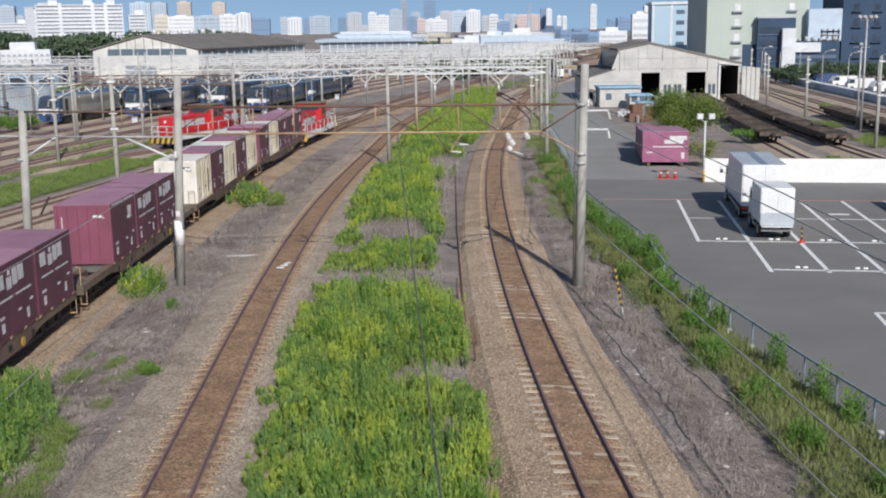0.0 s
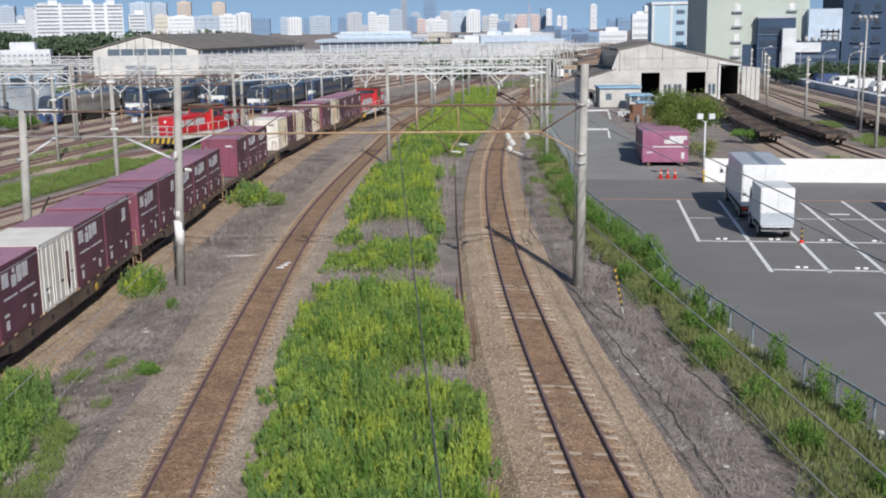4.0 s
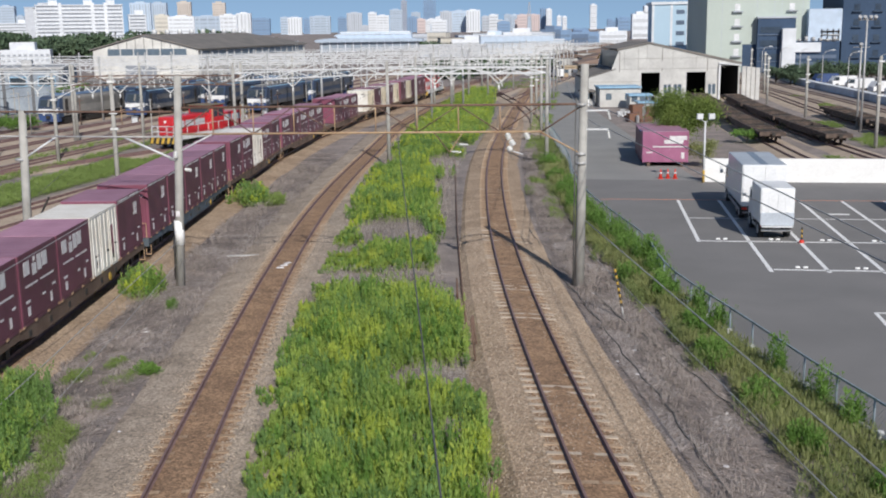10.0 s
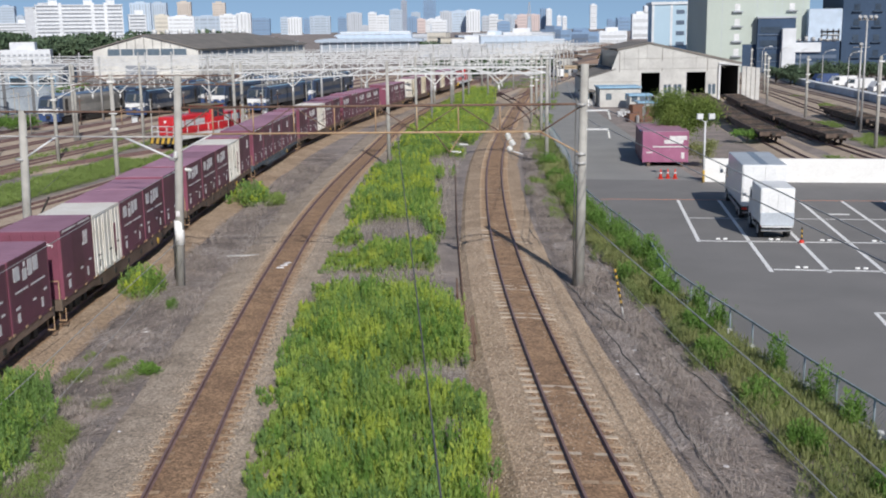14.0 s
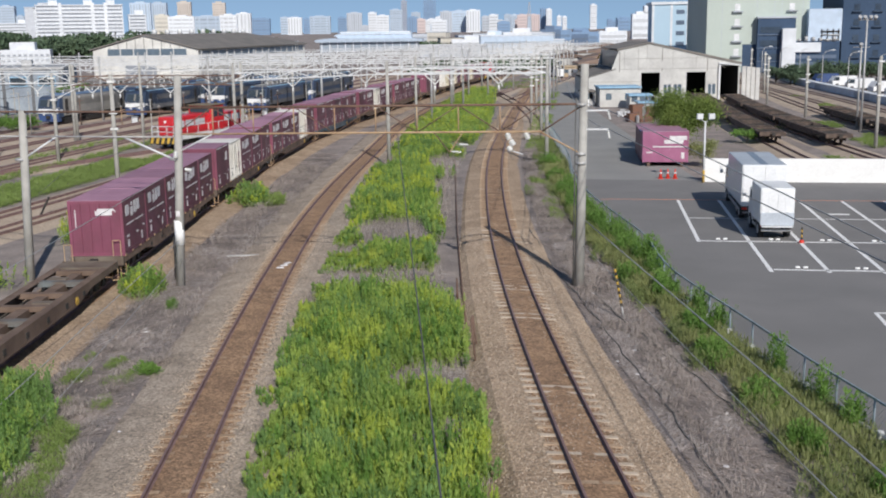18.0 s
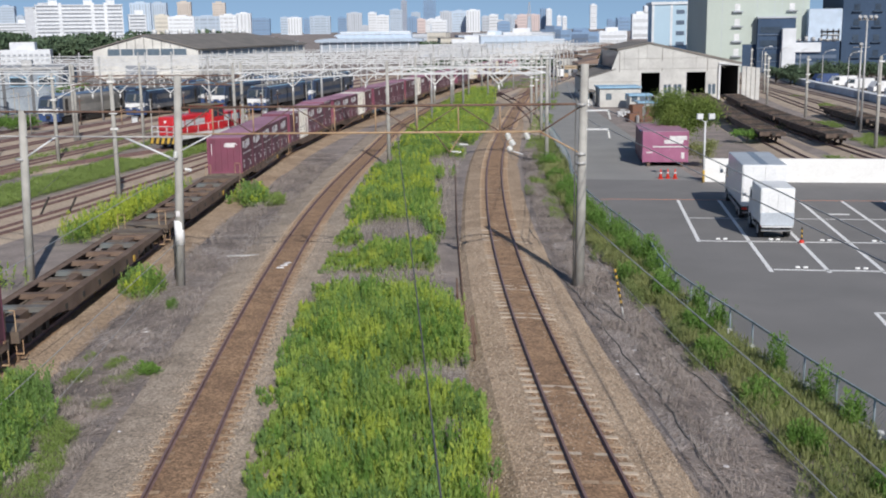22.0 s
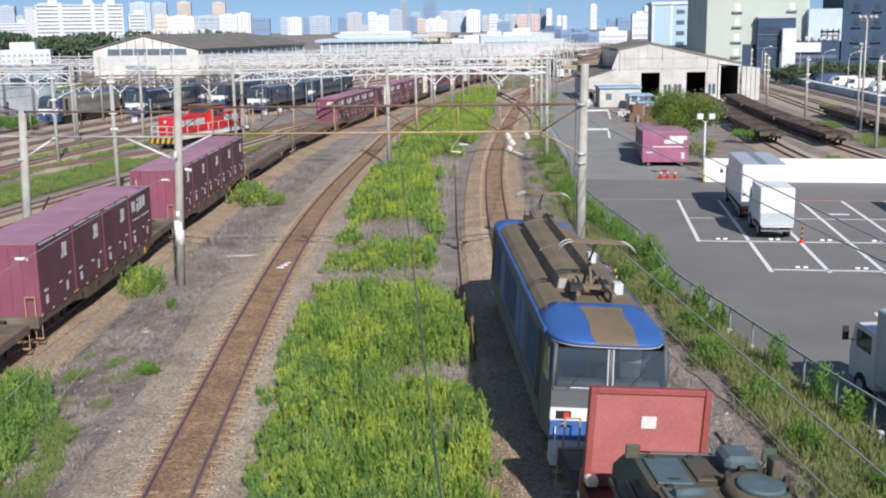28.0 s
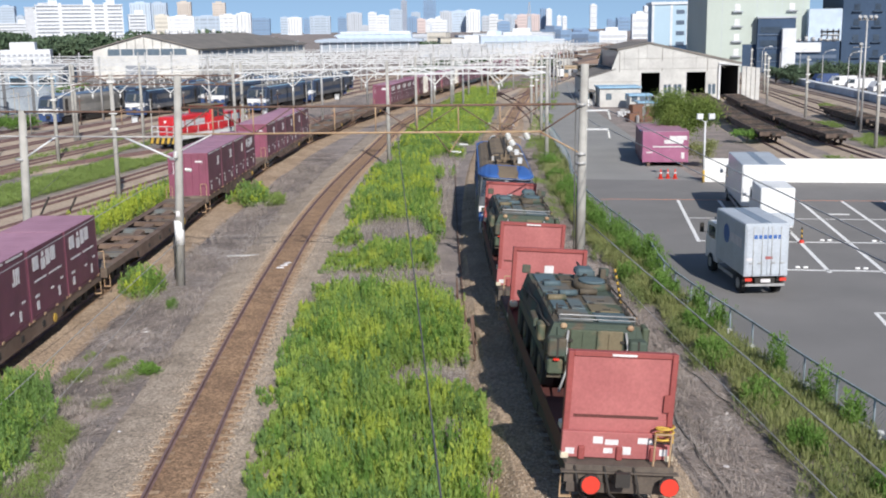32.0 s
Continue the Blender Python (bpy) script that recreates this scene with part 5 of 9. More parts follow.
part("tail_lift", box(-0.86, 0.86, -0.12, -0.05, 0.78, 1.45, 0.015), "alu", small_lorry, "pale blue-grey tail lift plate")
part("lift_step", box(-0.8, 0.8, -0.3, -0.02, 0.7, 0.77, 0.01), "whitesteel", small_lorry)
small_lorry.matrix_basis = pose(17.49, 55.89, LOT + 0.006, 0, 0, -7.0)
edge_lorry = lorry(6.4, 3.6, 2.4, 2.0, "navy", "navy", "dark blue box lorry parked in a bay", marks=False)
edge_lorry.matrix_basis = pose(28.75, 56.2, LOT + 0.006, 0, 0, -8.0)


def cone(x, y):
    c = thing("traffic_cone", "orange traffic cone with a white band", "traffic cone", pose(x, y, LOT + 0.006), "traffic cones")
    part("base", box(-0.19, 0.19, -0.19, 0.19, 0, 0.04, 0.01), "reddisc", c)
    part("cone_body", rod(bmesh.new(), (0, 0, 0.04), (0, 0, 0.7), 0.14, 0.03, n=12), "reddisc", c)
    part("white_band", rod(bmesh.new(), (0, 0, 0.35), (0, 0, 0.47), 0.098, 0.076, n=12), "mark", c)


for x, y in ((16.2, 79.8), (16.75, 79.9), (17.25, 79.7)):
    cone(x, y)
marker = thing("marker_post", "short yellow and black marker post on an orange foot", "marker post", pose(18.56, 55.05, LOT + 0.006))
part("foot", rod(bmesh.new(), (0, 0, 0), (0, 0, 0.14), 0.15, 0.1, n=14), "reddisc", marker, "faded orange foot")
for i in range(5):
    part("post_band", rod(bmesh.new(), (0, 0, 0.16 + i * 0.13), (0, 0, 0.29 + i * 0.13), 0.045, n=8), "yellow" if i % 2 else "black", marker)

fl = thing("flood_lamp", "white lamp post with two square floodlights", "street lamp", pose(18.8, 77.4, LOT))
part("pole", rod(bmesh.new(), (0, 0, 0), (0, 0, 4.4), 0.075, 0.06, n=10), "whitesteel", fl)
part("hazard_sleeve", rod(bmesh.new(), (0, 0, 0.0), (0, 0, 0.9), 0.085, n=10), "yellow", fl, "yellow sleeve")
for sx in (-1, 1):
    part("arm", rod(bmesh.new(), (0, 0, 4.35), (sx * 0.42, 0, 4.55), 0.03, n=6), "whitesteel", fl)
    part("floodlight", box(sx * 0.42 - 0.22, sx * 0.42 + 0.22, -0.25, 0.05, 4.55, 4.95, 0.03), "whitesteel", fl)
store = thing("storage_container", "magenta container with a white emblem used as a store", "freight container", pose(18.1, 88.0, GROUND + 0.36, 0, 0, -7))
part("body", box(-1.8, 1.8, -1.2, 1.2, 0.02, 2.42), "storepaint", store)
part("roof", box(-1.83, 1.83, -1.23, 1.23, 2.42, 2.5, 0.02), "maroon_roof", store)
for i in range(14):
    part("side_rib", box(-1.7 + i * 0.255, -1.62 + i * 0.255, -1.24, -1.2, 0.15, 2.3), "storepaint", store)
for x in (-1.76, 1.76):
    part("corner_post", box(x - 0.05, x + 0.05, -1.25, -1.15, 0, 2.45), "storepaint", store)
tagged(part("emblem", bx(box(-0.1, 1.4, -1.256, -1.245, 1.5, 1.8), 0.3, 1.68, -1.256, -1.245, 1.8, 2.12), "mark", store, "white block-shaped emblem"), kind="stuff")
part("stripe", box(-1.0, 1.7, -1.256, -1.245, 1.2, 1.3), "mark", store, "thin white stripe")
part("placard", box(-1.5, -1.0, -1.256, -1.245, 0.75, 0.85), "mark", store)
part("placard", box(1.25, 1.5, -1.256, -1.245, 0.3, 0.8), "mark", store)
for dx in (-1.3, 1.3):
    whole("support_block", box(-0.12, 0.12, -1.1, 1.1, 0, 0.38), "deck", "rusty steel support under a container", "support", m=pose(18.1 + dx, 88.0 - dx * 0.122, LOT - 0.004, 0, 0, -7))
for k in (1, 2, 3):
    x, y = 18.1 + k * 0.33, 88.0 + k * 2.68
    rear_store = thing("storage_container", "plain maroon container standing behind another one", "freight container", pose(x, y, GROUND + 0.05, 0, 0, -7))
    part("body", box(-1.8, 1.8, -1.2, 1.2, 0.02, 2.42), "maroon", rear_store)
    part("roof", box(-1.83, 1.83, -1.23, 1.23, 2.42, 2.5, 0.02), "maroon_roof" if k > 1 else "navy", rear_store)
    for px in (-1.76, 1.76):
        for py in (-1.2, 1.2):
            part("corner_post", box(px - 0.05, px + 0.05, py - 0.05, py + 0.05, 0, 2.45), "maroon_end", rear_store)

# ---- overhead line: poles, portals and wires ----
def pole_part(parent, x, y, top, r0=0.2, r1=0.14, material="concrete", label="", lean=0.0):
    """A tapered pole; lean is how far its head stands to the right of its foot."""
    return part("pole", rod(bmesh.new(), (x - lean * 0.25, y, GROUND - 0.3), (x + lean * 0.75, y, top), r0, r1, n=12), material, parent, label)


def truss(parent, a, b, z0, z1, n, top, low, web, post):
    """A flat lattice beam between two plan points."""
    a, b = Vector((*a, 0)), Vector((*b, 0))
    Z = lambda p, z: (p.x, p.y, z)
    part("top_chord", rod(bmesh.new(), Z(a, z1), Z(b, z1), 0.055, n=8), top, parent)
    part("bottom_chord", rod(bmesh.new(), Z(a, z0), Z(b, z0), 0.045, n=8), low, parent)
    for i in range(1, n):
        p = a.lerp(b, i / n)
        part("web_post", rod(bmesh.new(), Z(p, z0), Z(p, z1), 0.03, n=6), post, parent)
    for i in range(n):
        p, r = a.lerp(b, i / n), a.lerp(b, (i + 1) / n)
        part("web_diagonal", rod(bmesh.new(), Z(p, z1 if i % 2 else z0), Z(r, z0 if i % 2 else z1), 0.024, n=6), web, parent)


def insulator(parent, a, b, r=0.075):
    a, b = Vector(a), Vector(b)
    bm = rod(bmesh.new(), a, b, r * 0.4, n=8)
    for k in range(4):
        p = a.lerp(b, 0.15 + 0.23 * k)
        rod(bm, p, p + (b - a).normalized() * 0.05, r, r * 0.7, n=10)
    return part("insulator", bm, "insul", parent, "white ribbed insulator")


near = thing("catenary_portal", "rusty lattice portal on grey concrete poles over the tracks", "catenary portal")
pr, pb, pc = (5.98, 46.4), (-11.74, 47.6), (-19.05, 49.0)
pole_part(near, *pr, 9.3, 0.23, 0.17, lean=0.16)
pole_part(near, *pb, 9.0, 0.21, 0.16, lean=0.44)
pole_part(near, *pc, 7.5, 0.21, 0.17, lean=0.32)
truss(near, pb, (4.3, 46.5), 6.47, 7.62, 9, "ruststeel", "tansteel", "ruststeel", "tansteel")
part("top_chord", rod(bmesh.new(), (4.3, 46.5, 7.62), (*pr, 7.62), 0.055, n=8), "ruststeel", near)
part("brace", rod(bmesh.new(), (4.3, 46.5, 6.47), (*pr, 7.55), 0.035, n=6), "ruststeel", near)
part("brace", rod(bmesh.new(), (4.2, 46.5, 6.47), (*pr, 5.5), 0.035, n=6), "tansteel", near, "ochre knee brace")
part("brace", rod(bmesh.new(), (-10.0, 47.3, 6.47), (*pb, 5.6), 0.035, n=6), "whitesteel", near)
for a, b in ((pb, pc), (pc, (-32, 52.5))):
    part("top_chord", rod(bmesh.new(), (*a, 7.45), (*b, 7.45), 0.05, n=8), "ruststeel", near)
    part("bottom_chord", rod(bmesh.new(), (*a, 6.35), (*b, 6.35), 0.035, n=8), "galv", near)
part("brace", rod(bmesh.new(), (*pb, 5.35), (-14.1, 48.1, 6.35), 0.05, n=8), "whitesteel", near, "pale knee brace")
part("brace", rod(bmesh.new(), (*pc, 5.25), (-17.3, 49.0, 6.35), 0.05, n=8), "whitesteel", near, "pale knee brace")
part("white_sleeve", rod(bmesh.new(), (*pb, 1.55), (*pb, 2.65), 0.215, 0.212, n=12), "whitewall", near, "white-painted band")
part("white_mark", box(-0.06, 0.12, -0.22, -0.19, 2.85, 3.1), "mark", near, m=pose(*pb, 0))
for p, z in ((pr, 5.5), (pr, 5.1), (pb, 5.4), (pc, 5.3), (pr, 7.6)):
    part("pole_band", rod(bmesh.new(), (*p, z - 0.06), (*p, z + 0.06), 0.24, n=12), "galv", near)
for p in ((2.7, 46.55), (3.5, 46.5)):
    insulator(near, (p[0] + 0.1, p[1], 6.42), (p[0] + 0.22, p[1] - 0.05, 6.15), 0.15)
insulator(near, (2.95, 46.5, 6.12), (3.1, 46.45, 5.9), 0.15)
insulator(near, (2.85, 46.5, 5.85), (2.98, 46.45, 5.68), 0.14)
part("registration_arm", rod(bmesh.new(), (3.0, 46.5, 5.66), (3.5, 46.45, 5.5), 0.025, n=6), "whitesteel", near)
for sx in (-1, 1):
    part("hanger", rod(bmesh.new(), (0.3 + sx * 0.6, 46.7, 6.45), (0.35, 46.7, 5.6), 0.025, n=5), "ruststeel" if sx < 0 else "tansteel", near)
insulator(near, (0.4, 46.7, 5.65), (0.85, 46.7, 5.6), 0.06)
insulator(near, (0.75, 46.7, 5.95), (1.15, 46.7, 5.92), 0.06)
for z in (7.35, 6.55):
    part("cross_arm", rod(bmesh.new(), (pr[0], pr[1] - 0.1, z), (pr[0] + 1.15, pr[1] - 0.1, z), 0.05, n=4), "whitesteel", near, "white cross arm")
    insulator(near, (pr[0] + 1.1, pr[1] - 0.1, z), (pr[0] + 1.2, pr[1] - 0.15, z - 0.4), 0.07)
insulator(near, (pb[0] + 0.1, pb[1] - 0.2, 5.75), (pb[0] + 0.1, pb[1] - 0.25, 5.45), 0.12)
insulator(near, (pb[0] + 0.45, pb[1] - 0.2, 4.95), (pb[0] + 0.75, pb[1] - 0.25, 4.9), 0.09)
part("down_pipe", rod(bmesh.new(), (pb[0] - 0.27, pb[1], GROUND), (pb[0] - 0.27, pb[1], 1.9), 0.05, n=8), "black", near)
part("down_pipe", rod(bmesh.new(), (pr[0] - 0.29, pr[1], GROUND), (pr[0] - 0.24, pr[1], 7.9), 0.03, n=6), "wire", near)


shake = random.Random(91)


def portal(pts, z0, z1, top, material="whitesteel", pole="galv", r=0.16, label="grey steel lattice portal over the railway tracks", lattice=True):
    """A portal over several tracks: a pole at each plan point and lattice beams between them."""
    t = thing("catenary_portal", label, "catenary portal", group="catenary portals")
    for x, y in pts:
        pole_part(t, x, y, top, r, r * 0.75, pole)
    for (xa, ya), (xb, yb) in zip(pts, pts[1:]):
        bm = bmesh.new()
        for z in (z0, z1):
            rod(bm, (xa, ya, z), (xb, yb, z), 0.09, n=4)
        n = max(3, round(math.hypot(xb - xa, yb - ya) / 2.2))
        web = bmesh.new()
        for i in range(n):
            p, q = i / n, (i + 1) / n
            rod(web, (xa + (xb - xa) * p, ya + (yb - ya) * p, z1 if i % 2 else z0), (xa + (xb - xa) * q, ya + (yb - ya) * q, z0 if i % 2 else z1), 0.06, n=4)
        part("beam_chord", bm, material, t)
        part("beam_lattice", web, material, t)
        for k in (0.3, 0.7):
            x, y = xa + (xb - xa) * k, ya + (yb - ya) * k
            v = rod(bmesh.new(), (x - 0.9, y, z0), (x, y, z0 - 0.85), 0.05, n=5)
            rod(v, (x + 0.9, y, z0), (x, y, z0 - 0.85), 0.05, n=5)
            part("hanger", v, "insul", t, "white V-shaped hanger")
            part("insulator", rod(bmesh.new(), (x, y, z0 - 0.95), (x, y, z0 - 1.4), 0.1, 0.07, n=7), "insul", t, "white insulator")
        if ya > 125:
            for k in (0.12, 0.5):
                e, l = shake.choice((-1, 1)), shake.uniform(0.6, 1.5)
                arm = bmesh.new()
                x, y = xa + (xb - xa) * k, ya + (yb - ya) * k
                rod(arm, (x, y, z0), (x, y, z0 - 0.8 - 0.7 * l), 0.045, n=5)
                rod(arm, (x, y, z0 - 0.7 - 0.6 * l), (x + e * l, y, z0 - 1.0), 0.035, n=5)
                rod(arm, (x, y, z0 - 0.5), (x + e * l * 1.3, y, z0 - 0.6 - 0.3 * l), 0.03, n=5)
                rod(arm, (x, y, z0 - 0.75), (x, y, z0 - 1.1), 0.1, n=6)
                part("registration_arm", arm, "insul", t, "pale drop arm with insulators")
    return t


portal([(-4.35, 89.4), (8.6, 88.6)], 7.25, 7.7, 8.3, "whitesteel", "concrete", 0.17, "pale steel portal on concrete poles")
portal([(-20.0, 105.8), (-2.7, 119.0), (10.2, 111.0)], 6.2, 6.9, 7.9, "whitesteel", "concrete", 0.17)
portal([(-38.3, 113.7), (-31.2, 113.9), (-20.0, 110.0)], 5.6, 6.5, 7.8, "ruststeel", "concrete", 0.17, "brown steel portal on concrete poles")
portal([(-70, 120), (-52, 117), (-38.3, 114.5)], 5.8, 6.8, 7.6, "whitesteel", "concrete", 0.17)
for s in list(range(138, 200, 21)) + list(range(206, 430, 27)):
    o, d, r = YARD.frames(s, s, 1)[0]
    pts = [tuple((o + r * k)[:2]) for k in ((-96, -78, -62, -46, -31, -16, -1, 13) if s < 200 else (-62, -46, -31, -16, -1, 13))]
    drop = 0.0 if s < 200 else 0.8 + 0.006 * (s - 200)
    portal(pts, 6.1 - drop, 7.0 - drop, 7.6 - drop + (s % 4) * 0.15)
for s in range(150, 330, 24):
    o, d, r = RIGHT.frames(s, s, 1)[0]
    portal([tuple((o + r * k)[:2]) for k in (-9, 4.5)], 6.0, 6.8, 7.4)


def mast(x, y, top, arm, label="grey concrete catenary mast with a bracket arm"):
    m = thing("catenary_mast", label, "catenary mast", pose(x, y, 0), "catenary masts")
    pole_part(m, 0, 0, top, 0.17, 0.13)
    for z in (0.55, 0.68, 0.93):
        part("clamp", box(-0.22, 0.3, -0.2, 0.1, top * z, top * z + 0.16, 0.02), "insul", m, "white clamp and cable end")
    if arm:
        part("bracket_arm", rod(bmesh.new(), (0, 0, 6.2), (arm, 0, 6.6), 0.04, n=6), "whitesteel", m)
        part("bracket_arm", rod(bmesh.new(), (0, 0, 5.2), (arm, 0, 6.3), 0.04, n=6), "whitesteel", m)
        insulator(m, (arm * 0.15, 0, 5.3), (arm * 0.35, 0, 5.55), 0.09)
        insulator(m, (arm * 0.15, 0, 6.3), (arm * 0.35, 0, 6.38), 0.09)


for x, y, top, arm in ((-21.8, 72.5, 8.2, 0), (-0.9, 152.3, 6.9, -2.5), (1.8, 157.3, 6.6, 2.2), (-20.3, 150.5, 7.4, 3), (10.6, 128, 7.4, -2.6), (12.4, 142, 7.4, -2.6), (20.8, 196, 7, -2.5),
                       (46, 154, 6.5, 0), (44, 131.5, 7.0, 0), (39.3, 98, 7.9, 0), (-48, 88, 7.8, 3), (-60, 98, 7.8, 3), (-34, 96, 7.5, 2.5), (52, 176, 6.5, 0), (58, 205, 6.5, 0)):
    mast(x, y, top, arm)
for x, y in ((43.4, 112.4), (44.5, 116.4)):
    t = thing("floodlight_mast", "tall grey mast with a cluster of floodlights", "lamp mast", pose(x, y, 0), "floodlight masts")
    top = 8.5 if y > 113 else 11.3
    part("pole", rod(bmesh.new(), (0, 0, GROUND), (0, 0, top), 0.12, 0.09, n=10), "galv", t)
    part("cross_bar", rod(bmesh.new(), (-0.9, 0, top - 0.2), (0.9, 0, top - 0.2), 0.04, n=6), "galv", t)
    for k in ((-0.8, -0.3, 0.3, 0.8) if y < 113 else (-0.1,)):
        part("floodlight", rod(bmesh.new(), (k, 0, top - 0.1), (k, -0.25, top + 0.15), 0.14, 0.2, n=10), "galv", t)


def wire(parent, name, a, b, sag, r=0.012, n=10, material="wire", label=""):
    """A hanging wire in short straight pieces."""
    a, b = Vector(a), Vector(b)
    pts = [a.lerp(b, i / n) - Vector((0, 0, sag * 4 * (i / n) * (1 - i / n))) for i in range(n + 1)]
    return part(name, tube(pts, r), material, parent, label)


def beyond(a, b, k):
    return tuple(Vector(a) + (Vector(b) - Vector(a)) * k)


feeders = thing("feeder_lines", "grey feeder wires and cables strung from pole to pole", "overhead wires")
for a, b, r in (((7.1, 46.3, 7.35), (7.6, 18, 7.15), 0.016), ((7.1, 46.3, 6.55), (7.5, 18, 6.85), 0.016), ((6.2, 46.2, 2.6), (7.75, 18, 3.0), 0.02), ((6.1, 46.2, 1.5), (6.9, 18, 2.6), 0.012),
                ((-11.7, 47.2, 4.9), (-12.6, 30, 4.2), 0.014), ((-11.7, 47.2, 1.8), (-12.9, 30, 0.35), 0.016), ((-11.6, 47.2, 1.0), (-11.6, 27, -0.1), 0.012)):
    wire(feeders, "feeder_wire", a, beyond(a, b, 1.9 if b[2] > 2 else 1.05), 0.0, r, material="galv")
for a, b in (((7.1, 46.3, 7.35), (10.2, 88, 7.2)), ((7.1, 46.3, 6.55), (10.1, 88, 6.4)), ((6.0, 46.4, 9.2), (8.5, 88, 7.3))):
    wire(feeders, "feeder_wire", a, b, 0.7, 0.02, material="galv")
wire(feeders, "feeder_wire", (-1.9, 46.7, 6.45), (0.1, 10, 4.75), 0.0, 0.016)
wire(feeders, "guy_wire", (-20.0, 72, 6.0), (-24.8, 66, 1.2), 0.0, 0.014)
for x in (-25.0, -23.3):
    part("stay_weight", rod(bmesh.new(), (x, 66.6, -0.2), (x + 0.4, 67.2, 0.85), 0.07, n=8), "black", feeders, "black balance weight")


def overhead(path, s0, s1, spans=45.0, fade=0.012):
    t = thing("overhead_line", "thin overhead contact line above a track", "overhead wires", group="overhead lines")
    low, high, drop = [], [], bmesh.new()
    s = s0
    while s < s1:
        for i in range(8):
            p, q = path.at(s + spans * i / 8), path.at(s + spans * (i + 1) / 8)
            h = [6.25 - 0.75 * 4 * k * (1 - k) for k in (i / 8, (i + 1) / 8)]
            low.append((*p, 5.2))
            high.append((*p, h[0]))
            rod(drop, (*p, 5.2), (*p, h[0]), fade * 0.6, n=4)
        s += spans
    part("contact_wire", tube(low, fade), "wire", t)
    part("messenger_wire", tube(high, fade), "wire", t)
    tagged(part("dropper", drop, "wire", t), kind="stuff")


overhead(TRAIN, 47, 300, 42)
overhead(RIGHT, 47, 280, 41.5)
overhead(MIDDLE, 47, 270, 41.5)
overhead(YARD, 60, 330, 42)
for off in (-18, -27, -33):
    overhead(YARD.shifted(off), 60, 330, 42, 0.015)

# ---- sheds and buildings ----
M["slatewin"] = mat("dark_window_and_wall", (0.05, 0.075, 0.11), (0.02, 0.035, 0.06), 0.3, scale=0.3, fine=2, bump=0)
# Near-black colour that paints the darkness inside the engine shed.
M["soot"] = mat("shade_black_wall", (0.03, 0.028, 0.026), (0.02, 0.019, 0.018), 0.95, scale=0.5, fine=6, bump=0.1)
M["seam"] = mat("dirty_cladding_seam", (0.36, 0.35, 0.33), (0.28, 0.27, 0.25), 0.9, scale=1, fine=8, bump=0.05)
def depot():
    """The engine shed: a gabled front with three openings."""
    Y0, DEPTH = 165.0, 17.0
    d = thing("engine_shed", "weathered cream engine shed with dark open doorways", "shed")
    roof = [(22.3, 3.2), (25.6, 4.2), (26.8, 7.3), (31.3, 8.25), (45.0, 5.1)]

    def z_at(x):
        return float(np.interp(x, [a for a, b in roof], [b for a, b in roof]))

    openings = [(30.2, 33.0, GROUND, 3.9), (33.6, 34.7, 0.6, 2.1), (35.1, 36.3, 0.6, 2.1), (37.0, 39.9, GROUND, 3.9), (40.3, 41.4, 0.6, 2.1), (42.0, 44.8, GROUND, 4.8)]
    xs = sorted({22.3, 24.1, 25.6, 26.8, 28.3, 31.3, 45.0, *[a for o in openings for a in o[:2]]})
    for x0, x1 in zip(xs, xs[1:]):
        hole = next((o for o in openings if o[0] <= x0 + 0.01 and o[1] >= x1 - 0.01), None)
        spans = [(GROUND, None)] if not hole else ([(hole[3], None)] + ([(GROUND, hole[2])] if hole[2] > 0 else []))
        for a, b in spans:
            prof = [(x0, a), (x1, a), (x1, b if b is not None else z_at(x1)), (x0, b if b is not None else z_at(x0))]
            part("wall_panel", prism(prof, Y0, Y0 + 0.25), "shed", d)
        if hole and hole[2] > 0:
            part("window", box(x0, x1, Y0 + 0.1, Y0 + 0.14, hole[2], hole[3]), "window", d)
            part("window_bar", box((x0 + x1) / 2 - 0.05, (x0 + x1) / 2 + 0.05, Y0 + 0.02, Y0 + 0.1, hole[2], hole[3]), "whitesteel", d)
    part("barge_board", prism([(45.2, 4.95), (45.2, 5.2), (31.3, 8.4), (26.5, 7.42), (26.5, 7.2), (31.3, 8.15)], Y0 - 0.12, Y0), "shedroof", d, "dark roof edge")
    part("roof", prism([(26.5, 7.35), (31.3, 8.3), (45.3, 5.15), (45.3, 5.3), (31.3, 8.47), (26.5, 7.5)], Y0, Y0 + DEPTH), "shedroof", d, "dark grey roof")
    part("wing_roof", prism([(22.0, 3.15), (26.4, 4.45), (26.4, 4.6), (22.0, 3.3)], Y0, Y0 + DEPTH), "shedroof", d, "dark grey lean-to roof")
    part("side_wall", box(26.6, 26.8, Y0 + 0.25, Y0 + DEPTH, 4.3, 7.2), "slatewin", d, "dark blue-grey side wall")
    part("side_wall", box(22.3, 22.5, Y0 + 0.25, Y0 + DEPTH, GROUND, 2.9), "shed", d)
    part("side_wall", box(44.85, 45.0, Y0 + 0.25, Y0 + DEPTH, GROUND, 4.8), "shed", d)
    part("back_wall", prism([(22.3, GROUND), (45, GROUND), (45, 4.9), (31.3, 7.9), (26.6, 6.9), (26.0, 4.2), (22.3, 2.8)], Y0 + DEPTH, Y0 + DEPTH + 0.2), "shed", d)
    # Added lining and dark floor keep the interior as dark as deep shade.
    part("inner_lining", box(44.78, 44.84, Y0 + 0.26, Y0 + DEPTH, GROUND, 4.7), "soot", d, "near-black inner wall standing in for shade")
    part("inner_lining", box(22.6, 44.7, Y0 + DEPTH - 0.3, Y0 + DEPTH - 0.2, GROUND, 4.6), "soot", d, "near-black inner wall standing in for shade")
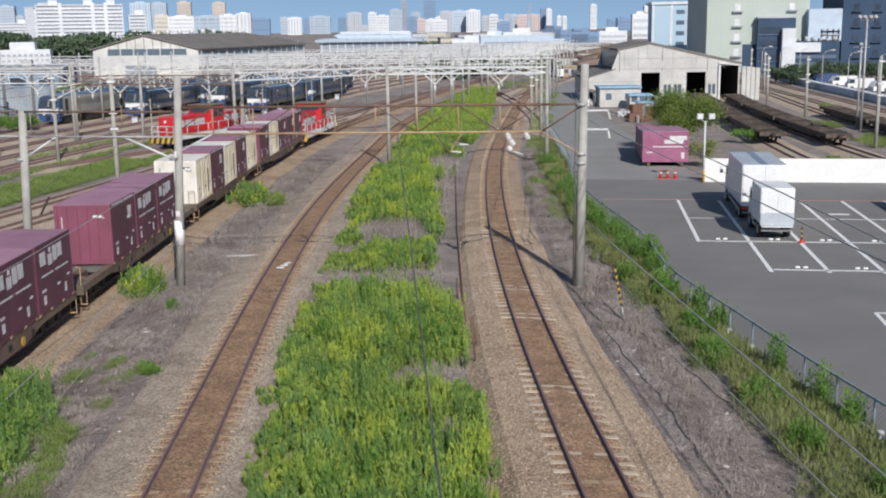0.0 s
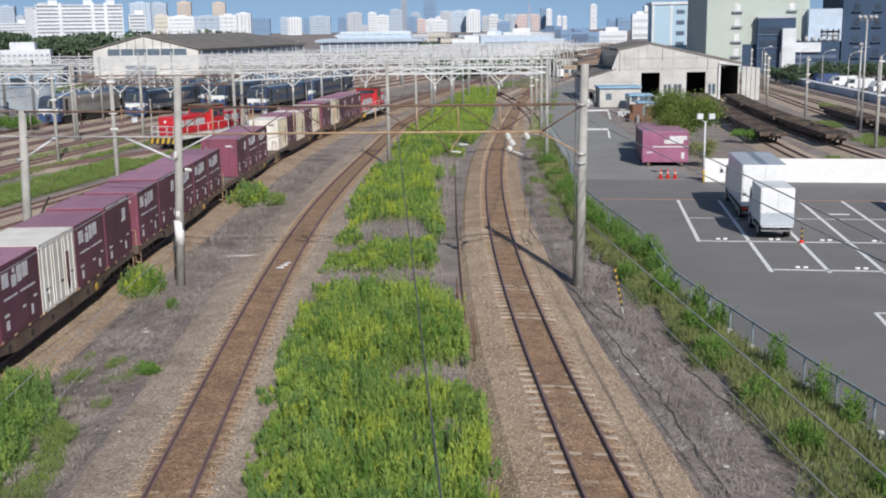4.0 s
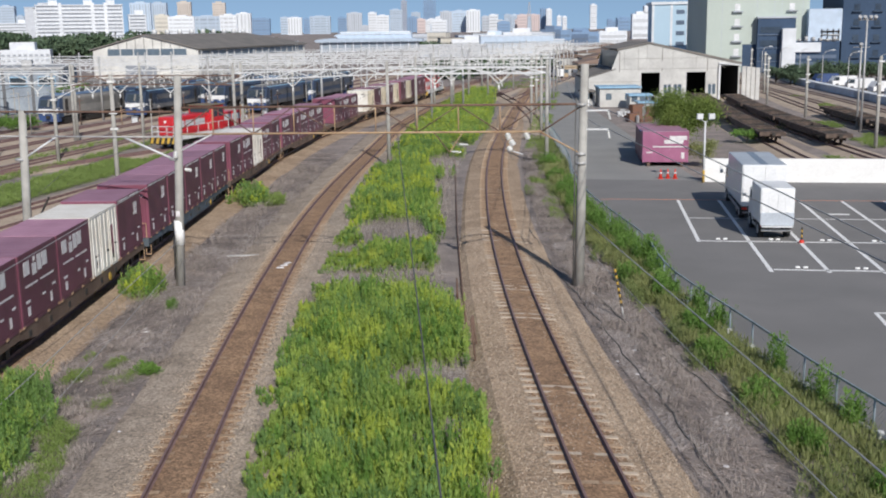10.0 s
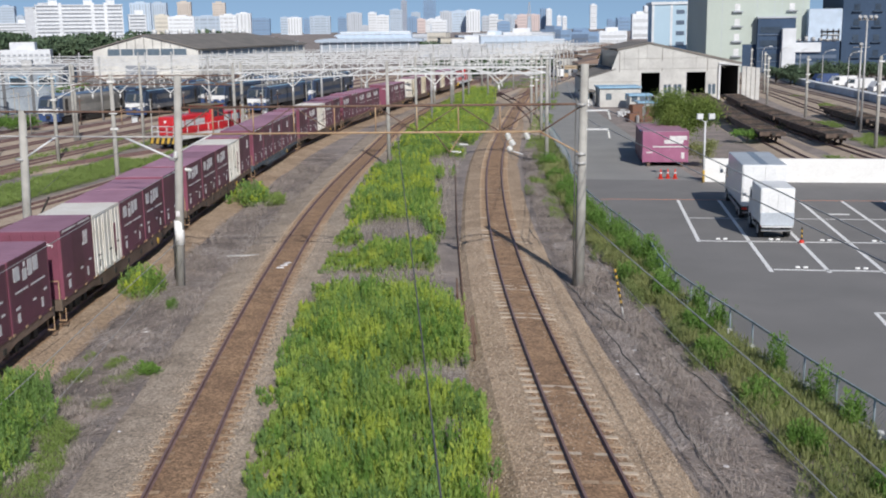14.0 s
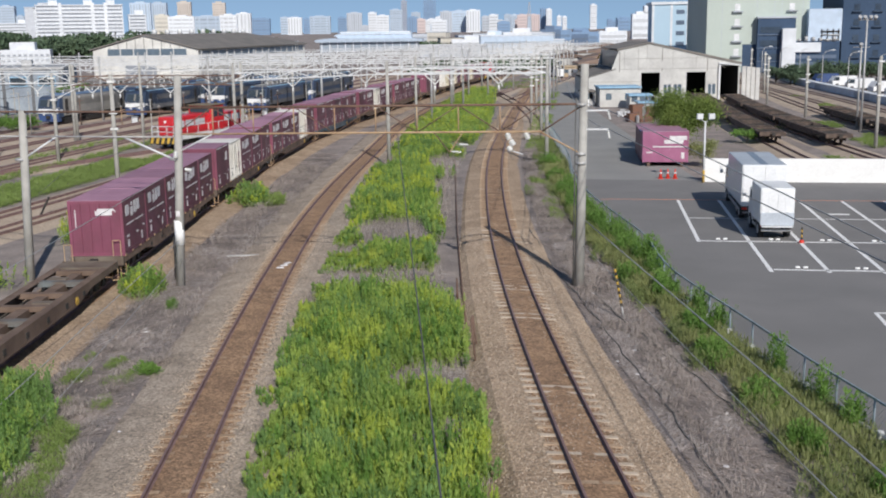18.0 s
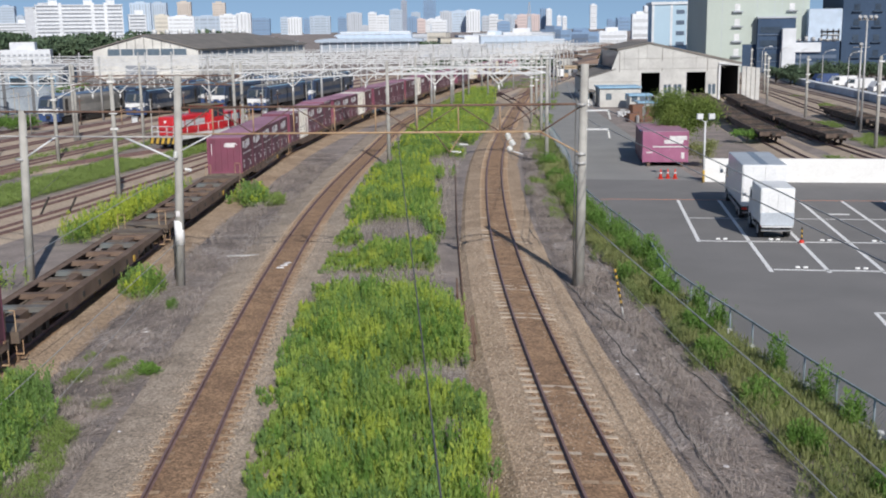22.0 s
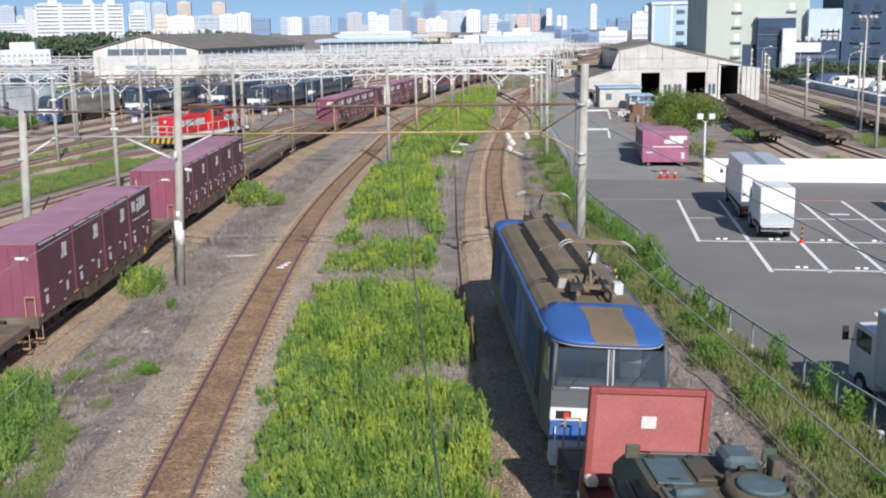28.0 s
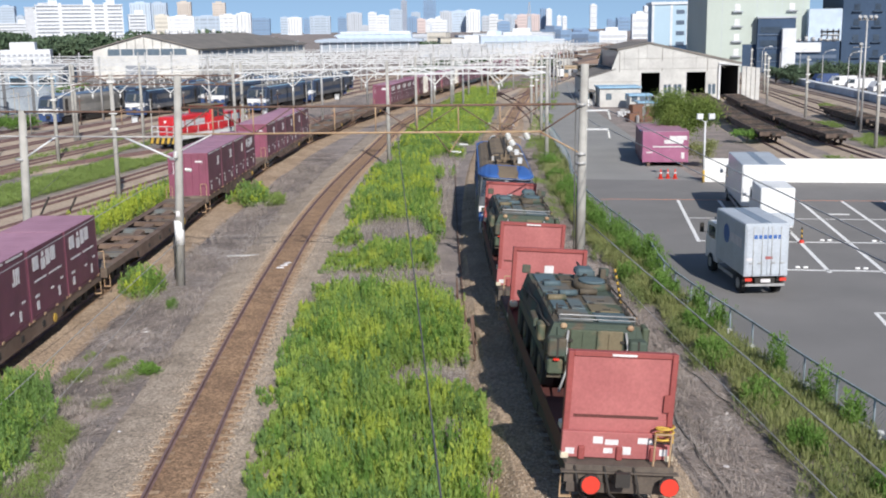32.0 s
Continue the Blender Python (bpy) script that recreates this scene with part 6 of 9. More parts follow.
    part("inner_floor", box(26.8, 44.7, Y0 + 0.3, Y0 + DEPTH - 0.3, GROUND - 0.1, GROUND + 0.06), "soot", d, "near-black floor standing in for shade")
    for z, xa, xb in ((4.45, 26.9, 41.7), (6.0, 27.2, 40.8), (2.6, 22.5, 30.0)):
        part("seam", box(xa, xb, Y0 - 0.02, Y0 - 0.003, z - 0.03, z + 0.03), "seam", d)
    for x in (27.6, 29.7, 31.0, 34.9, 38.4, 42.6):
        part("seam", box(x - 0.03, x + 0.03, Y0 - 0.02, Y0 - 0.003, 4.5, z_at(x) - 0.35), "seam", d)
    part("canopy", prism([(41.8, 5.1), (45.2, 4.75), (45.2, 4.94), (41.8, 5.4)], Y0 - 0.3, Y0 - 0.13), "whitesteel", d, "white canopy edge")
    part("open_door", box(41.75, 42.02, Y0 - 0.4, Y0 - 0.13, GROUND, 4.9), "whitesteel", d, "pale folded-back door")
    for i, x in enumerate((45.25, 45.9, 46.55, 47.2)):
        part("open_door", box(x + 0.02, x + 0.6, Y0 - 0.4 - i * 0.15, Y0 - 0.25 - i * 0.15, GROUND, 4.7 - i * 0.08), "shed", d, "cream folded-back door leaf")
    for x in (26.9, 33.3, 40.1):
        part("wall_joint", box(x - 0.05, x + 0.05, Y0 - 0.03, Y0 - 0.002, z_at(x) - 3.4 if 41.9 < x else 4.0, z_at(x) - 0.3), "shedroof", d)
    part("door_lintel", box(29.8, 33.4, Y0 - 0.06, Y0 - 0.002, 4.6, 5.6), "shed", d, "pale cladding patch")
    return d


depot()


def hut(x, y, w, dp, h, wall_mat, roof_mat, rz=0.0, label="small cream site hut with a blue roof edge"):
    t = thing("site_hut", label, "hut", pose(x, y, GROUND, 0, 0, rz), "site huts")
    part("wall", box(-w / 2, w / 2, -dp / 2, dp / 2, 0, h), wall_mat, t)
    part("roof", box(-w / 2 - 0.2, w / 2 + 0.2, -dp / 2 - 0.3, dp / 2 + 0.2, h, h + 0.25, 0.03), roof_mat, t)
    for k in (-0.28, 0.2):
        part("window", box(k * w - 0.4, k * w + 0.4, -dp / 2 - 0.02, -dp / 2 + 0.02, 1.0, 1.9), "window", t)
    part("door", box(0.38 * w - 0.4, 0.38 * w + 0.4, -dp / 2 - 0.02, -dp / 2 + 0.02, 0.02, 2.0), "galv", t)


hut(25.1, 155.5, 5.6, 4.5, 2.6, "shed", "bluetrim")
hut(27.2, 150.2, 2.9, 2.6, 1.75, "shed", "bluetrim", label="low cream site hut with a blue roof")
hut(27.6, 146.8, 2.4, 2.2, 1.0, "shed", "bluetrim", label="low cream storage box with a blue lid")
hut(20.9, 157, 1.7, 2.5, 2.0, "whitewall", "shedroof", label="small white site hut")
M["junk"] = mat("rusty_scrap", (0.22, 0.1, 0.06), (0.14, 0.09, 0.07), 0.85, scale=2, bump=0.3)
for i in range(42):
    x, y = 24.6 + random.uniform(-2.4, 2.6), 134 + random.uniform(-6, 7)
    k = random.choice(("junk", "junk", "galv", "whitesteel", "maroon_roof", "ruststeel"))
    s = [random.uniform(0.2, 1.1) * (1.6 if i < 6 else 0.9) for _ in range(3)]
    whole("crate", box(-s[0] / 2, s[0] / 2, -s[1] / 2, s[1] / 2, 0, s[2], 0.04), k, "worn storage crate among yard clutter", "crate", "yard clutter", m=pose(x, y, GROUND - 0.03, 0, 0, random.uniform(0, 90)))


def facade(t, w, h, floors, y, material="window", cols=0, base=2.0, high=0.5):
    """Window bands, or single windows, on a front that looks towards -y."""
    step = (h - base - 1) / floors
    for i in range(floors):
        z = base + i * step
        if cols:
            for j in range(cols):
                x = -w / 2 + (j + 0.5) * w / cols
                part("window", box(x - 0.3 * w / cols, x + 0.3 * w / cols, y - 0.06, y + 0.05, z, z + step * high), material, t)
        else:
            part("window_band", box(-w / 2 + w * 0.05, w / 2 - w * 0.05, y - 0.15, y + 0.1, z, z + step * high), material, t)


# Pale blue-greys and low-contrast windows hold the distance haze as colour.
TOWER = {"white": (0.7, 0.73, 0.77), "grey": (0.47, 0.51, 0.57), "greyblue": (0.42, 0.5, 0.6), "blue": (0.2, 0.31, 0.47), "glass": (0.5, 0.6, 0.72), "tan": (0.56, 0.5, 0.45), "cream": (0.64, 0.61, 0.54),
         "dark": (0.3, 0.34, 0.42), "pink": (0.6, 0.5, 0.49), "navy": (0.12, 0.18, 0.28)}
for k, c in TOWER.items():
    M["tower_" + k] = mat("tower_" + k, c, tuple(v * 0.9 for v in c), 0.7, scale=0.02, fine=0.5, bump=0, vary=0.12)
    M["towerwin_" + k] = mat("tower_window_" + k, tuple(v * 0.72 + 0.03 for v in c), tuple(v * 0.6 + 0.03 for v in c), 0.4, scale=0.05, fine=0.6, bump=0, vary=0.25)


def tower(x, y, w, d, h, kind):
    t = thing("tower_block", "distant " + {"greyblue": "grey-blue", "glass": "pale blue", "dark": "dark grey"}.get(kind, kind) + " city building, haze put into its colours", "building", pose(x, y, -1, 0, 0, math.degrees(math.atan2(-x, y)) * 0.6), "city skyline")
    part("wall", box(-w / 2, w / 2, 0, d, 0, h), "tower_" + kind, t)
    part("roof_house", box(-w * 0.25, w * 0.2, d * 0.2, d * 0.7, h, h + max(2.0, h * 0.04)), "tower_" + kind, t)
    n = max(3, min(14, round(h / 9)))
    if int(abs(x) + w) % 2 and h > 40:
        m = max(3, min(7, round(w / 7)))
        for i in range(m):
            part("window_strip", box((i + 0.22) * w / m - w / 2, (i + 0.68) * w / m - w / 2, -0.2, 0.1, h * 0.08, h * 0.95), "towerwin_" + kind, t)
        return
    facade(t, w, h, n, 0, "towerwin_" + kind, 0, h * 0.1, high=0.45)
    if w > 30:
        for k in (-0.3, 0.02, 0.33):
            part("pier", box(w * k - w * 0.02, w * k + w * 0.02, -0.4, 0.1, 0, h), "tower_" + kind, t)


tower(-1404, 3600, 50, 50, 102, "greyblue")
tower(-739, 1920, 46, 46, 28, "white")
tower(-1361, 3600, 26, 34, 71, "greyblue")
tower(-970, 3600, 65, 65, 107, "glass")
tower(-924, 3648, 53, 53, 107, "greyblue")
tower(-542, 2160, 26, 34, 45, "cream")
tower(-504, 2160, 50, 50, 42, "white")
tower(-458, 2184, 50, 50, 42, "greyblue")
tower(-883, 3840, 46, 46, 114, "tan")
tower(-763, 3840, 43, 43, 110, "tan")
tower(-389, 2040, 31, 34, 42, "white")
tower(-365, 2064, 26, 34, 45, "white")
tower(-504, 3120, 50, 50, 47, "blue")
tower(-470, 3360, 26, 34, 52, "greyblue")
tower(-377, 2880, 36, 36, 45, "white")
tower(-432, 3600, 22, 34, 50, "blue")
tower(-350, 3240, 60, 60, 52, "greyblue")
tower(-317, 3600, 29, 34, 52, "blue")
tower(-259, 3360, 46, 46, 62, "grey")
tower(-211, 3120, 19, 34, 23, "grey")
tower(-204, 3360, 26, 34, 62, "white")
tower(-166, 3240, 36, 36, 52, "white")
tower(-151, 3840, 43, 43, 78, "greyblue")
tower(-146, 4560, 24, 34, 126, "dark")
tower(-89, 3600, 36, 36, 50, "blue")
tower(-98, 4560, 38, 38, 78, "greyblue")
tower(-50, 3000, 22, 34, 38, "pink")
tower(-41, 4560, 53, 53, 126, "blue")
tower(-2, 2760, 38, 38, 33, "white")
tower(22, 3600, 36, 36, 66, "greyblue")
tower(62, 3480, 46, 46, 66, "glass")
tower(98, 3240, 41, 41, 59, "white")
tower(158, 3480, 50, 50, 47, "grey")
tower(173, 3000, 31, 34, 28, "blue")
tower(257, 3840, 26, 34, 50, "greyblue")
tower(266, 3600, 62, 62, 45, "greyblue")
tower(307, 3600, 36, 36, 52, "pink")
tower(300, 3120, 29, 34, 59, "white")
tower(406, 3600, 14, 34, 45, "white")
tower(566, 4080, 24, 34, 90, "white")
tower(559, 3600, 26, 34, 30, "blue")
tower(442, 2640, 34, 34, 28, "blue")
tower(174, 960, 14, 22, 22, "white")
tower(194, 1024, 10, 22, 30, "white")
tower(63.3, 600, 16.1, 16.1, 10.2, "blue")
tower(77.1, 600, 17.9, 17.9, 9.0, "blue")
tower(93.8, 600, 14.2, 16.5, 9.0, "white")
tower(48.1, 600, 12.8, 12.8, 7.2, "tan")
tower(62.5, 600, 7.9, 12.1, 5.5, "white")
tower(28.1, 600, 10.0, 10.0, 7.7, "white")
tower(75.0, 600, 11.2, 11.2, 7.8, "navy")

tower(17, 3000, 32, 42, 57, "grey")
tower(59, 3300, 41, 50, 60, "glass")
tower(88, 2900, 35, 45, 58, "white")
tower(148, 3600, 25, 35, 50, "greyblue")
tower(151, 3100, 25, 35, 48, "white")
tower(156, 2700, 30, 40, 25, "blue")
tower(235, 3500, 26, 36, 50, "greyblue")
tower(246, 3300, 30, 40, 49, "pink")
tower(48.4, 600, 7.6, 11.6, 7.5, "tan")
tower(286, 3050, 17, 27, 62, "blue")
tower(296, 3000, 15, 25, 59, "white")
tower(60.0, 600, 11.1, 15.4, 10.6, "navy")
tower(388, 3600, 14, 24, 47, "white")
tower(44.8, 600, 21.2, 17.6, 9.4, "white")
tower(77.5, 600, 18.0, 22.6, 7.8, "blue")
tower(93.9, 600, 15.1, 20.3, 9.3, "white")
tower(552, 3600, 16, 26, 34, "blue")
tower(515, 3100, 39, 49, 35, "blue")
tower(20.0, 600, 27.5, 25.0, 5.9, "white")
tower(30.3, 600, 16.7, 15.8, 8.1, "glass")
tower(-2, 3500, 24, 34, 48, "white")
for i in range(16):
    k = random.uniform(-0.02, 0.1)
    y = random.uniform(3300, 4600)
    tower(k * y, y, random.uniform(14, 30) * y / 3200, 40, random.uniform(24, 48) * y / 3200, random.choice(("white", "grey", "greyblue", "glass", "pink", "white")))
mast_far = thing("lattice_mast", "thin grey lattice mast far behind the yard", "mast", pose(202, 2500, -1))
for sx, sy in ((-1, -1), (1, -1), (1, 1), (-1, 1)):
    part("mast_leg", rod(bmesh.new(), (sx * 5, sy * 5, 0), (sx * 0.8, sy * 0.8, 68), 0.8, n=4), "tower_grey", mast_far)
for z in (12, 24, 36, 48, 60):
    k = 5 - 4.2 * z / 68
    part("mast_ring", box(-k, k, -k, k, z, z + 1.2), "tower_grey", mast_far)


def apartment(x, y, w, h, floors, cores, rz, depth=14.0):
    """A slab block of flats with white balcony fronts and stair cores."""
    t = thing("apartment_block", "long white apartment block with rows of balconies", "building", pose(x, y, -1, 0, 0, rz), "apartment blocks")
    part("wall", box(-w / 2, w / 2, 1.2, depth, 0, h), "tower_white", t)
    part("roof", box(-w / 2 - 0.3, w / 2 + 0.3, 0, depth + 0.3, h, h + 1.0), "tower_white", t)
    step = h / floors
    spans = [-w / 2] + [c * w for c in cores] + [w / 2]
    for i in range(floors):
        for a, b in zip(spans, spans[1:]):
            part("balcony", box(a + 1, b - 1, 0, 1.25, i * step, i * step + step * 0.5), "tower_white", t)
            part("recess", box(a + 1, b - 1, 1.0, 1.21, i * step + step * 0.5, (i + 1) * step), "towerwin_grey", t)
    for c in cores:
        part("stair_core", box(c * w - 1.6, c * w + 1.6, -1.5, 1.4, 0, h + 2.5), "tower_white", t)
    for c in ((-0.3, 0.1, 0.36) if w > 40 else (0.1,)):
        part("roof_house", box(c * w - 4, c * w + 4, 3, 9, h + 1, h + 5), "tower_white", t)


apartment(-337, 1040, 78, 37.5, 11, (-0.22, 0.15, 0.3), 18)
apartment(-372, 1050, 26, 36, 11, (0.3,), 60)
apartment(-286, 1050, 16, 28, 9, (), 18)
apartment(-500, 1300, 90, 24, 7, (-0.2, 0.2), 15)


M["hallwindow"] = mat("dusty_hall_window", (0.14, 0.19, 0.24), (0.1, 0.14, 0.18), 0.4, scale=0.3, fine=2, bump=0)
M["hallwall"] = mat("stained_cream_cladding", (0.72, 0.71, 0.67), (0.58, 0.57, 0.54), 0.85, scale=0.35, fine=3, bump=0, mix=0.3)


def hip_end(w, ln, eave, ridge):
    bm = bmesh.new()
    rim = ((0, ln - 16, ridge), (w / 2 + 0.8, ln + 0.5, eave - 0.1), (-w / 2 - 0.8, ln + 0.5, eave - 0.1))
    low, high = [[bm.verts.new((x, y, z + up)) for x, y, z in rim] for up in (0.06, 0.36)]
    bm.faces.new(low)
    bm.faces.new(high)
    for i in range(3):
        bm.faces.new((low[i], low[(i + 1) % 3], high[(i + 1) % 3], high[i]))
    bmesh.ops.recalc_face_normals(bm, faces=bm.faces[:])
    return bm


def gable_hall(a, b, w, eave, ridge, wall_mat="hallwall", label="long pale gabled warehouse with a grey roof and high window strips"):
    """A gabled hall whose front gable is centred on a and whose far gable is centred on b."""
    a, b = Vector((*a, 0)), Vector((*b, 0))
    ln = (b - a).length
    t = thing("warehouse", label, "warehouse", pose(a.x, a.y, GROUND, 0, 0, math.degrees(math.atan2(-(b - a).x, (b - a).y))), "warehouses")
    part("wall", prism([(-w / 2, 0), (w / 2, 0), (w / 2, eave), (0, ridge), (-w / 2, eave)], 0, 0.4), wall_mat, t)
    part("wall", box(-w / 2, w / 2, 0.4, ln, 0, eave - 0.2), wall_mat, t)
    for i in range(11):
        part("wall_stain", box(w * (-0.42 + i * 0.083) - 0.1, w * (-0.42 + i * 0.083) + 0.14, -0.03, 0.0, eave * 1.05, eave + (ridge - eave) * (1 - abs(-0.84 + i * 0.166)) - 0.3), "seam", t, "dirty cladding joint")
    for sx in (-1, 1):
        bm = bmesh.new()
        rim = ((0, -0.5, ridge), (0, ln - 16, ridge), (sx * (w / 2 + 0.8), ln + 0.5, eave - 0.1), (sx * (w / 2 + 0.8), -0.5, eave - 0.1))
        low, high = [[bm.verts.new((x, y, z + up)) for x, y, z in rim] for up in (0.06, 0.36)]
        bm.faces.new(low)
        bm.faces.new(high)
        for i in range(4):
            bm.faces.new((low[i], low[(i + 1) % 4], high[(i + 1) % 4], high[i]))
        bmesh.ops.recalc_face_normals(bm, faces=bm.faces[:])
        part("roof", bm, "shedroof", t, "grey-brown roof")
    part("roof_hip", hip_end(w, ln, eave, ridge), "shedroof", t, "grey-brown hipped roof end")
    part("window_strip", box(-w * 0.36, w * 0.4, -0.1, 0.06, eave * 0.8, eave * 1.04), "hallwindow", t, "blue-grey window strip")
    for i in range(7):
        part("window_post", box(w * (-0.36 + i * 0.1267) - 0.12, w * (-0.36 + i * 0.1267) + 0.12, -0.2, 0.0, eave * 0.8, eave * 1.04), wall_mat, t)
    part("window_strip", box(w / 2 - 0.05, w / 2 + 0.1, 2, ln - 2, eave * 0.7, eave * 0.94), "hallwindow", t, "blue-grey window strip")
    for i in range(16):
        y = 2 + i * (ln - 4) / 15
        part("window_post", box(w / 2, w / 2 + 0.2, y - 0.25, y + 0.25, eave * 0.7, eave * 0.94), wall_mat, t)
    part("door", box(w * -0.2, w * 0.1, -0.1, 0.06, 0, eave * 0.45), "towerwin_grey", t)
    for i in range(9):
        y = 6 + i * (ln - 24) / 8
        part("roof_vent", rod(bmesh.new(), (0, y, ridge + 0.3), (0, y, ridge + 1.5), 0.7, 0.55, n=10), "whitesteel", t, "white roof ventilator")
    return t


gable_hall((-73.6, 275), (-57.6, 360), 28, 6.9, 10.4)
low = thing("office_building", "white two-storey office building before a row of trees", "building", pose(-158, 420, GROUND, 0, 0, 15))
part("wall", box(-9, 9, 0, 12, 0, 5.4), "tower_white", low)
part("upper_storey", box(-5.5, 3.5, 1, 11, 5.4, 8.2), "tower_white", low)
facade(low, 18, 5.6, 2, 0, "towerwin_grey", 9, 1.0)
st = thing("station_hall", "long low pale hall with a curved pale blue roof", "building", pose(-36, 560, GROUND, 0, 0, -1))
part("wall", box(-25, 25, 0, 16, 0, 5.0), "towerwin_greyblue", st)
part("lower_roof", prism([(-27, 5.0), (27, 5.0), (27.5, 6.0), (22, 6.6), (-22, 6.9), (-27.5, 6.2)], -2, 18), "tower_greyblue", st, "flat grey-blue lower roof")
part("roof", prism([(-16, 6.9), (21.5, 6.6), (21.5, 9.4), (0, 10.0), (-13, 9.7), (-18, 8.4)], 2, 14), "tower_glass", st, "pale blue curved roof")
part("roof_ridge", box(-15, 20.8, 4, 12, 9.5, 10.15), "tower_white", st)
part("gutter", box(-15, 21.4, 1.7, 1.95, 8.7, 9.1), "tower_white", st, "white gutter line")
for x in range(-24, 25, 4):
    part("column", box(x - 0.25, x + 0.25, -0.4, -0.02, 0, 5.0), "tower_white", st)
# low town between the yard and the towers
for i in range(46):
    y = random.uniform(430, 900)
    x = random.uniform(-0.34, 0.16) * y
    w, h = random.uniform(10, 34), random.uniform(4.5, 8.5)
    k = random.choice(("white", "white", "grey", "cream", "greyblue", "glass"))
    if x / y < -0.29 or -0.15 < x / y < -0.03:
        continue
    t = thing("town_building", "low pale town building behind the yard", "building", pose(x, y, GROUND, 0, 0, random.uniform(-20, 20)), "low town buildings")
    part("wall", box(-w / 2, w / 2, 0, 10, 0, h), "tower_" + k, t)
    part("roof", box(-w / 2 - 0.2, w / 2 + 0.2, -0.2, 10.2, h, h + 0.4), random.choice(("shedroof", "tower_grey", "tower_white")), t)
    facade(t, w, h, 2, 0, "towerwin_" + k, 0, 1.2)

# ---- large buildings beside the depot ----
M["palegreen"] = mat("pale_green_render", (0.47, 0.53, 0.485), (0.42, 0.475, 0.435), 0.8, scale=0.08, fine=1.5, bump=0.02, grain=0.1)
M["paleblue"] = mat("pale_blue_render", (0.45, 0.6, 0.72), (0.4, 0.55, 0.67), 0.8, scale=0.05, fine=1.5, bump=0.02, grain=0.1)
gb = thing("green_building", "tall pale green building with small ledged windows", "building", pose(62.7, 260, GROUND, 0, 0, -4))
part("wall", box(0, 23.5, 0, 30, 0, 34), "palegreen", gb)
for i in range(9):
    for x in (7.0, 19.5):
        z = 3.9 + i * 3.45
        part("window", box(x - 0.6, x + 0.6, -0.06, 0.1, z, z + 1.6), "whitesteel", gb, "white-framed window")
        part("ledge", box(x - 1.2, x + 1.2, -0.8, 0, z - 0.35, z - 0.05), "towerwin_grey", gb, "dark ledge")
for x in (3.5, 11.5, 15.5, 17.2, 22):
    part("joint", box(x - 0.04, x + 0.04, -0.02, 0.05, 0, 34), "tower_grey", gb)
bb = thing("blue_building", "pale blue building with white corner strips", "building", pose(68.8, 330, GROUND, 0, 0, -6))
part("wall", box(-5.4, 5.4, 0, 16, 0, 17.2), "paleblue", bb)
part("roof", box(-5.8, 5.8, -0.4, 16.4, 17.2, 18.0), "tower_white", bb)
for x in (-5.2, 0.2, 5.0):
    part("white_strip", box(x - 0.35, x + 0.35, -0.1, 0.05, 0, 17.2), "tower_white", bb)
for i in range(5):
    part("window", box(1.6, 4.0, -0.08, 0.05, 2.0 + i * 3.1, 3.2 + i * 3.1), "towerwin_navy", bb)
M["slate"] = mat("dark_blue_cladding", (0.05, 0.085, 0.15), (0.036, 0.065, 0.115), 0.9, scale=0.1, fine=2, bump=0.02)
db = thing("dark_building", "dark blue industrial building with a white stair block", "building", pose(69 * 1.07, 256.8, GROUND, 0, 0, -9) @ Matrix.Diagonal((1.07, 1.07, 0.985, 1)))
part("wall", box(0, 7.9, 0, 24, 0, 12.6), "slate", db)
part("parapet", box(-0.2, 8.1, -0.2, 24.2, 12.6, 13.0), "tower_grey", db)
part("lower_wing", box(-2.9, 0, 2, 20, 0, 6.6), "slate", db, "low dark wing")
part("stair_block", box(5.0, 7.8, -2.0, 0, 0, 10.2), "tower_white", db, "white stair block")
for i in range(3):
    part("window", box(0.6, 4.8, -0.06, 0.05, 3 + i * 3.1, 4.4 + i * 3.1), "slatewin", db)
    part("ledge", box(-0.15, 8.0, -0.25, 0.0, 2.5 + i * 3.1, 2.7 + i * 3.1), "towerwin_navy", db)
wb = thing("white_plant_building", "white and pale blue plant building with roof pipes", "building", pose(83.0, 255.4, GROUND, 0, 0, -9) @ Matrix.Diagonal((1.07, 1.07, 0.985, 1)))
part("wall", box(2.0, 8.9, 0.6, 18, 7.2, 14.6), "tower_glass", wb)
part("base", box(-2.0, 8.6, 0.2, 18, 0, 7.2), "slate", wb)
part("white_band", box(-1.3, 4.6, -0.5, 0.2, 4.7, 6.9), "tower_white", wb, "white horizontal band")
for x in (-1.2, 0.2, 1.6, 3.1, 4.6, 6.0, 7.4):
    part("roof_tank", rod(bmesh.new(), (x, 0.3, 7.2), (x, 0.3, 7.7 + (x % 2) * 0.4), 0.4, n=10), "galv", wb)
for z in (7.5, 8.6, 9.4):
    part("pipe_run", rod(bmesh.new(), (4.6, 0.45, z), (8.5, 0.45, z), 0.16, n=8), "galv" if z < 9 else "black", wb)
for x in (4.8, 6.0, 7.2, 8.3):
    part("pipe_support", rod(bmesh.new(), (x, 0.4, 7.2), (x, 0.4, 10.0), 0.1, n=6), "black", wb)
for z in (1.6, 3.2):
    part("window", box(-1.5, 8.0, 0.12, 0.2, z, z + 0.8), "towerwin_navy", wb)
nb = thing("navy_building", "dark navy building at the edge of the yard", "building", pose(93.6, 257.2, GROUND, 0, 0, -9) @ Matrix.Diagonal((1.09, 1.09, 1.0, 1)))
part("wall", box(0, 26, 0, 24, 0, 26), "slate", nb)
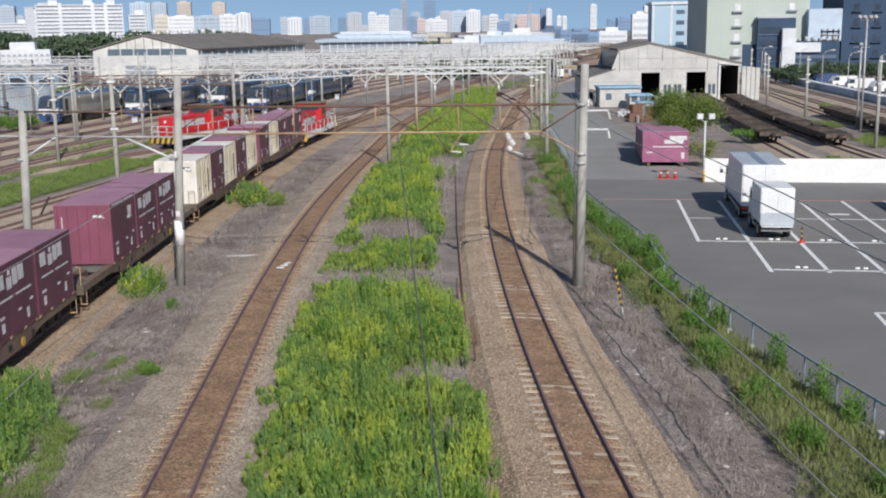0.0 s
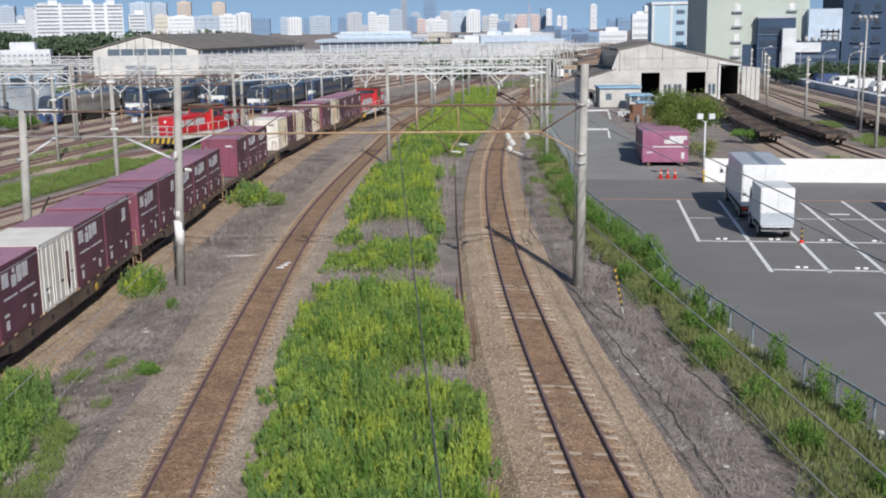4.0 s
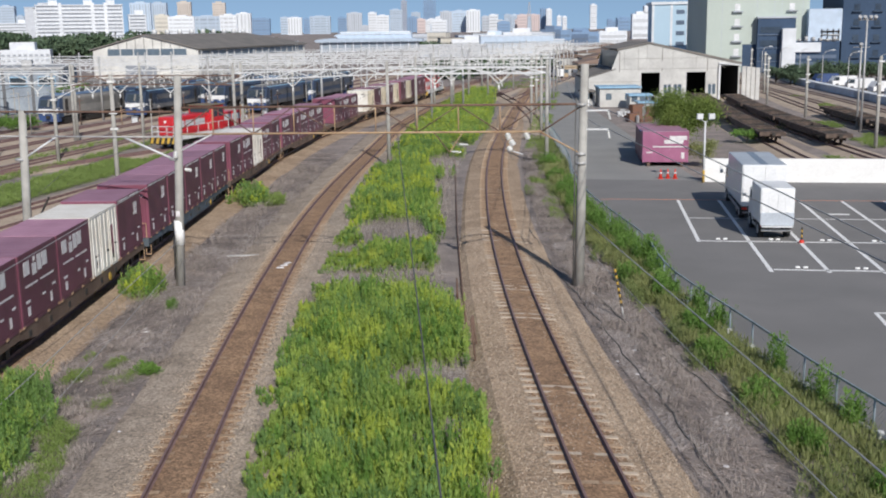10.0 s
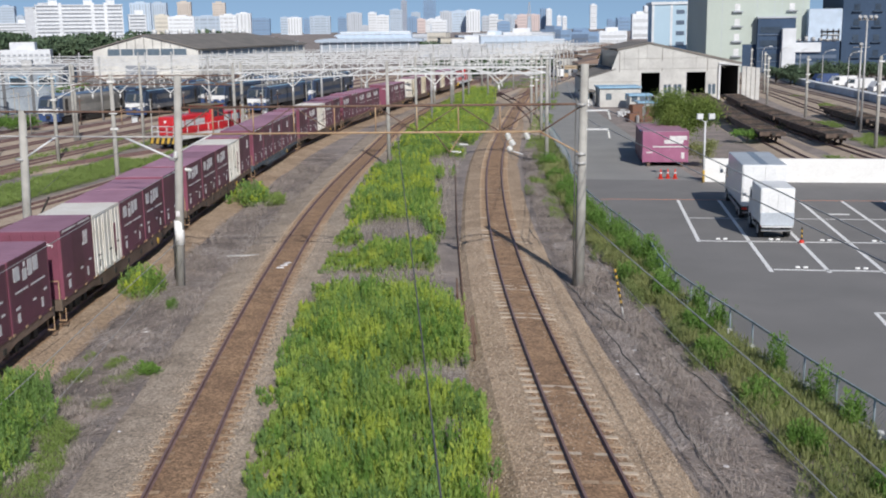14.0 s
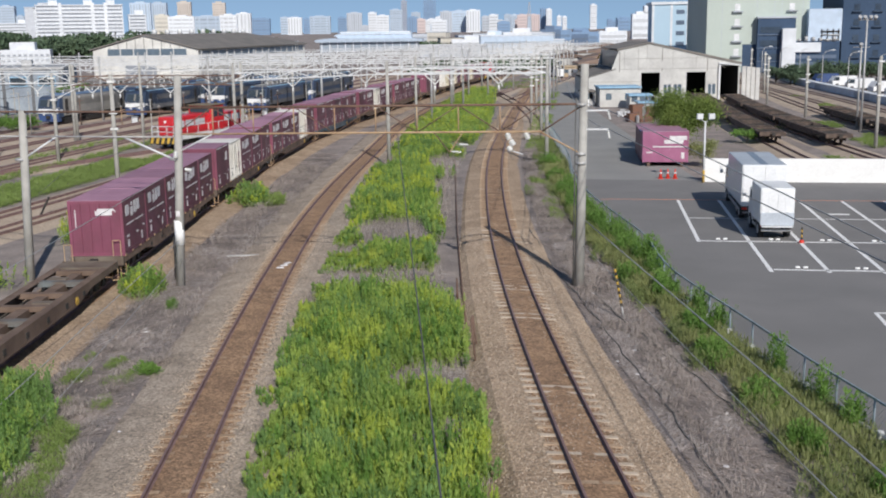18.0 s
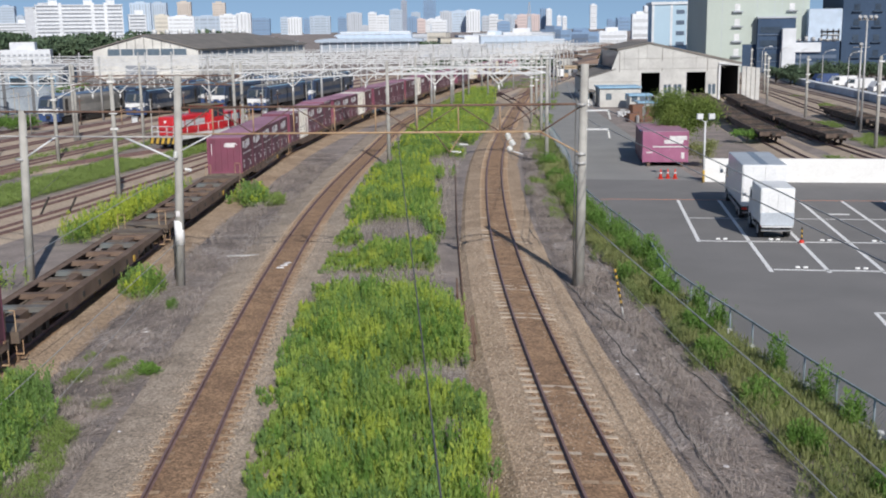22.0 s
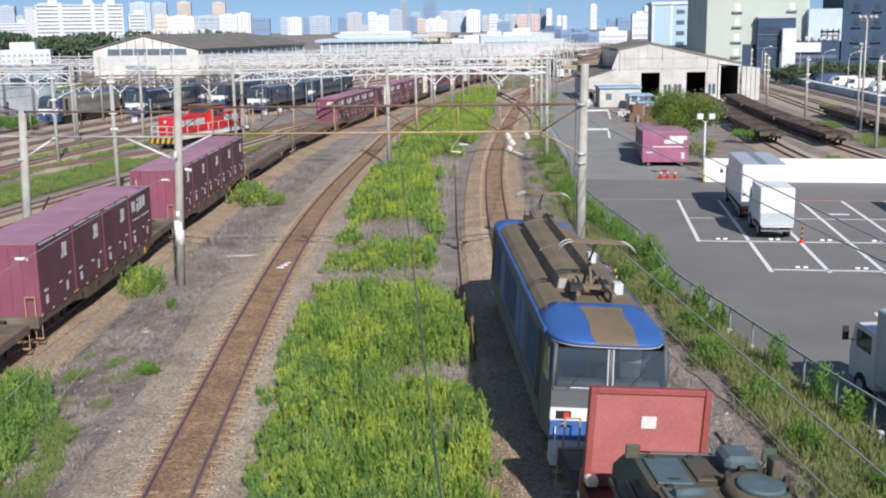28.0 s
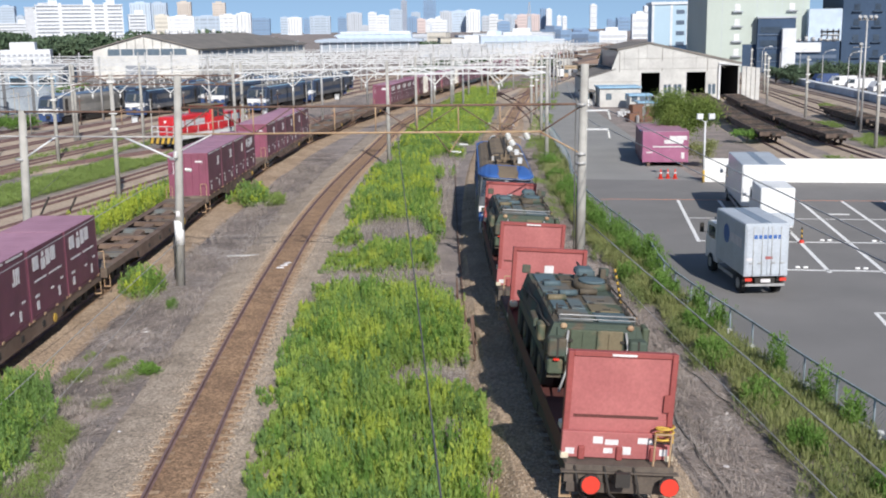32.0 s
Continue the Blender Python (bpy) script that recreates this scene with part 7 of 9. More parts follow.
for i in range(6):
    for x in (2.2, 6.4, 10.5):
        part("window", box(x, x + 1.2, -0.06, 0.05, 3.5 + i * 3.5, 4.9 + i * 3.5), "slatewin", nb)
        part("ledge", box(x - 0.4, x + 1.6, -0.5, 0.0, 3.0 + i * 3.5, 3.25 + i * 3.5), "slatewin", nb)
# long pale barrier, street lamps and parked vans beside the outer tracks
M["barrier"] = mat("blue_grey_barrier", (0.42, 0.49, 0.57), (0.32, 0.38, 0.45), 0.7, scale=0.5, vary=0.6)
bar = thing("noise_barrier", "long pale blue metal barrier beside the outer track", "barrier", kind="structure")
for s in np.arange(112, 240, 4.0):
    o, d, r = BAR.frames(s, s, 1)[0]
    m = pose(o.x, o.y, 0, 0, 0, math.degrees(math.atan2(-d.x, d.y)))
    part("panel", box(-0.05, 0.05, -1.96, 1.96, GROUND, 0.72), "barrier", bar, m=m)
    part("coping", box(-0.1, 1.1, -1.99, 1.99, 0.722, 0.82), "tower_white", bar, "pale coping", m=m)
for i in range(9):
    x, y = 63.5 + i * 0.25, 128 + i * 13
    t = thing("street_lamp", "curved grey street lamp behind the barrier", "street lamp", pose(x + 2.4, y, GROUND), "street lamps")
    part("pole", rod(bmesh.new(), (0, 0, 0), (0, 0, 5.6), 0.09, 0.06, n=8), "galv", t)
    part("curved_arm", rod(rod(bmesh.new(), (0, 0, 5.6), (0.5, 0, 6.3), 0.06, n=6), (0.5, 0, 6.3), (1.6, 0, 6.5), 0.05, n=6), "galv", t)
    part("lamp_head", box(1.3, 2.1, -0.15, 0.15, 6.42, 6.58, 0.03), "whitesteel", t)


def van(x, y, rz, k):
    v = thing("delivery_van", "white delivery van parked behind the barrier", "van", pose(x, y, GROUND, 0, 0, rz), "parked vans")
    part("body", prism([(-2.2, 0.35), (2.2, 0.35), (2.2, 1.1), (1.6, 1.9), (-2.2, 1.95)], -0.85, 0.85, axis="x"), k, v)
    part("window", prism([(1.0, 1.15), (2.15, 1.15), (1.65, 1.8), (1.0, 1.8)], -0.86, 0.86, axis="x"), "glass", v)
    for sy in (-1.4, 1.4):
        for sx in (-1, 1):
            part("wheel", rod(bmesh.new(), (sx * 0.6, sy, 0.33), (sx * 0.86, sy, 0.33), 0.33, n=12), "tire", v)


for i in range(3, 9):
    van(68.5 + random.uniform(-0.6, 0.6) + i * 0.4, 128 + i * 9.5, random.uniform(70, 110), random.choice(("whitetruck", "whitetruck", "alu", "navy")))


# ---- small buildings and plant behind the engine shed ----
M["tanwall"] = mat("tan_render", (0.5, 0.4, 0.28), (0.4, 0.31, 0.21), 0.85, scale=0.4, fine=3, bump=0.05)
M["brownsheet"] = mat("rust_brown_roof_sheet", (0.24, 0.17, 0.135), (0.15, 0.11, 0.09), 0.85, scale=0.4, fine=4, bump=0.1, vary=0.5)
def low_store(x, y, w, dp, h, rise, wall, roof, label):
    t = thing("store_shed", label, "shed", pose(x, y, GROUND), "store sheds behind the engine shed")
    part("wall", box(-w / 2, w / 2, 0, dp, 0, h), wall, t)
    part("roof", prism([(-w / 2 - 0.3, h), (w / 2 + 0.3, h), (w / 2 + 0.3, h + 0.15), (0, h + rise), (-w / 2 - 0.3, h + 0.15)], -0.3, dp + 0.3), roof, t)
    part("door", box(-0.9, 0.9, -0.06, -0.005, 0, min(2.2, h * 0.8)), "galv", t)
    for k in (-0.34, 0.34):
        part("window", box(k * w - 0.5, k * w + 0.5, -0.05, -0.004, h * 0.4, h * 0.75), "window", t)


low_store(29.9, 249, 3.8, 5, 2.2, 0.3, "tanwall", "tanwall", "small tan flat-roofed store")
for x, y, w, h in ((37.5, 262, 9, 2.4), (43, 285, 12, 3.0), (36, 300, 10, 2.8), (48, 320, 16, 3.6), (38, 345, 12, 3.2), (58, 380, 22, 4.2), (44, 410, 16, 3.8)):
    low_store(x, y, w, 12, h, 1.2, "shed", "brownsheet", "low store with a rust-brown sheet roof")
for x, y in ((26.1, 246), (30.4, 243), (40.6, 282)):
    van(x, y, 12, "whitetruck")
dg = thing("excavator", "small yellow-orange excavator standing on the spoil", "excavator", pose(40.2, 272, GROUND, 0, 0, 20))
for sx in (-1, 1):
    part("crawler_track", box(sx * 0.9 - 0.25, sx * 0.9 + 0.25, -1.6, 1.6, 0, 0.7, 0.1), "black", dg)
part("body", box(-1.1, 1.1, -1.3, 1.2, 0.9, 1.9, 0.08), "yellow", dg)
part("turntable", rod(bmesh.new(), (0, 0, 0.6), (0, 0, 0.95), 0.6, n=12), "black", dg)
part("cab", box(-1.05, -0.1, -0.2, 1.2, 1.9, 3.0, 0.08), "glass", dg, "dark glazed cab")
part("boom", tube([(0.3, 1.0, 1.6), (0.6, 2.6, 4.2), (1.0, 4.6, 3.4)], 0.2), "yellow", dg)
part("stick", tube([(1.0, 4.6, 3.5), (1.3, 5.2, 1.4)], 0.15), "yellow", dg)
part("bucket", box(0.95, 1.65, 4.8, 5.5, 0.7, 1.5, 0.1), "black", dg)

# ---- stock standing in the yard ----
M["deckdark"] = mat("dark_weathered_deck", (0.125, 0.09, 0.072), (0.06, 0.045, 0.038), 0.85, scale=1.6, fine=5, bump=0.2, mix=0.3, grain=1.2)
def yard_loco():
    """A far-off box-cab locomotive."""
    d = thing("electric_locomotive", "dark blue and white electric locomotive parked in the yard", "locomotive", group="locomotives parked in the yard")
    part("body", prism([(-1.42, 0.95), (1.42, 0.95), (1.42, 3.0), (1.25, 3.35), (-1.25, 3.35), (-1.42, 3.0)], -7.7, 7.7), "yardblue", d)
    part("roof", prism([(-1.2, 3.35), (1.2, 3.35), (0.9, 3.6), (-0.9, 3.6)], -6.5, 6.5), "yardgrey", d, "dusty grey roof")
    for sx in (-1, 1):
        part("grey_band", box(*sorted((sx * 1.42, sx * 1.44)), -5.2, 5.2, 2.1, 2.75), "yardgrey", d, "grey louvre band")
        part("lower_band", box(*sorted((sx * 1.42, sx * 1.445)), -7.6, 7.6, 0.96, 1.5), "yardgrey", d, "dusty grey lower body band")
        part("roof_edge", box(*sorted((sx * 1.1, sx * 1.3)), -7.6, 7.6, 3.3, 3.42), "bluetrim", d, "faded blue roof edge")
    for sy in (-1, 1):
        prof = [(sy * 7.7, 0.8), (sy * 8.8, 0.8), (sy * 8.8, 2.05), (sy * 8.4, 3.1), (sy * 7.7, 3.32)]
        part("cab", prism(prof, -1.4, 1.4, axis="x"), "yardblue", d)
        part("white_band", box(-1.36, 1.36, *sorted((sy * 8.7, sy * 8.83)), 1.3, 1.85), "whitetruck", d, "white band on the cab front")
        part("window_pillar", prism([(sy * 8.8, 2.1), (sy * 8.86, 2.1), (sy * 8.5, 3.0), (sy * 8.44, 3.0)], -0.12, 0.12, axis="x"), "yardpale", d)
        part("coupler", box(-0.2, 0.2, *sorted((sy * 8.8, sy * 9.2)), 0.7, 1.05), "black", d)
        part("bus_bar", tube([(0.7, sy * 0.6, 4.0), (0.7, sy * 4.4, 4.0), (0.2, sy * 6.4, 3.9)], 0.04), "galv", d)
        for q in (0.9, 2.4, 4.2, 6.2):
            part("roof_insulator", rod(bmesh.new(), (0.65, sy * q, 3.5), (0.65, sy * q, 3.98), 0.1, 0.07, n=6), "insul", d)
        part("windscreen", prism([(sy * 8.81, 2.15), (sy * 8.83, 2.15), (sy * 8.47, 2.95), (sy * 8.45, 2.95)], -1.15, 1.15, axis="x"), "glass", d)
        part("skirt", box(-1.3, 1.3, *sorted((sy * 8.2, sy * 8.85)), 0.3, 1.2), "navy", d)
        for x in (-0.6, 0.6):
            part("headlamp", rod(bmesh.new(), (x, sy * 8.8, 1.2), (x, sy * 8.88, 1.2), 0.16, n=8), "insul", d)
        part("pantograph", tube([(0, sy * 5.5, 3.6), (0, sy * 4.6, 4.1), (0, sy * 5.5, 4.4)], 0.06), "galv", d)
        part("pantograph_head", tube([(-0.9, sy * 5.5, 4.2), (-0.6, sy * 5.5, 4.42), (0.6, sy * 5.5, 4.42), (0.9, sy * 5.5, 4.2)], 0.05), "galv", d)
        part("roof_box", box(-0.6, 0.6, *sorted((sy * 1.2, sy * 3.6)), 3.6, 3.95, 0.04), "yardpale", d)
        part("side_door", box(1.42, 1.45, *sorted((sy * 6.6, sy * 7.3)), 1.1, 3.0), "black", d)
        part("cab_stripe", box(-1.41, 1.41, *sorted((sy * 7.9, sy * 8.6)), 1.45, 1.75), "whitetruck", d, "white stripe round the cab")
    for y in (-5.2, 0, 5.2):
        part("bogie", box(-1.1, 1.1, y - 1.9, y + 1.9, 0.05, 0.85), "black", d)
    return d


M["yardblue"] = mat("weathered_dark_blue_paint", (0.03, 0.055, 0.11), (0.05, 0.062, 0.085), 0.5, scale=0.3, fine=6, bump=0, vary=0.6)
M["yardgrey"] = mat("dusty_grey_louvre", (0.15, 0.15, 0.155), (0.085, 0.09, 0.1), 0.6, scale=0.5, fine=8, bump=0, vary=0.5)
M["fadedblue"] = mat("faded_blue_roof_paint", (0.12, 0.19, 0.3), (0.08, 0.125, 0.2), 0.6, scale=0.5, fine=6, bump=0, vary=0.4)
M["yardpale"] = mat("faded_grey_blue_paint", (0.27, 0.255, 0.23), (0.15, 0.15, 0.15), 0.6, scale=0.4, fine=6, bump=0, vary=0.4)
parked = yard_loco()
slots = [(-13.5, 157), (-13.5, 177), (-18, 176), (-18, 196), (-22.5, 166), (-22.5, 186), (-27, 151), (-27, 170), (-27, 190), (-33, 141.5), (-33, 161), (-33, 181), (-38, 159)]
parked.matrix_basis = YARD.shifted(-33).stand(200, 5.2)
tagged(parked, group="locomotives parked in the yard")
for i, (off, s) in enumerate(slots):
    loco = copy_thing(parked, YARD.shifted(off).stand(s, 5.2))
    for c in loco.children:
        if i in (9, 2, 5) and c.name.startswith(("body", "lower_band", "grey_band")):
            c.data = c.data.copy()
            c.data.materials[0] = M["yardpale"]
        if i in (9, 2, 5) and c.name.startswith("roof") and not c.name.startswith(("roof_box", "roof_ins")):
            c.data = c.data.copy()
            c.data.materials[0] = M["fadedblue"]
        if i in (8, 11) and c.name.startswith("body"):
            c.data = c.data.copy()
            c.data.materials[0] = M["navy"]
second = shunter()
second.matrix_basis = RED.stand(110, 5)
tagged(second, "red diesel shunting locomotive standing on a yard track")
DARK_KIT = wagon_parts(WAGON, "deckdark", beams=13, extra="deckdark")
for k, (path, s) in enumerate(((SIDING_A, 110.5), (SIDING_A, 131), (SIDING_A, 151.5), (SIDING_B, 107.8), (SIDING_B, 128.2), (SIDING_B, 148.6), (SIDING_C, 122.5), (SIDING_C, 102))):
    w = build_wagon(DARK_KIT, "empty dark flat wagon standing on a siding", "wagons on the sidings")
    for j in range(9):
        part("lashing_gear", box(-1.05, 1.05, -8.2 + j * 2.05 - 0.12, -8.2 + j * 2.05 + 0.12, 0.98, 1.1, 0.02), "deckdark" if j % 3 else "black", w)
    w.matrix_basis = path.stand(s)
    for c in list(w.children):
        if c.name.startswith(("handrail", "step", "handbrake")):
            bpy.data.objects.remove(c)


# ---- posts and cabinets between the yard tracks ----
def yard_post(h, k):
    t = thing("yard_post", "thin weathered steel post between the yard tracks", "post", group="posts in the yard")
    part("pole", rod(bmesh.new(), (0, 0, -0.1), (0, 0, h), 0.07, 0.05, n=6), k, t)
    part("cross_arm", rod(bmesh.new(), (-0.5, 0, h - 0.5), (0.5, 0, h - 0.3), 0.035, n=5), k, t)
    part("cap", box(-0.1, 0.1, -0.08, 0.08, h, h + 0.18, 0.02), "galv", t, "small box on the post")
    return t


def cabinet():
    t = thing("relay_cabinet", "pale grey relay cabinet beside a yard track", "cabinet", group="cabinets in the yard")
    part("body", box(-0.4, 0.4, -0.3, 0.3, 0, 0.85, 0.03), "yardgrey", t)
    part("roof", box(-0.45, 0.45, -0.35, 0.35, 0.85, 0.91, 0.02), "galv", t)
    part("door", box(-0.33, 0.33, -0.32, -0.3, 0.1, 0.78), "lgrey", t)
    return t


ry = random.Random(44)
POSTS = [yard_post(3.4, "ruststeel"), yard_post(4.6, "concrete"), yard_post(2.2, "tansteel")]
for i in range(46):
    off, s = ry.choice((-8.8, -11.6, -15.8, -20.2, -24.8, -30.0, -35.5)), ry.uniform(88, 190)
    o, d, r = YARD.shifted(off).frames(s, s, 1)[0]
    m = pose(o.x, o.y, GROUND, 0, 0, ry.uniform(-20, 20))
    if i < 3:
        POSTS[i].matrix_basis = m
    else:
        copy_thing(ry.choice(POSTS), m)
box_kit = cabinet()
box_kit.matrix_basis = pose(-38.2, 136, GROUND, 0, 0, 8)
for i in range(12):
    off, s = ry.choice((-11.6, -15.8, -20.2, -24.8)), ry.uniform(140, 200)
    o, d, r = YARD.shifted(off).frames(s, s, 1)[0]
    copy_thing(box_kit, pose(o.x, o.y, GROUND, 0, 0, ry.uniform(-15, 15)))


# ---- pale depot building at the yard's edge ----
M["depot"] = mat("pale_blue_grey_cladding", (0.31, 0.355, 0.4), (0.22, 0.255, 0.3), 0.7, scale=0.3, fine=3, bump=0.05, mix=0.3)
depot = thing("depot_building", "pale blue-grey clad depot building behind a green hedge", "building", pose(-66.5, 163, GROUND, 0, 0, 12))
part("wall", box(-13, 11, -9, 9, 0, 6.2), "depot", depot)
part("roof", box(-13.3, 11.3, -9.3, 9.3, 6.2, 6.6, 0.05), "galv", depot, "pale grey flat roof")
for k in range(7):
    part("column", box(-12.6 + k * 3.85, -12.2 + k * 3.85, -9.25, -9, 0, 6.2), "yardgrey", depot, "dark grey column")
for k in range(6):
    w = part("window", box(-11.6 + k * 3.85, -9.2 + k * 3.85, -9.1, -9.0, 3.9, 5.3), "bluetrim", depot, "pale blue window")
    part("pane", box(-11.45 + k * 3.85, -9.35 + k * 3.85, -9.13, -9.1, 4.05, 5.15), "glass", w)
for k in range(4):
    part("roof_vent", box(-10 + k * 5, -8.6 + k * 5, -5, -3, 6.6, 7.5, 0.05), "galv", depot)

# ---- plants ----
def leaf_mesh(name, roots, heights, spread, leaves, size, material, tip=None, droop=0.25, seed=1, low=0.12, wide=(0.13, 0.22), rise=0.0, second=None, bunch=1):
    """Many upright plants in one mesh: each a thin stem and narrow leaves that turn up towards the top."""
    rng = np.random.default_rng(seed)
    n = len(roots)
    k = leaves
    base = np.repeat(roots, k, axis=0)
    h = np.repeat(heights, k)
    u = np.tile(((np.arange(k) + 0.5) / k) ** 0.8, n) + rng.normal(0, 0.03, n * k)
    az = rng.uniform(0, 2 * np.pi, n * k)
    lean = np.repeat(rng.normal(0, 0.12, (n, 2)), k, axis=0)
    rad = spread * (0.3 + 0.7 * np.clip(1.15 - u, 0, 1)) * rng.uniform(0.1, 0.55, n * k) * np.repeat(heights, k) / heights.mean()
    z = h * (low + (1 - low) * u)
    c = base + np.stack([lean[:, 0] * z + rad * np.cos(az), lean[:, 1] * z + rad * np.sin(az), z], 1)
    ln = size * rng.uniform(0.7, 1.35, n * k)
    el = np.clip(0.35 + rise + (0.9 - abs(rise) * (0.6 if rise > 0 else 2.3)) * u + rng.normal(0, 0.25, n * k), -0.3, 1.5)
    d = np.stack([np.cos(el) * np.cos(az), np.cos(el) * np.sin(az), np.sin(el)], 1)
    side = np.stack([-np.sin(az), np.cos(az), np.zeros(n * k)], 1)
    tw = rng.uniform(-0.8, 0.8, n * k)[:, None]
    nrm = np.cross(d, side)
    side = side * np.cos(tw) + nrm * np.sin(tw)
    w = (ln * rng.uniform(*wide, n * k))[:, None]
    ln = ln[:, None]
    v = np.stack([c, c + d * ln * 0.45 + side * w, c + d * ln - np.array([0, 0, 1]) * ln * droop, c + d * ln * 0.45 - side * w], 1).reshape(-1, 3)
    f = np.arange(len(v)).reshape(-1, 4)
    sw = 0.011
    b, t = roots, roots + np.stack([lean[::k, 0] * heights, lean[::k, 1] * heights, heights * 0.9], 1)
    sv = np.stack([b - [sw, 0, 0.05], b + [sw, 0, -0.05], t], 1).reshape(-1, 3)
    sf = np.arange(len(sv)).reshape(-1, 3) + len(v)
    me = bpy.data.meshes.new(name)
    me.from_pydata(np.concatenate([v, sv]).tolist(), [], f.tolist() + sf.tolist())
    me.materials.append(M[material])
    if tip:
        me.materials.append(M[tip])
        me.materials.append(M[second or material])
        me.materials.append(M["green2"])
        heads = roots[::bunch]
        share = lambda spread: np.repeat(rng.normal(0, spread, len(heads)), bunch)[:n]
        wave = lambda f, z: np.repeat([noise.noise(Vector((r[0] * f, r[1] * f * 0.85, z))) for r in heads], bunch)[:n]
        golden = np.repeat(wave(0.5, 3.0) + share(0.28) > 0.3, k) & (u > 0.5)
        tone = wave(0.6, 8.0) + share(0.3)
        base_tone = np.repeat(np.where(tone > 0.2, 2, np.where(tone < -0.38, 3, 0)), k)
        idx = np.concatenate([np.where(golden, 1, base_tone), np.zeros(len(sf))]).astype(np.int32)
        me.polygons.foreach_set("material_index", idx)
    return me


def scatter(n, x_of, y0, y1, keep=None, seed=1):
    """Points spread at random: x_of(y) gives the two sides of the strip."""
    rng = np.random.default_rng(seed)
    out = []
    while len(out) < n:
        y = rng.uniform(y0, y1)
        a, b = x_of(y)
        x = rng.uniform(a, b)
        if keep is None or keep(x, y):
            out.append((x, y, GROUND - 0.02))
    return np.array(out)


def band(ys, ls, rs):
    return lambda y: (float(np.interp(y, ys, ls)), float(np.interp(y, ys, rs)))


def stuff(name, me, label):
    return tagged(new(name, me), label, "weeds" if "straw" not in name else "dry grass", kind="stuff")


MEDIAN = band([20, 24.6, 27.5, 32, 36, 42, 48, 54, 62, 73, 84, 100, 122, 150, 184, 200], [-4.3, -4.7, -5.2, -5.7, -5.6, -5.7, -5.6, -5.7, -5.7, -5.9, -5.6, -4.7, -3.8, -1.4, 2.4, 5],
              [1.3, 1.2, 1.1, 1.0, 0.7, 0.4, 0.0, -0.3, 0.3, 0.6, 1.0, 2.4, 5.4, 7.4, 9.3, 10])
BARE = ((-2.7, 59.0, 2.1, 4.0), (-1.6, 46.9, 3.2, 2.9), (-4.6, 47.4, 1.3, 2.2), (0.6, 47.0, 1.3, 6.0), (-0.3, 33.4, 1.5, 1.5), (1.3, 34.0, 0.6, 2.0), (0.3, 28.2, 0.6, 1.1), (0.6, 76, 1.3, 5.5), (0.2, 89.0, 1.4, 6.5), (0.4, 66.0, 0.9, 6.0),
        (-5.7, 29.6, 0.8, 1.2), (-5.9, 33.6, 0.6, 0.9), (-5.9, 38.6, 0.6, 1.2), (1.6, 102, 1.4, 6.0), (-4.6, 92.0, 1.0, 4.0), (-4.5, 54.0, 0.9, 1.6))


def bare(x, y, k):
    return any(((x - cx) / rx) ** 2 + ((y - cy) / ry) ** 2 < 1 + 0.5 * k for cx, cy, rx, ry in BARE)


def median_keep(x, y):
    a, b = MEDIAN(y)
    k = noise.noise(Vector((x * 0.6, y * 0.4, 0.0))) + 0.5 * noise.noise(Vector((x * 1.6, y * 1.1, 5.0)))
    if bare(x, y, k):
        return False
    return min(x - a, b - x) + 0.8 * k > 0.0 and k > -0.62


rng = np.random.default_rng(5)
FINE = dict(wide=(0.1, 0.16), rise=0.55, second="green3", droop=0.06)


def weed_heights(pts, mean, wave, jitter):
    """Tall in the middle of the strip, low along its left edge, with a slow swell."""
    out = []
    for x, y, z in pts:
        a, b = MEDIAN(y)
        edge = min(1.0, max(0.4, (x - a) / 1.7))
        swell = float(np.interp(y, [22, 30, 31.5, 34, 35.5, 40, 44, 49.5, 56, 58, 64, 72], [0.95, 0.85, 0.55, 0.6, 1.0, 1.15, 1.0, 0.5, 0.5, 0.65, 0.9, 1.0]))
        out.append((mean * swell + wave * noise.noise(Vector((x * 0.8, y * 0.6, 9)))) * edge)
    return np.clip(np.array(out) + rng.normal(0, jitter, len(pts)), 0.2, 1.45)


def bunches(n, stems, radius, y0, y1, mean, wave, jitter, seed):
    """Weeds that grow in bunches: stems of nearly one height round each centre."""
    r = np.random.default_rng(seed)
    c = scatter(n, MEDIAN, y0, y1, median_keep, seed)
    h = weed_heights(c, mean, wave, jitter)
    p = np.repeat(c, stems, axis=0) + np.concatenate([r.normal(0, radius, (n * stems, 2)), np.zeros((n * stems, 1))], 1)
    return p, np.clip(np.repeat(h, stems) * r.uniform(0.75, 1.08, n * stems), 0.16, 1.5)


pts, hts = bunches(1750, 6, 0.1, 21.5, 53, 0.9, 0.45, 0.2, 1)
stuff("goldenrod_patch", leaf_mesh("goldenrod_patch", pts, hts, 0.1, 24, 0.14, "green", "lime", seed=2, low=0.28, bunch=6, **FINE), "dense bright green goldenrod weeds between the tracks")
pts, hts = bunches(2000, 3, 0.1, 53, 112, 0.85, 0.4, 0.16, 3)
stuff("goldenrod_patch", leaf_mesh("goldenrod_patch", pts, hts, 0.14, 20, 0.18, "green", "gold", seed=4, low=0.25, bunch=3, **FINE), "bright green goldenrod weeds between the tracks")
pts, hts = bunches(520, 1, 0.05, 21.5, 70, 1.12, 0.4, 0.22, 7)
stuff("goldenrod_patch", leaf_mesh("goldenrod_patch", pts, hts, 0.1, 30, 0.13, "green", "lime", seed=8, low=0.3, bunch=1, **FINE), "taller goldenrod stems standing out of the weeds")
pts = scatter(5200, MEDIAN, 112, 198, median_keep, 5)
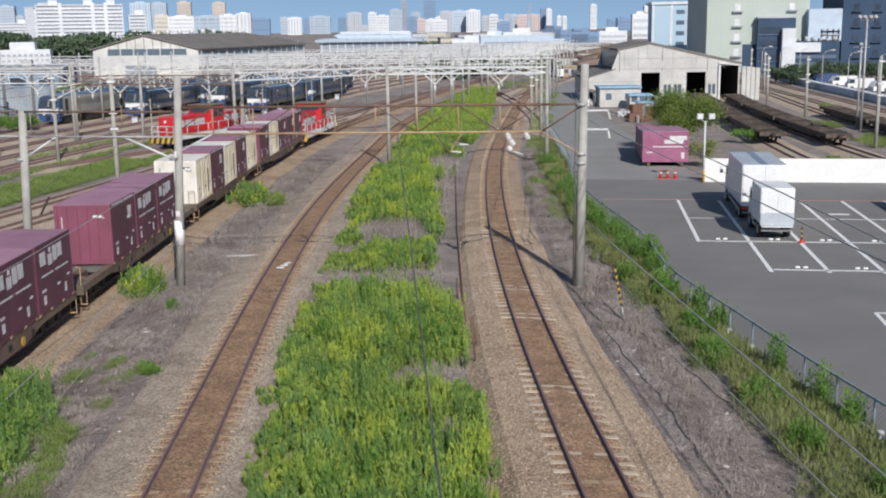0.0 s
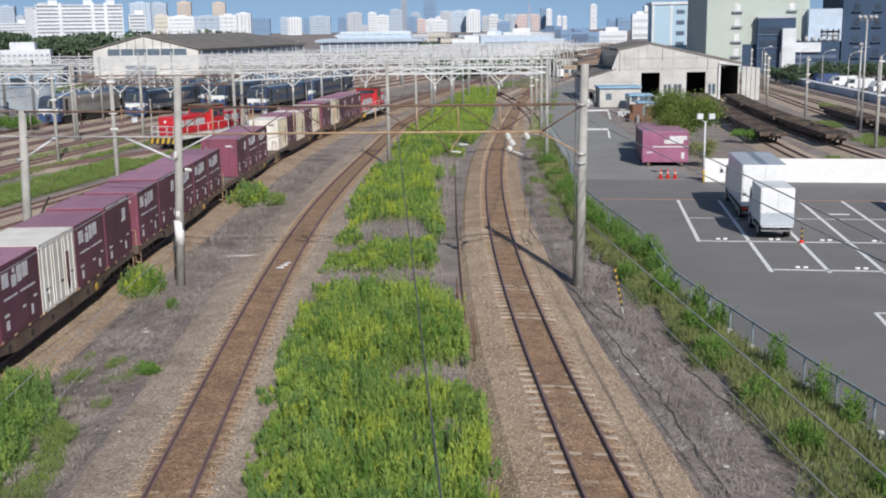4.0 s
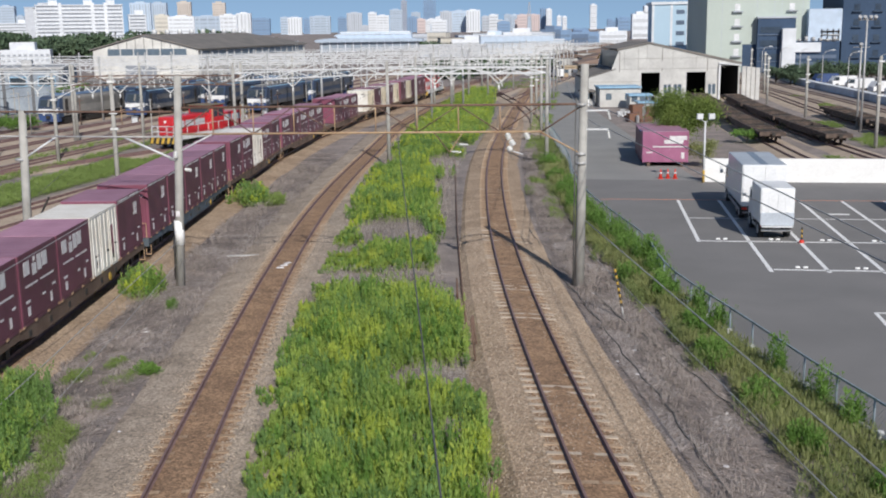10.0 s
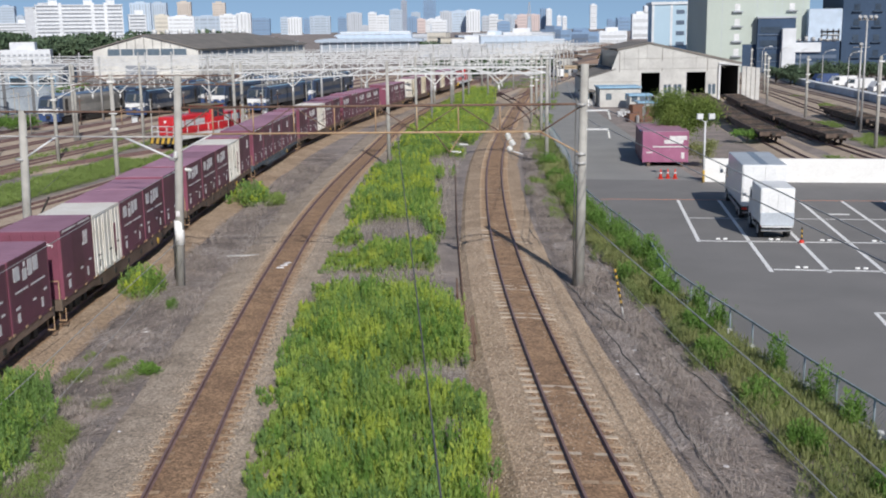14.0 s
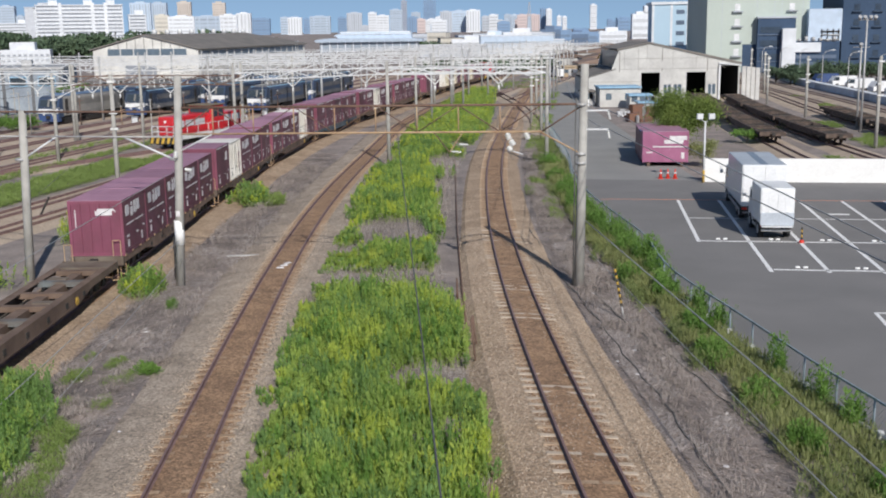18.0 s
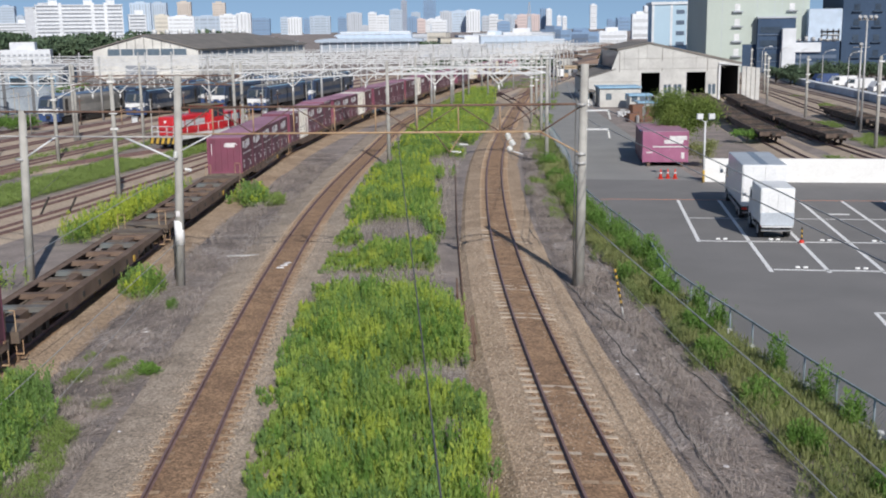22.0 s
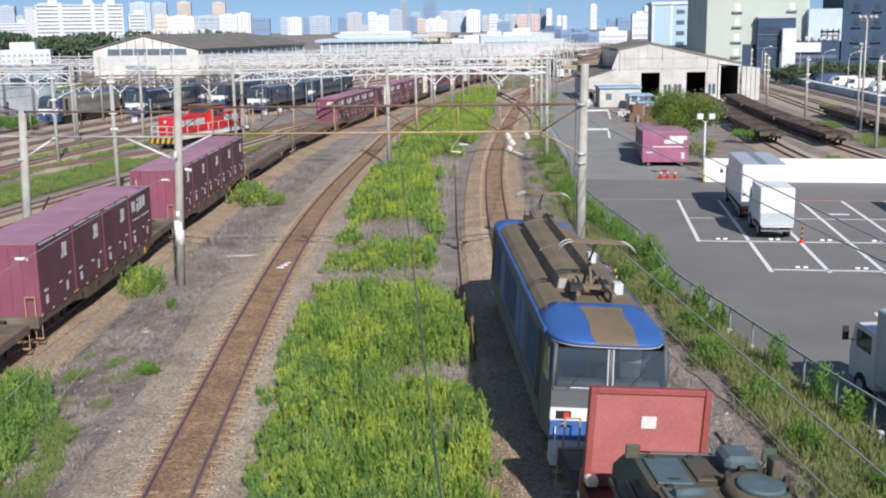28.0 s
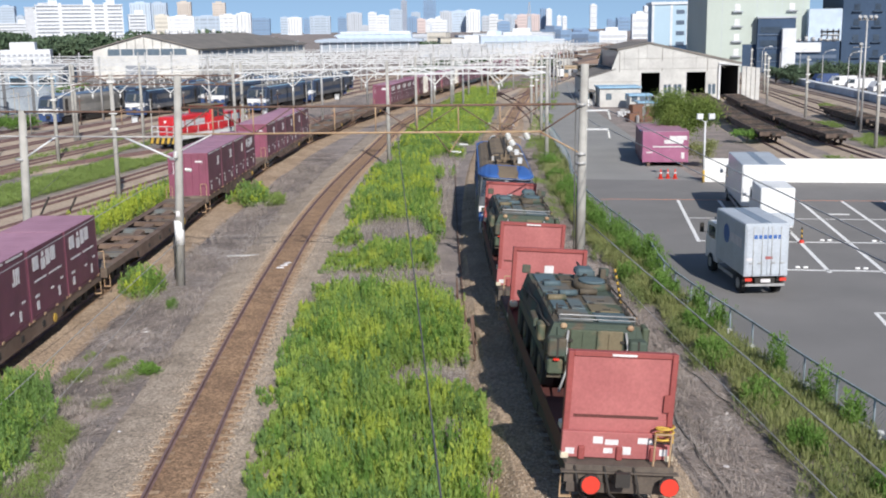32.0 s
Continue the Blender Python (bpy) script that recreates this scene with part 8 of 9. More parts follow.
stuff("goldenrod_patch", leaf_mesh("goldenrod_patch", pts, weed_heights(pts, 0.68, 0.3, 0.15), 0.24, 16, 0.22, "green", "gold", seed=6, rise=0.4), "bright green weeds between the tracks")


def patch(n, x_of, y0, y1, keep, h, size, material, tip, label, seed, leaves=22, spread=0.2, rise=0.4, jitter=0.25, name="weed_clump", wide=(0.1, 0.17)):
    """A ragged patch of plants over a strip, thinned by keep(x, y)."""
    p = scatter(n, x_of, y0, y1, keep, seed)
    hh = np.clip(np.array([h * (1 + 0.6 * noise.noise(Vector((q[0] * 0.9, q[1] * 0.7, seed)))) for q in p]) * np.random.default_rng(seed).normal(1, jitter, n), 0.08, 2)
    return stuff(name, leaf_mesh(name, p, hh, spread, leaves, size, material, tip, seed=seed, wide=wide, rise=rise, second="green3"), label)


def clump(n, cx, cy, rx, ry, h, size, material, tip, label, seed, leaves=22, spread=0.25, rise=0.2):
    r = np.random.default_rng(seed)
    a, q = r.uniform(0, 2 * np.pi, n), np.sqrt(r.uniform(0, 1, n))
    q = q * np.array([0.8 + 0.5 * noise.noise(Vector((math.cos(b) * 1.4, math.sin(b) * 1.4, seed))) for b in a])
    p = np.stack([cx + rx * q * np.cos(a), cy + ry * q * np.sin(a), np.full(n, GROUND - 0.02)], 1)
    hh = np.clip(h * (1.05 - 0.45 * q ** 2) * r.uniform(0.6, 1.25, n), 0.12, 3)
    return stuff("weed_clump", leaf_mesh("weed_clump", p, hh, spread, leaves, size, material, tip, seed=seed, wide=(0.12, 0.2), rise=rise, second="green3"), label)


CORNER = band([21, 25, 27, 30, 32.2, 33.4], [-14.2, -14.2, -14.2, -14.2, -14.2, -14.2], [-10.4, -10.9, -11.0, -11.3, -12.2, -13.6])
patch(1500, CORNER, 21.5, 33.4, lambda x, y: noise.noise(Vector((x * 0.55, y * 0.4, 61))) + 0.4 * noise.noise(Vector((x * 1.7, y * 1.2, 62))) > -0.22 and CORNER(y)[1] - x > 0.5 * abs(noise.noise(Vector((x, y, 63)))),
      0.66, 0.14, "green3", "green", "green weeds beside the goods track", 11, 24, 0.13, 0.45)
patch(900, band([21, 26, 30], [-12.5, -12.0, -11.6], [-9.4, -9.9, -10.6]), 21, 30, lambda x, y: noise.noise(Vector((x * 0.9, y * 0.6, 65))) > -0.05, 0.22, 0.13, "grass", None, "low green grass beside the goods track", 12, 12, 0.3, 0.35, wide=(0.05, 0.1))
patch(260, band([31, 37], [-12.4, -12.6], [-10.2, -10.4]), 31, 37, lambda x, y: noise.noise(Vector((x * 0.9, y * 0.6, 66))) > 0.12, 0.16, 0.12, "grass", None, "low green grass on the dry soil", 17, 12, 0.3, 0.3, wide=(0.05, 0.1))
clump(150, -13.0, 46.0, 1.2, 1.6, 1.05, 0.17, "green", "gold", "yellow-green bush beside the goods track", 13, 26, 0.2, 0.4)
clump(120, -12.6, 71.0, 1.5, 2.4, 1.2, 0.22, "green", "gold", "small yellow-green bush beside the goods track", 14, 24, 0.25, 0.35)
clump(60, -11.0, 70.4, 0.9, 1.4, 0.6, 0.18, "grass", None, "low greyish green weeds beside the goods track", 18)
patch(420, band([60, 70, 84], [5.3, 5.4, 6.6], [7.6, 7.4, 8.2]), 60, 84, lambda x, y: noise.noise(Vector((x * 0.8, y * 0.25, 67))) > 0.2, 0.22, 0.12, "grass", None, "low green grass beside the track", 19, 14, 0.3, 0.3, wide=(0.05, 0.1))
clump(34, -9.95, 34.8, 0.5, 0.45, 0.28, 0.13, "green2", None, "small tuft of green weeds", 15)
clump(14, -11.2, 43.3, 0.2, 0.35, 0.4, 0.12, "green2", None, "small tuft of green weeds", 16)
STRIP = Path([(-20.3, 44), (-20.4, 52), (-20.2, 60), (-19.2, 68), (-18.4, 76)], start=60)
pts = []
r2 = np.random.default_rng(21)
while len(pts) < 620:
    s = r2.uniform(44, 76)
    o, d, rr = STRIP.frames(s, s, 1)[0]
    if s > 57.5 or noise.noise(Vector((s * 0.35, 0, 2))) > 0.15:
        q = o + rr * r2.normal(0, 0.5)
        pts.append((q.x, q.y, GROUND - 0.02))
stuff("goldenrod_patch", leaf_mesh("goldenrod_patch", np.array(pts), np.clip(r2.normal(1.0, 0.22, 620), 0.3, 1.5), 0.22, 24, 0.2, "green", "gold", seed=22, rise=0.45, second="gold"), "yellow-flowering goldenrod beside a yard track")

# dry brush: grey standing stalks in loose tufts
def brush(n, x_of, y0, y1, h, seed, keep):
    return patch(n, x_of, y0, y1, keep, h, 0.2, "brush", None, "grey dry stalks standing in loose tufts", seed, 9, 0.3, 0.5, 0.35, "straw_brush", (0.02, 0.045))


tufts = lambda z, cut, f=1.0: (lambda x, y: noise.noise(Vector((x * 0.9 * f, y * 0.6 * f, z))) + 0.5 * noise.noise(Vector((x * 2.2, y * 1.6, z + 3))) > cut)
brush(2600, MEDIAN, 22, 100, 0.3, 171, lambda x, y: bare(x, y, 0.4) or min(x - MEDIAN(y)[0], MEDIAN(y)[1] - x) < 0.35)
brush(1500, band([38, 50, 70, 90], [-13.6, -13.2, -12.6, -11.8], [-9.6, -9.7, -9.6, -9.4]), 38, 90, 0.3, 172, tufts(81, 0.18))
brush(1000, band([22, 30, 38], [-12.4, -12.6, -13.2], [-9.6, -9.6, -9.6]), 22, 38, 0.18, 173, tufts(82, 0.2))
brush(2200, band([22, 40, 50, 70, 100], [6.1, 5.9, 5.5, 5.6, 7.4], [8.2, 7.6, 7.6, 7.4, 9.0]), 22, 100, 0.22, 174, tufts(83, 0.1))

# low grass of the yard strips
def strip_points(path, n, s0, s1, o0, o1, seed, cut=-0.3):
    r = np.random.default_rng(seed)
    out = []
    while len(out) < n:
        s, k = r.uniform(s0, s1), r.uniform(o0, o1)
        o, d, rr = path.frames(s, s, 1)[0]
        q = o + rr * k
        if noise.noise(Vector((q.x * 0.12, q.y * 0.12, 7))) > cut:
            out.append((q.x, q.y, GROUND - 0.02))
    return np.array(out)


for path, n, s0, s1, o0, o1, seed, cut in ((YARD, 6500, 40, 96, -7.6, -2.6, 31, -0.45), (YARD, 1500, 96, 122, -4.6, -1.8, 39, -0.3), (YARD, 900, 60, 130, -11.2, -9.9, 32, -0.2), (YARD, 700, 70, 200, -16.6, -15, 33, 0.0), (YARD, 500, 100, 140, 1.8, 3.2, 34, 0),
                                         (SIDING_B, 520, 96, 124, 3.0, 6.5, 35, 0.05), (SIDING_C, 420, 110, 170, 2.4, 4.2, 36, 0.1), (RIGHT, 700, 100, 190, 2.6, 5.0, 37, -0.1), (SIDING_A, 90, 84, 118, 2.2, 4.2, 38, 0.2), (MIDDLE, 700, 205, 265, -1, 7, 40, 0.0)):
    p = strip_points(path, n, s0, s1, o0, o1, seed, cut)
    stuff("grass_strip", leaf_mesh("grass_strip", p, np.clip(np.random.default_rng(seed).normal(0.2, 0.07, n), 0.06, 0.45), 0.6, 12, 0.22, "grass", None, seed=seed, wide=(0.07, 0.14), rise=0.3), "low green grass strip in the yard")

# along the mesh fence
FSIDE = band([14, 26, 33, 40, 48, 60, 76, 90, 110], [8.4, 8.3, 8.2, 7.9, 7.4, 6.9, 7.2, 7.6, 9.2], [12.4, 11.9, 10.85, 9.95, 9.65, 9.2, 9.2, 10.3, 11.0])


def fence_keep(x, y):
    a, b = FSIDE(y)
    u = (x - a) / (b - a)
    return noise.noise(Vector((x * 0.8, y * 0.35, 11))) + 0.4 * noise.noise(Vector((x * 2.0, y * 1.2, 12))) + 0.7 * u > 0.28


pts = scatter(4200, FSIDE, 15, 108, fence_keep, 41)
hts = np.clip(np.array([0.3 + 0.35 * max(0, noise.noise(Vector((p[0] * 0.7, p[1] * 0.5, 4)))) for p in pts]) + rng.normal(0, 0.07, len(pts)), 0.1, 1.0)
stuff("fence_weeds", leaf_mesh("fence_weeds", pts, hts, 0.3, 16, 0.17, "fencegrass", None, seed=42, droop=0.2, wide=(0.04, 0.09), rise=0.4), "mixed green weeds along the mesh fence")
pts = scatter(5200, FSIDE, 15, 90, lambda x, y: x > FSIDE(y)[0] + 0.6 + 0.5 * noise.noise(Vector((x, y * 0.5, 52))) and noise.noise(Vector((x * 0.5, y * 0.25, 51))) > -0.4, 43)
stuff("dry_fence_grass", leaf_mesh("dry_fence_grass", pts, np.clip(rng.normal(0.32, 0.12, len(pts)), 0.08, 0.7), 0.25, 14, 0.26, "drygreen", None, seed=44, droop=0.15, wide=(0.03, 0.06), rise=0.5), "yellowed grass along the mesh fence")
for i, (x, y, s, h) in enumerate(((9.53, 50.5, 0.9, 1.5), (9.27, 54.5, 0.7, 1.6), (8.65, 59.0, 0.7, 1.5), (8.22, 66.0, 0.9, 1.3), (8.23, 72.0, 0.8, 1.2), (9.18, 43.5, 0.8, 1.1), (9.42, 39.0, 0.9, 0.9), (9.08, 35.0, 0.9, 0.9), (9.5, 31.0, 0.8, 0.8), (9.55, 27.2, 0.7, 0.9), (11.03, 30.2, 0.35, 1.7), (11.36, 28.6, 0.3, 1.5), (10.67, 33.2, 0.3, 1.6), (11.75, 26.0, 0.6, 1.1), (8.45, 80.0, 0.9, 1.0), (8.73, 88.0, 1.2, 1.2), (8.23, 47.0, 0.8, 0.9), (10.61, 23.5, 0.8, 1.0), (9.2, 52.6, 0.8, 1.5), (9.0, 56.5, 0.9, 1.5), (8.8, 60.5, 0.9, 1.4), (8.6, 64, 0.8, 1.4), (8.5, 68.5, 0.9, 1.3), (9.6, 47.6, 0.7, 1.5), (9.35, 44.3, 0.7, 1.3), (9.9, 50.0, 0.6, 1.7), (9.9, 40.6, 0.5, 1.4), (10.2, 38.6, 0.4, 1.3), (8.7, 74, 0.9, 1.4))):
    clump(int(40 * s * s + 22), x, y, s * 0.8, s * 1.6, h * 0.8, 0.14, "green2", None, "leafy green bush growing along the mesh fence", 60 + i, leaves=34, spread=0.36)

# dry grass: fallen stalks that lie over one another
def stalks(n, x_of, y0, y1, seed, lean, material="straw", keep=None):
    r = np.random.default_rng(seed)
    c = scatter(n, x_of, y0, y1, keep or (lambda x, y: noise.noise(Vector((x * 0.5, y * 0.3, 21))) + 0.5 * noise.noise(Vector((x * 1.7, y * 1.1, 4))) > -0.3), seed)
    c[:, 2] = [GROUND - 0.03 + 0.05 * noise.noise(Vector((p[0] * 0.15, p[1] * 0.15, 0))) for p in c]
    an = r.normal(lean, 0.75, n)
    d = np.stack([np.cos(an), np.sin(an), np.zeros(n)], 1)
    side = np.stack([-np.sin(an), np.cos(an), np.zeros(n)], 1)
    ln = r.uniform(0.18, 0.55, n)[:, None]
    w = r.uniform(0.005, 0.013, n)[:, None]
    up = np.array([0, 0, 1.0])
    mid = c + up * r.uniform(0.015, 0.07, n)[:, None]
    tip = c + d * ln + up * r.uniform(0.0, 0.06, n)[:, None]
    root = c - d * ln * 0.9 - up * 0.01
    v = np.stack([root - side * w, root + side * w, mid + side * w, mid - side * w, tip], 1).reshape(-1, 3)
    k = (np.arange(n) * 5)[:, None]
    faces = (k + [0, 1, 2, 3]).tolist() + (k + [3, 2, 4]).tolist()
    me = bpy.data.meshes.new("straw_tufts")
    me.from_pydata(v.tolist(), [], faces)
    return dress(me, material)


for n, fn, y0, y1, seed, lean in ((15000, band([18, 40, 70, 110], [-14.0, -13.2, -13.0, -11.5], [-9.3, -9.9, -9.9, -9.2]), 18, 100, 71, 0.5), (15000, band([16, 40, 60, 100], [5.9, 5.5, 5.2, 7.2], [9.2, 8.6, 7.6, 8.6]), 16, 96, 72, 2.6),
                                (6000, band([16, 60, 100], [-5.5, -5.6, -4.6], [1.9, 1.5, 2.6]), 16, 96, 73, 0.2)):
    stuff("straw_tufts", stalks(n, fn, y0, y1, seed, lean), "fallen dry grey stalks on bare soil beside the track")


for n, fn, y1, seed in ((3200, band([22, 40, 70], [-13.4, -13.2, -12.6], [-9.8, -9.9, -9.9]), 66, 76), (3600, band([18, 40, 60], [6.2, 5.9, 5.6], [8.6, 8.0, 7.4]), 60, 77)):
    stuff("straw_mat", stalks(n, fn, 20, y1, seed, 0.6, "palestraw", lambda x, y: noise.noise(Vector((x * 0.7, y * 0.45, 31))) > 0.12), "bleached straw lying on the bare soil")
stuff("straw_mat", stalks(9000, MEDIAN, 26, 100, 75, 0.3, "palestraw", lambda x, y: bare(x, y, 0.2)), "bleached straw lying in the gaps between the weeds")


# ---- trees ----
M["woods"] = mat("far_dark_foliage", (0.085, 0.13, 0.07), (0.05, 0.085, 0.05), 0.8, scale=0.1, fine=1, bump=0, vary=0.6, islands=True)
def tree(x, y, h, w, seed, label, leaves=2600, size=0.22, trunk=0.16, leafmat="green2"):
    r = random.Random(seed)
    t = thing("tree", label, "tree", pose(x, y, GROUND - 0.05), "trees")
    part("trunk", rod(bmesh.new(), (0, 0, 0), (0.05, 0, h * 0.45), trunk, trunk * 0.6, n=9), "bark", t)
    tips = []
    for i in range(11):
        a = i * 2.4 + r.uniform(-0.4, 0.4)
        z0 = h * r.uniform(0.15, 0.42)
        e = Vector((math.cos(a) * w * r.uniform(0.2, 0.42), math.sin(a) * w * r.uniform(0.2, 0.42), h * r.uniform(0.45, 0.88)))
        part("limb", rod(bmesh.new(), (0, 0, z0), e, trunk * 0.4, trunk * 0.12, n=6), "bark", t)
        tips += [e, e * 0.75 + Vector((0, 0, h * 0.1)), e + Vector((r.uniform(-1, 1), r.uniform(-1, 1), r.uniform(-0.6, 0.3))) * w * 0.12]
    rn = np.random.default_rng(seed)
    vs, fs = [], []
    per = leaves // len(tips)
    for c in tips:
        c = np.array(c)
        q = rn.normal(0, 1, (per, 3)) * [w * 0.11, w * 0.11, h * 0.085] + c
        q[:, 2] = np.clip(q[:, 2], h * 0.12, h * 1.02)
        d = rn.normal(0, 1, (per, 3))
        d /= np.linalg.norm(d, axis=1)[:, None]
        s = np.cross(d, rn.normal(0, 1, (per, 3)))
        s /= np.linalg.norm(s, axis=1)[:, None]
        ln = size * rn.uniform(0.6, 1.4, per)[:, None]
        k = len(vs)
        vs += np.stack([q - d * ln * 0.5, q + s * ln * 0.28, q + d * ln * 0.5, q - s * ln * 0.28], 1).reshape(-1, 3).tolist()
        fs += (np.arange(per * 4).reshape(-1, 4) + k).tolist()
    me = bpy.data.meshes.new("crown")
    me.from_pydata(vs, [], fs)
    part("crown", dress(me, leafmat), None, t, "loose green crown")


tree(21.6, 96.5, 5.6, 5.4, 1, "round leafy green tree beside the store container", 24000, 0.17, leafmat="treeleaf")
tree(20.9, 86.5, 2.2, 2.4, 2, "yellowish green bush beside a lamp post", 2600, 0.14, 0.05, leafmat="drygreen")
for k in range(9):
    tree(-60.5 + k * 1.5, 121.5 + k * 0.75, 2.0, 2.6, 70 + k, "clipped dark green hedge bush at the yard's edge", 1500, 0.24, 0.06)
tree(-50.5, 150.5, 4.6, 4.2, 81, "olive green tree behind the parked locomotives", 2400, 0.3, 0.12)
tree(29.3, 104.0, 1.4, 3.0, 3, "low grey-green bush on the gravel", 1100, 0.2, 0.05)
for i in range(16):
    tree(63 + i * 1.9 + random.uniform(-1, 1), 205 + i * 0.8 + random.uniform(-3, 3), random.uniform(2.8, 4.3), random.uniform(4.0, 6.0), 100 + i, "rounded green street tree", 1500, 0.36, leafmat="woods")




def woods(n, x0, y0, x1, y1, h, seed):
    """A far belt of trees: many leaf clumps with an uneven top."""
    rn = np.random.default_rng(seed)
    vs, fs = [], []
    for i in range(n):
        k = rn.uniform()
        cx, cy = x0 + (x1 - x0) * k + rn.normal(0, 3), y0 + (y1 - y0) * k + rn.normal(0, 8)
        hh = h * (0.7 + 0.3 * math.sin(k * 37) * math.sin(k * 11 + 1)) * rn.uniform(0.8, 1.15)
        m = 260
        q = rn.normal(0, 1, (m, 3)) * [2.6, 2.6, hh * 0.22] + [cx, cy, hh * 0.62]
        q[:, 2] = np.clip(q[:, 2], 0, hh)
        d = rn.normal(0, 1, (m, 3)) * 0.55
        s = rn.normal(0, 1, (m, 3)) * 0.4
        b = len(vs)
        vs += np.stack([q - d, q + s, q + d, q - s], 1).reshape(-1, 3).tolist()
        fs += (np.arange(m * 4).reshape(-1, 4) + b).tolist()
    me = bpy.data.meshes.new("far_woods")
    me.from_pydata(vs, [], fs)
    tagged(new("far_woods", dress(me, "woods")), "dark green belt of trees behind the yard", "trees", kind="stuff")


woods(190, -225, 470, -95, 500, 11.5, 1)
woods(26, -12, 620, 20, 640, 3.6, 2)
woods(50, -115, 130, -60, 185, 3.0, 3)
woods(40, 0, 260, 30, 330, 2.4, 4)

# ---- sleepers, one by one ----
def sleepers(path, parent, s0, s1, step, pale, low, high):
    shapes = [data("sleeper", box(-1.05, 1.05, -0.1, 0.1, -0.3, -0.136, 0.012), k) for k in ("sleeper", "sleeper_pale")]
    r = random.Random(3)
    s = s0
    while s < s1:
        o, d, rr = path.frames(s, s, 1)[0]
        part("sleeper", shapes[1 if r.random() < pale(s) else 0], None, parent, m=pose(o.x, o.y, o.z + r.uniform(low, high), 0, 0, math.degrees(math.atan2(-d.x, d.y)) + r.uniform(-1, 1)) @ pose(0, 0, 0, 0, math.degrees(path.cant(o.y)), 0))
        s += step * r.uniform(0.93, 1.07)


sleepers(MIDDLE, TRACK_MIDDLE, 16, 180, 0.62, lambda s: 0.0, -0.004, 0.003)
sleepers(RIGHT, TRACK_RIGHT, 12, 180, 0.6, lambda s: 0.85 if 22 < s < 33 else 0.7 if 39 < s < 46 else 0.15, -0.006, 0.006)


# ---- loose ballast stones, litter and cables ----
def stones(n, path, s0, s1, o0, o1, material, seed):
    rn = np.random.default_rng(seed)
    vs, fs = [], []
    corners = np.array([(1, 0, 0), (-1, 0, 0), (0, 1, 0), (0, -1, 0), (0, 0, 1), (0, 0, -1)], float)
    faces = np.array([(0, 2, 4), (2, 1, 4), (1, 3, 4), (3, 0, 4), (2, 0, 5), (1, 2, 5), (3, 1, 5), (0, 3, 5)])
    for i in range(n):
        s, k = rn.uniform(s0, s1), rn.uniform(o0, o1) * rn.choice((-1, 1))
        (x, y), (xb, yb) = path.at(s), path.at(s + 0.5)
        dx, dy = (xb - x) * 2, (yb - y) * 2
        z = path.lift(y) - 0.155 if abs(k) < 1.05 else path.lift(y) - 0.165 - (min(abs(k), 1.95) - 1.05) * 0.1 - max(0.0, abs(k) - 1.95) * (0.7 if path is RIGHT else 0.24)
        z -= path.cant(y) * max(-1.05, min(1.05, k))
        q = corners * rn.uniform(0.5, 1.3, (6, 1)) * rn.uniform(0.016, 0.036) + [x + dy * k, y - dx * k, z]
        b = i * 6
        vs += q.tolist()
        fs += (faces + b).tolist()
    me = bpy.data.meshes.new("ballast_stones")
    me.from_pydata(vs, [], fs)
    tagged(new("ballast_stones", dress(me, material)), "loose rusty ballast stones along the track", "ballast", kind="stuff")


M["stone"] = mat("loose_ballast_stone", (0.42, 0.345, 0.275), (0.3, 0.24, 0.185), 0.95, scale=4, fine=20, bump=0.2, vary=0.7, islands=True)
stones(26000, MIDDLE, 21, 62, 0.75, 2.7, "stone", 1)
stones(21000, RIGHT, 20, 60, 0.7, 2.6, "stone", 2)
M["stone_pale"] = mat("pale_ballast_stone", (0.62, 0.58, 0.52), (0.42, 0.37, 0.31), 0.95, scale=4, fine=20, bump=0.2, vary=0.7, islands=True)
stones(1500, RIGHT, 25, 30.5, 0.0, 0.5, "stone_pale", 4)
stones(700, RIGHT, 36, 46, 0.0, 0.55, "stone_pale", 5)
stones(4000, TRAIN, 24, 75, 1.0, 2.3, "stone", 3)
bm = bmesh.new()
post = thing("marker_stake", "yellow and black striped marker stake leaning beside the track", "marker stake", pose(7.0, 40.8, GROUND, 0, -11, 0))
part("stake", rod(bmesh.new(), (0, 0, -0.1), (0, 0, 0.55), 0.035, n=8), "galv", post)
for i in range(12):
    part("yellow_ring" if i % 2 else "black_ring", rod(bmesh.new(), (0, 0, 0.5 + i * 0.125), (0, 0, 0.625 + i * 0.125), 0.045, n=8), "yellow" if i % 2 else "black", post)
cable = thing("ground_cable", "dark rubber cable lying on the soil beside the track", "cable")
for pts in (((4.9, 60), (5.2, 50), (5.9, 42), (6.2, 36), (6.6, 31), (6.7, 26), (7.3, 20)), ((6.4, 45), (6.9, 40.5), (7.9, 35), (8.6, 30), (9.2, 24), (9.6, 18))):
    line = []
    for (xa, ya), (xb, yb) in zip(pts, pts[1:]):
        for i in range(6):
            k = i / 6
            line.append((xa + (xb - xa) * k + 0.06 * math.sin(i * 2 + ya), ya + (yb - ya) * k, GROUND + 0.03))
    part("cable_run", tube(line, 0.02), "wire", cable)
rusty = thing("ground_pipe", "rusty thin pipe lying on the ballast beside the weeds", "pipe")
part("pipe_run", tube([(1.2, 100, GROUND + 0.06), (1.05, 83.6, GROUND + 0.05), (0.9, 70, GROUND + 0.06), (0.81, 58, GROUND + 0.05), (0.8, 45.2, GROUND + 0.08), (0.86, 39.9, GROUND + 0.1)], 0.04), "ruststeel", rusty)
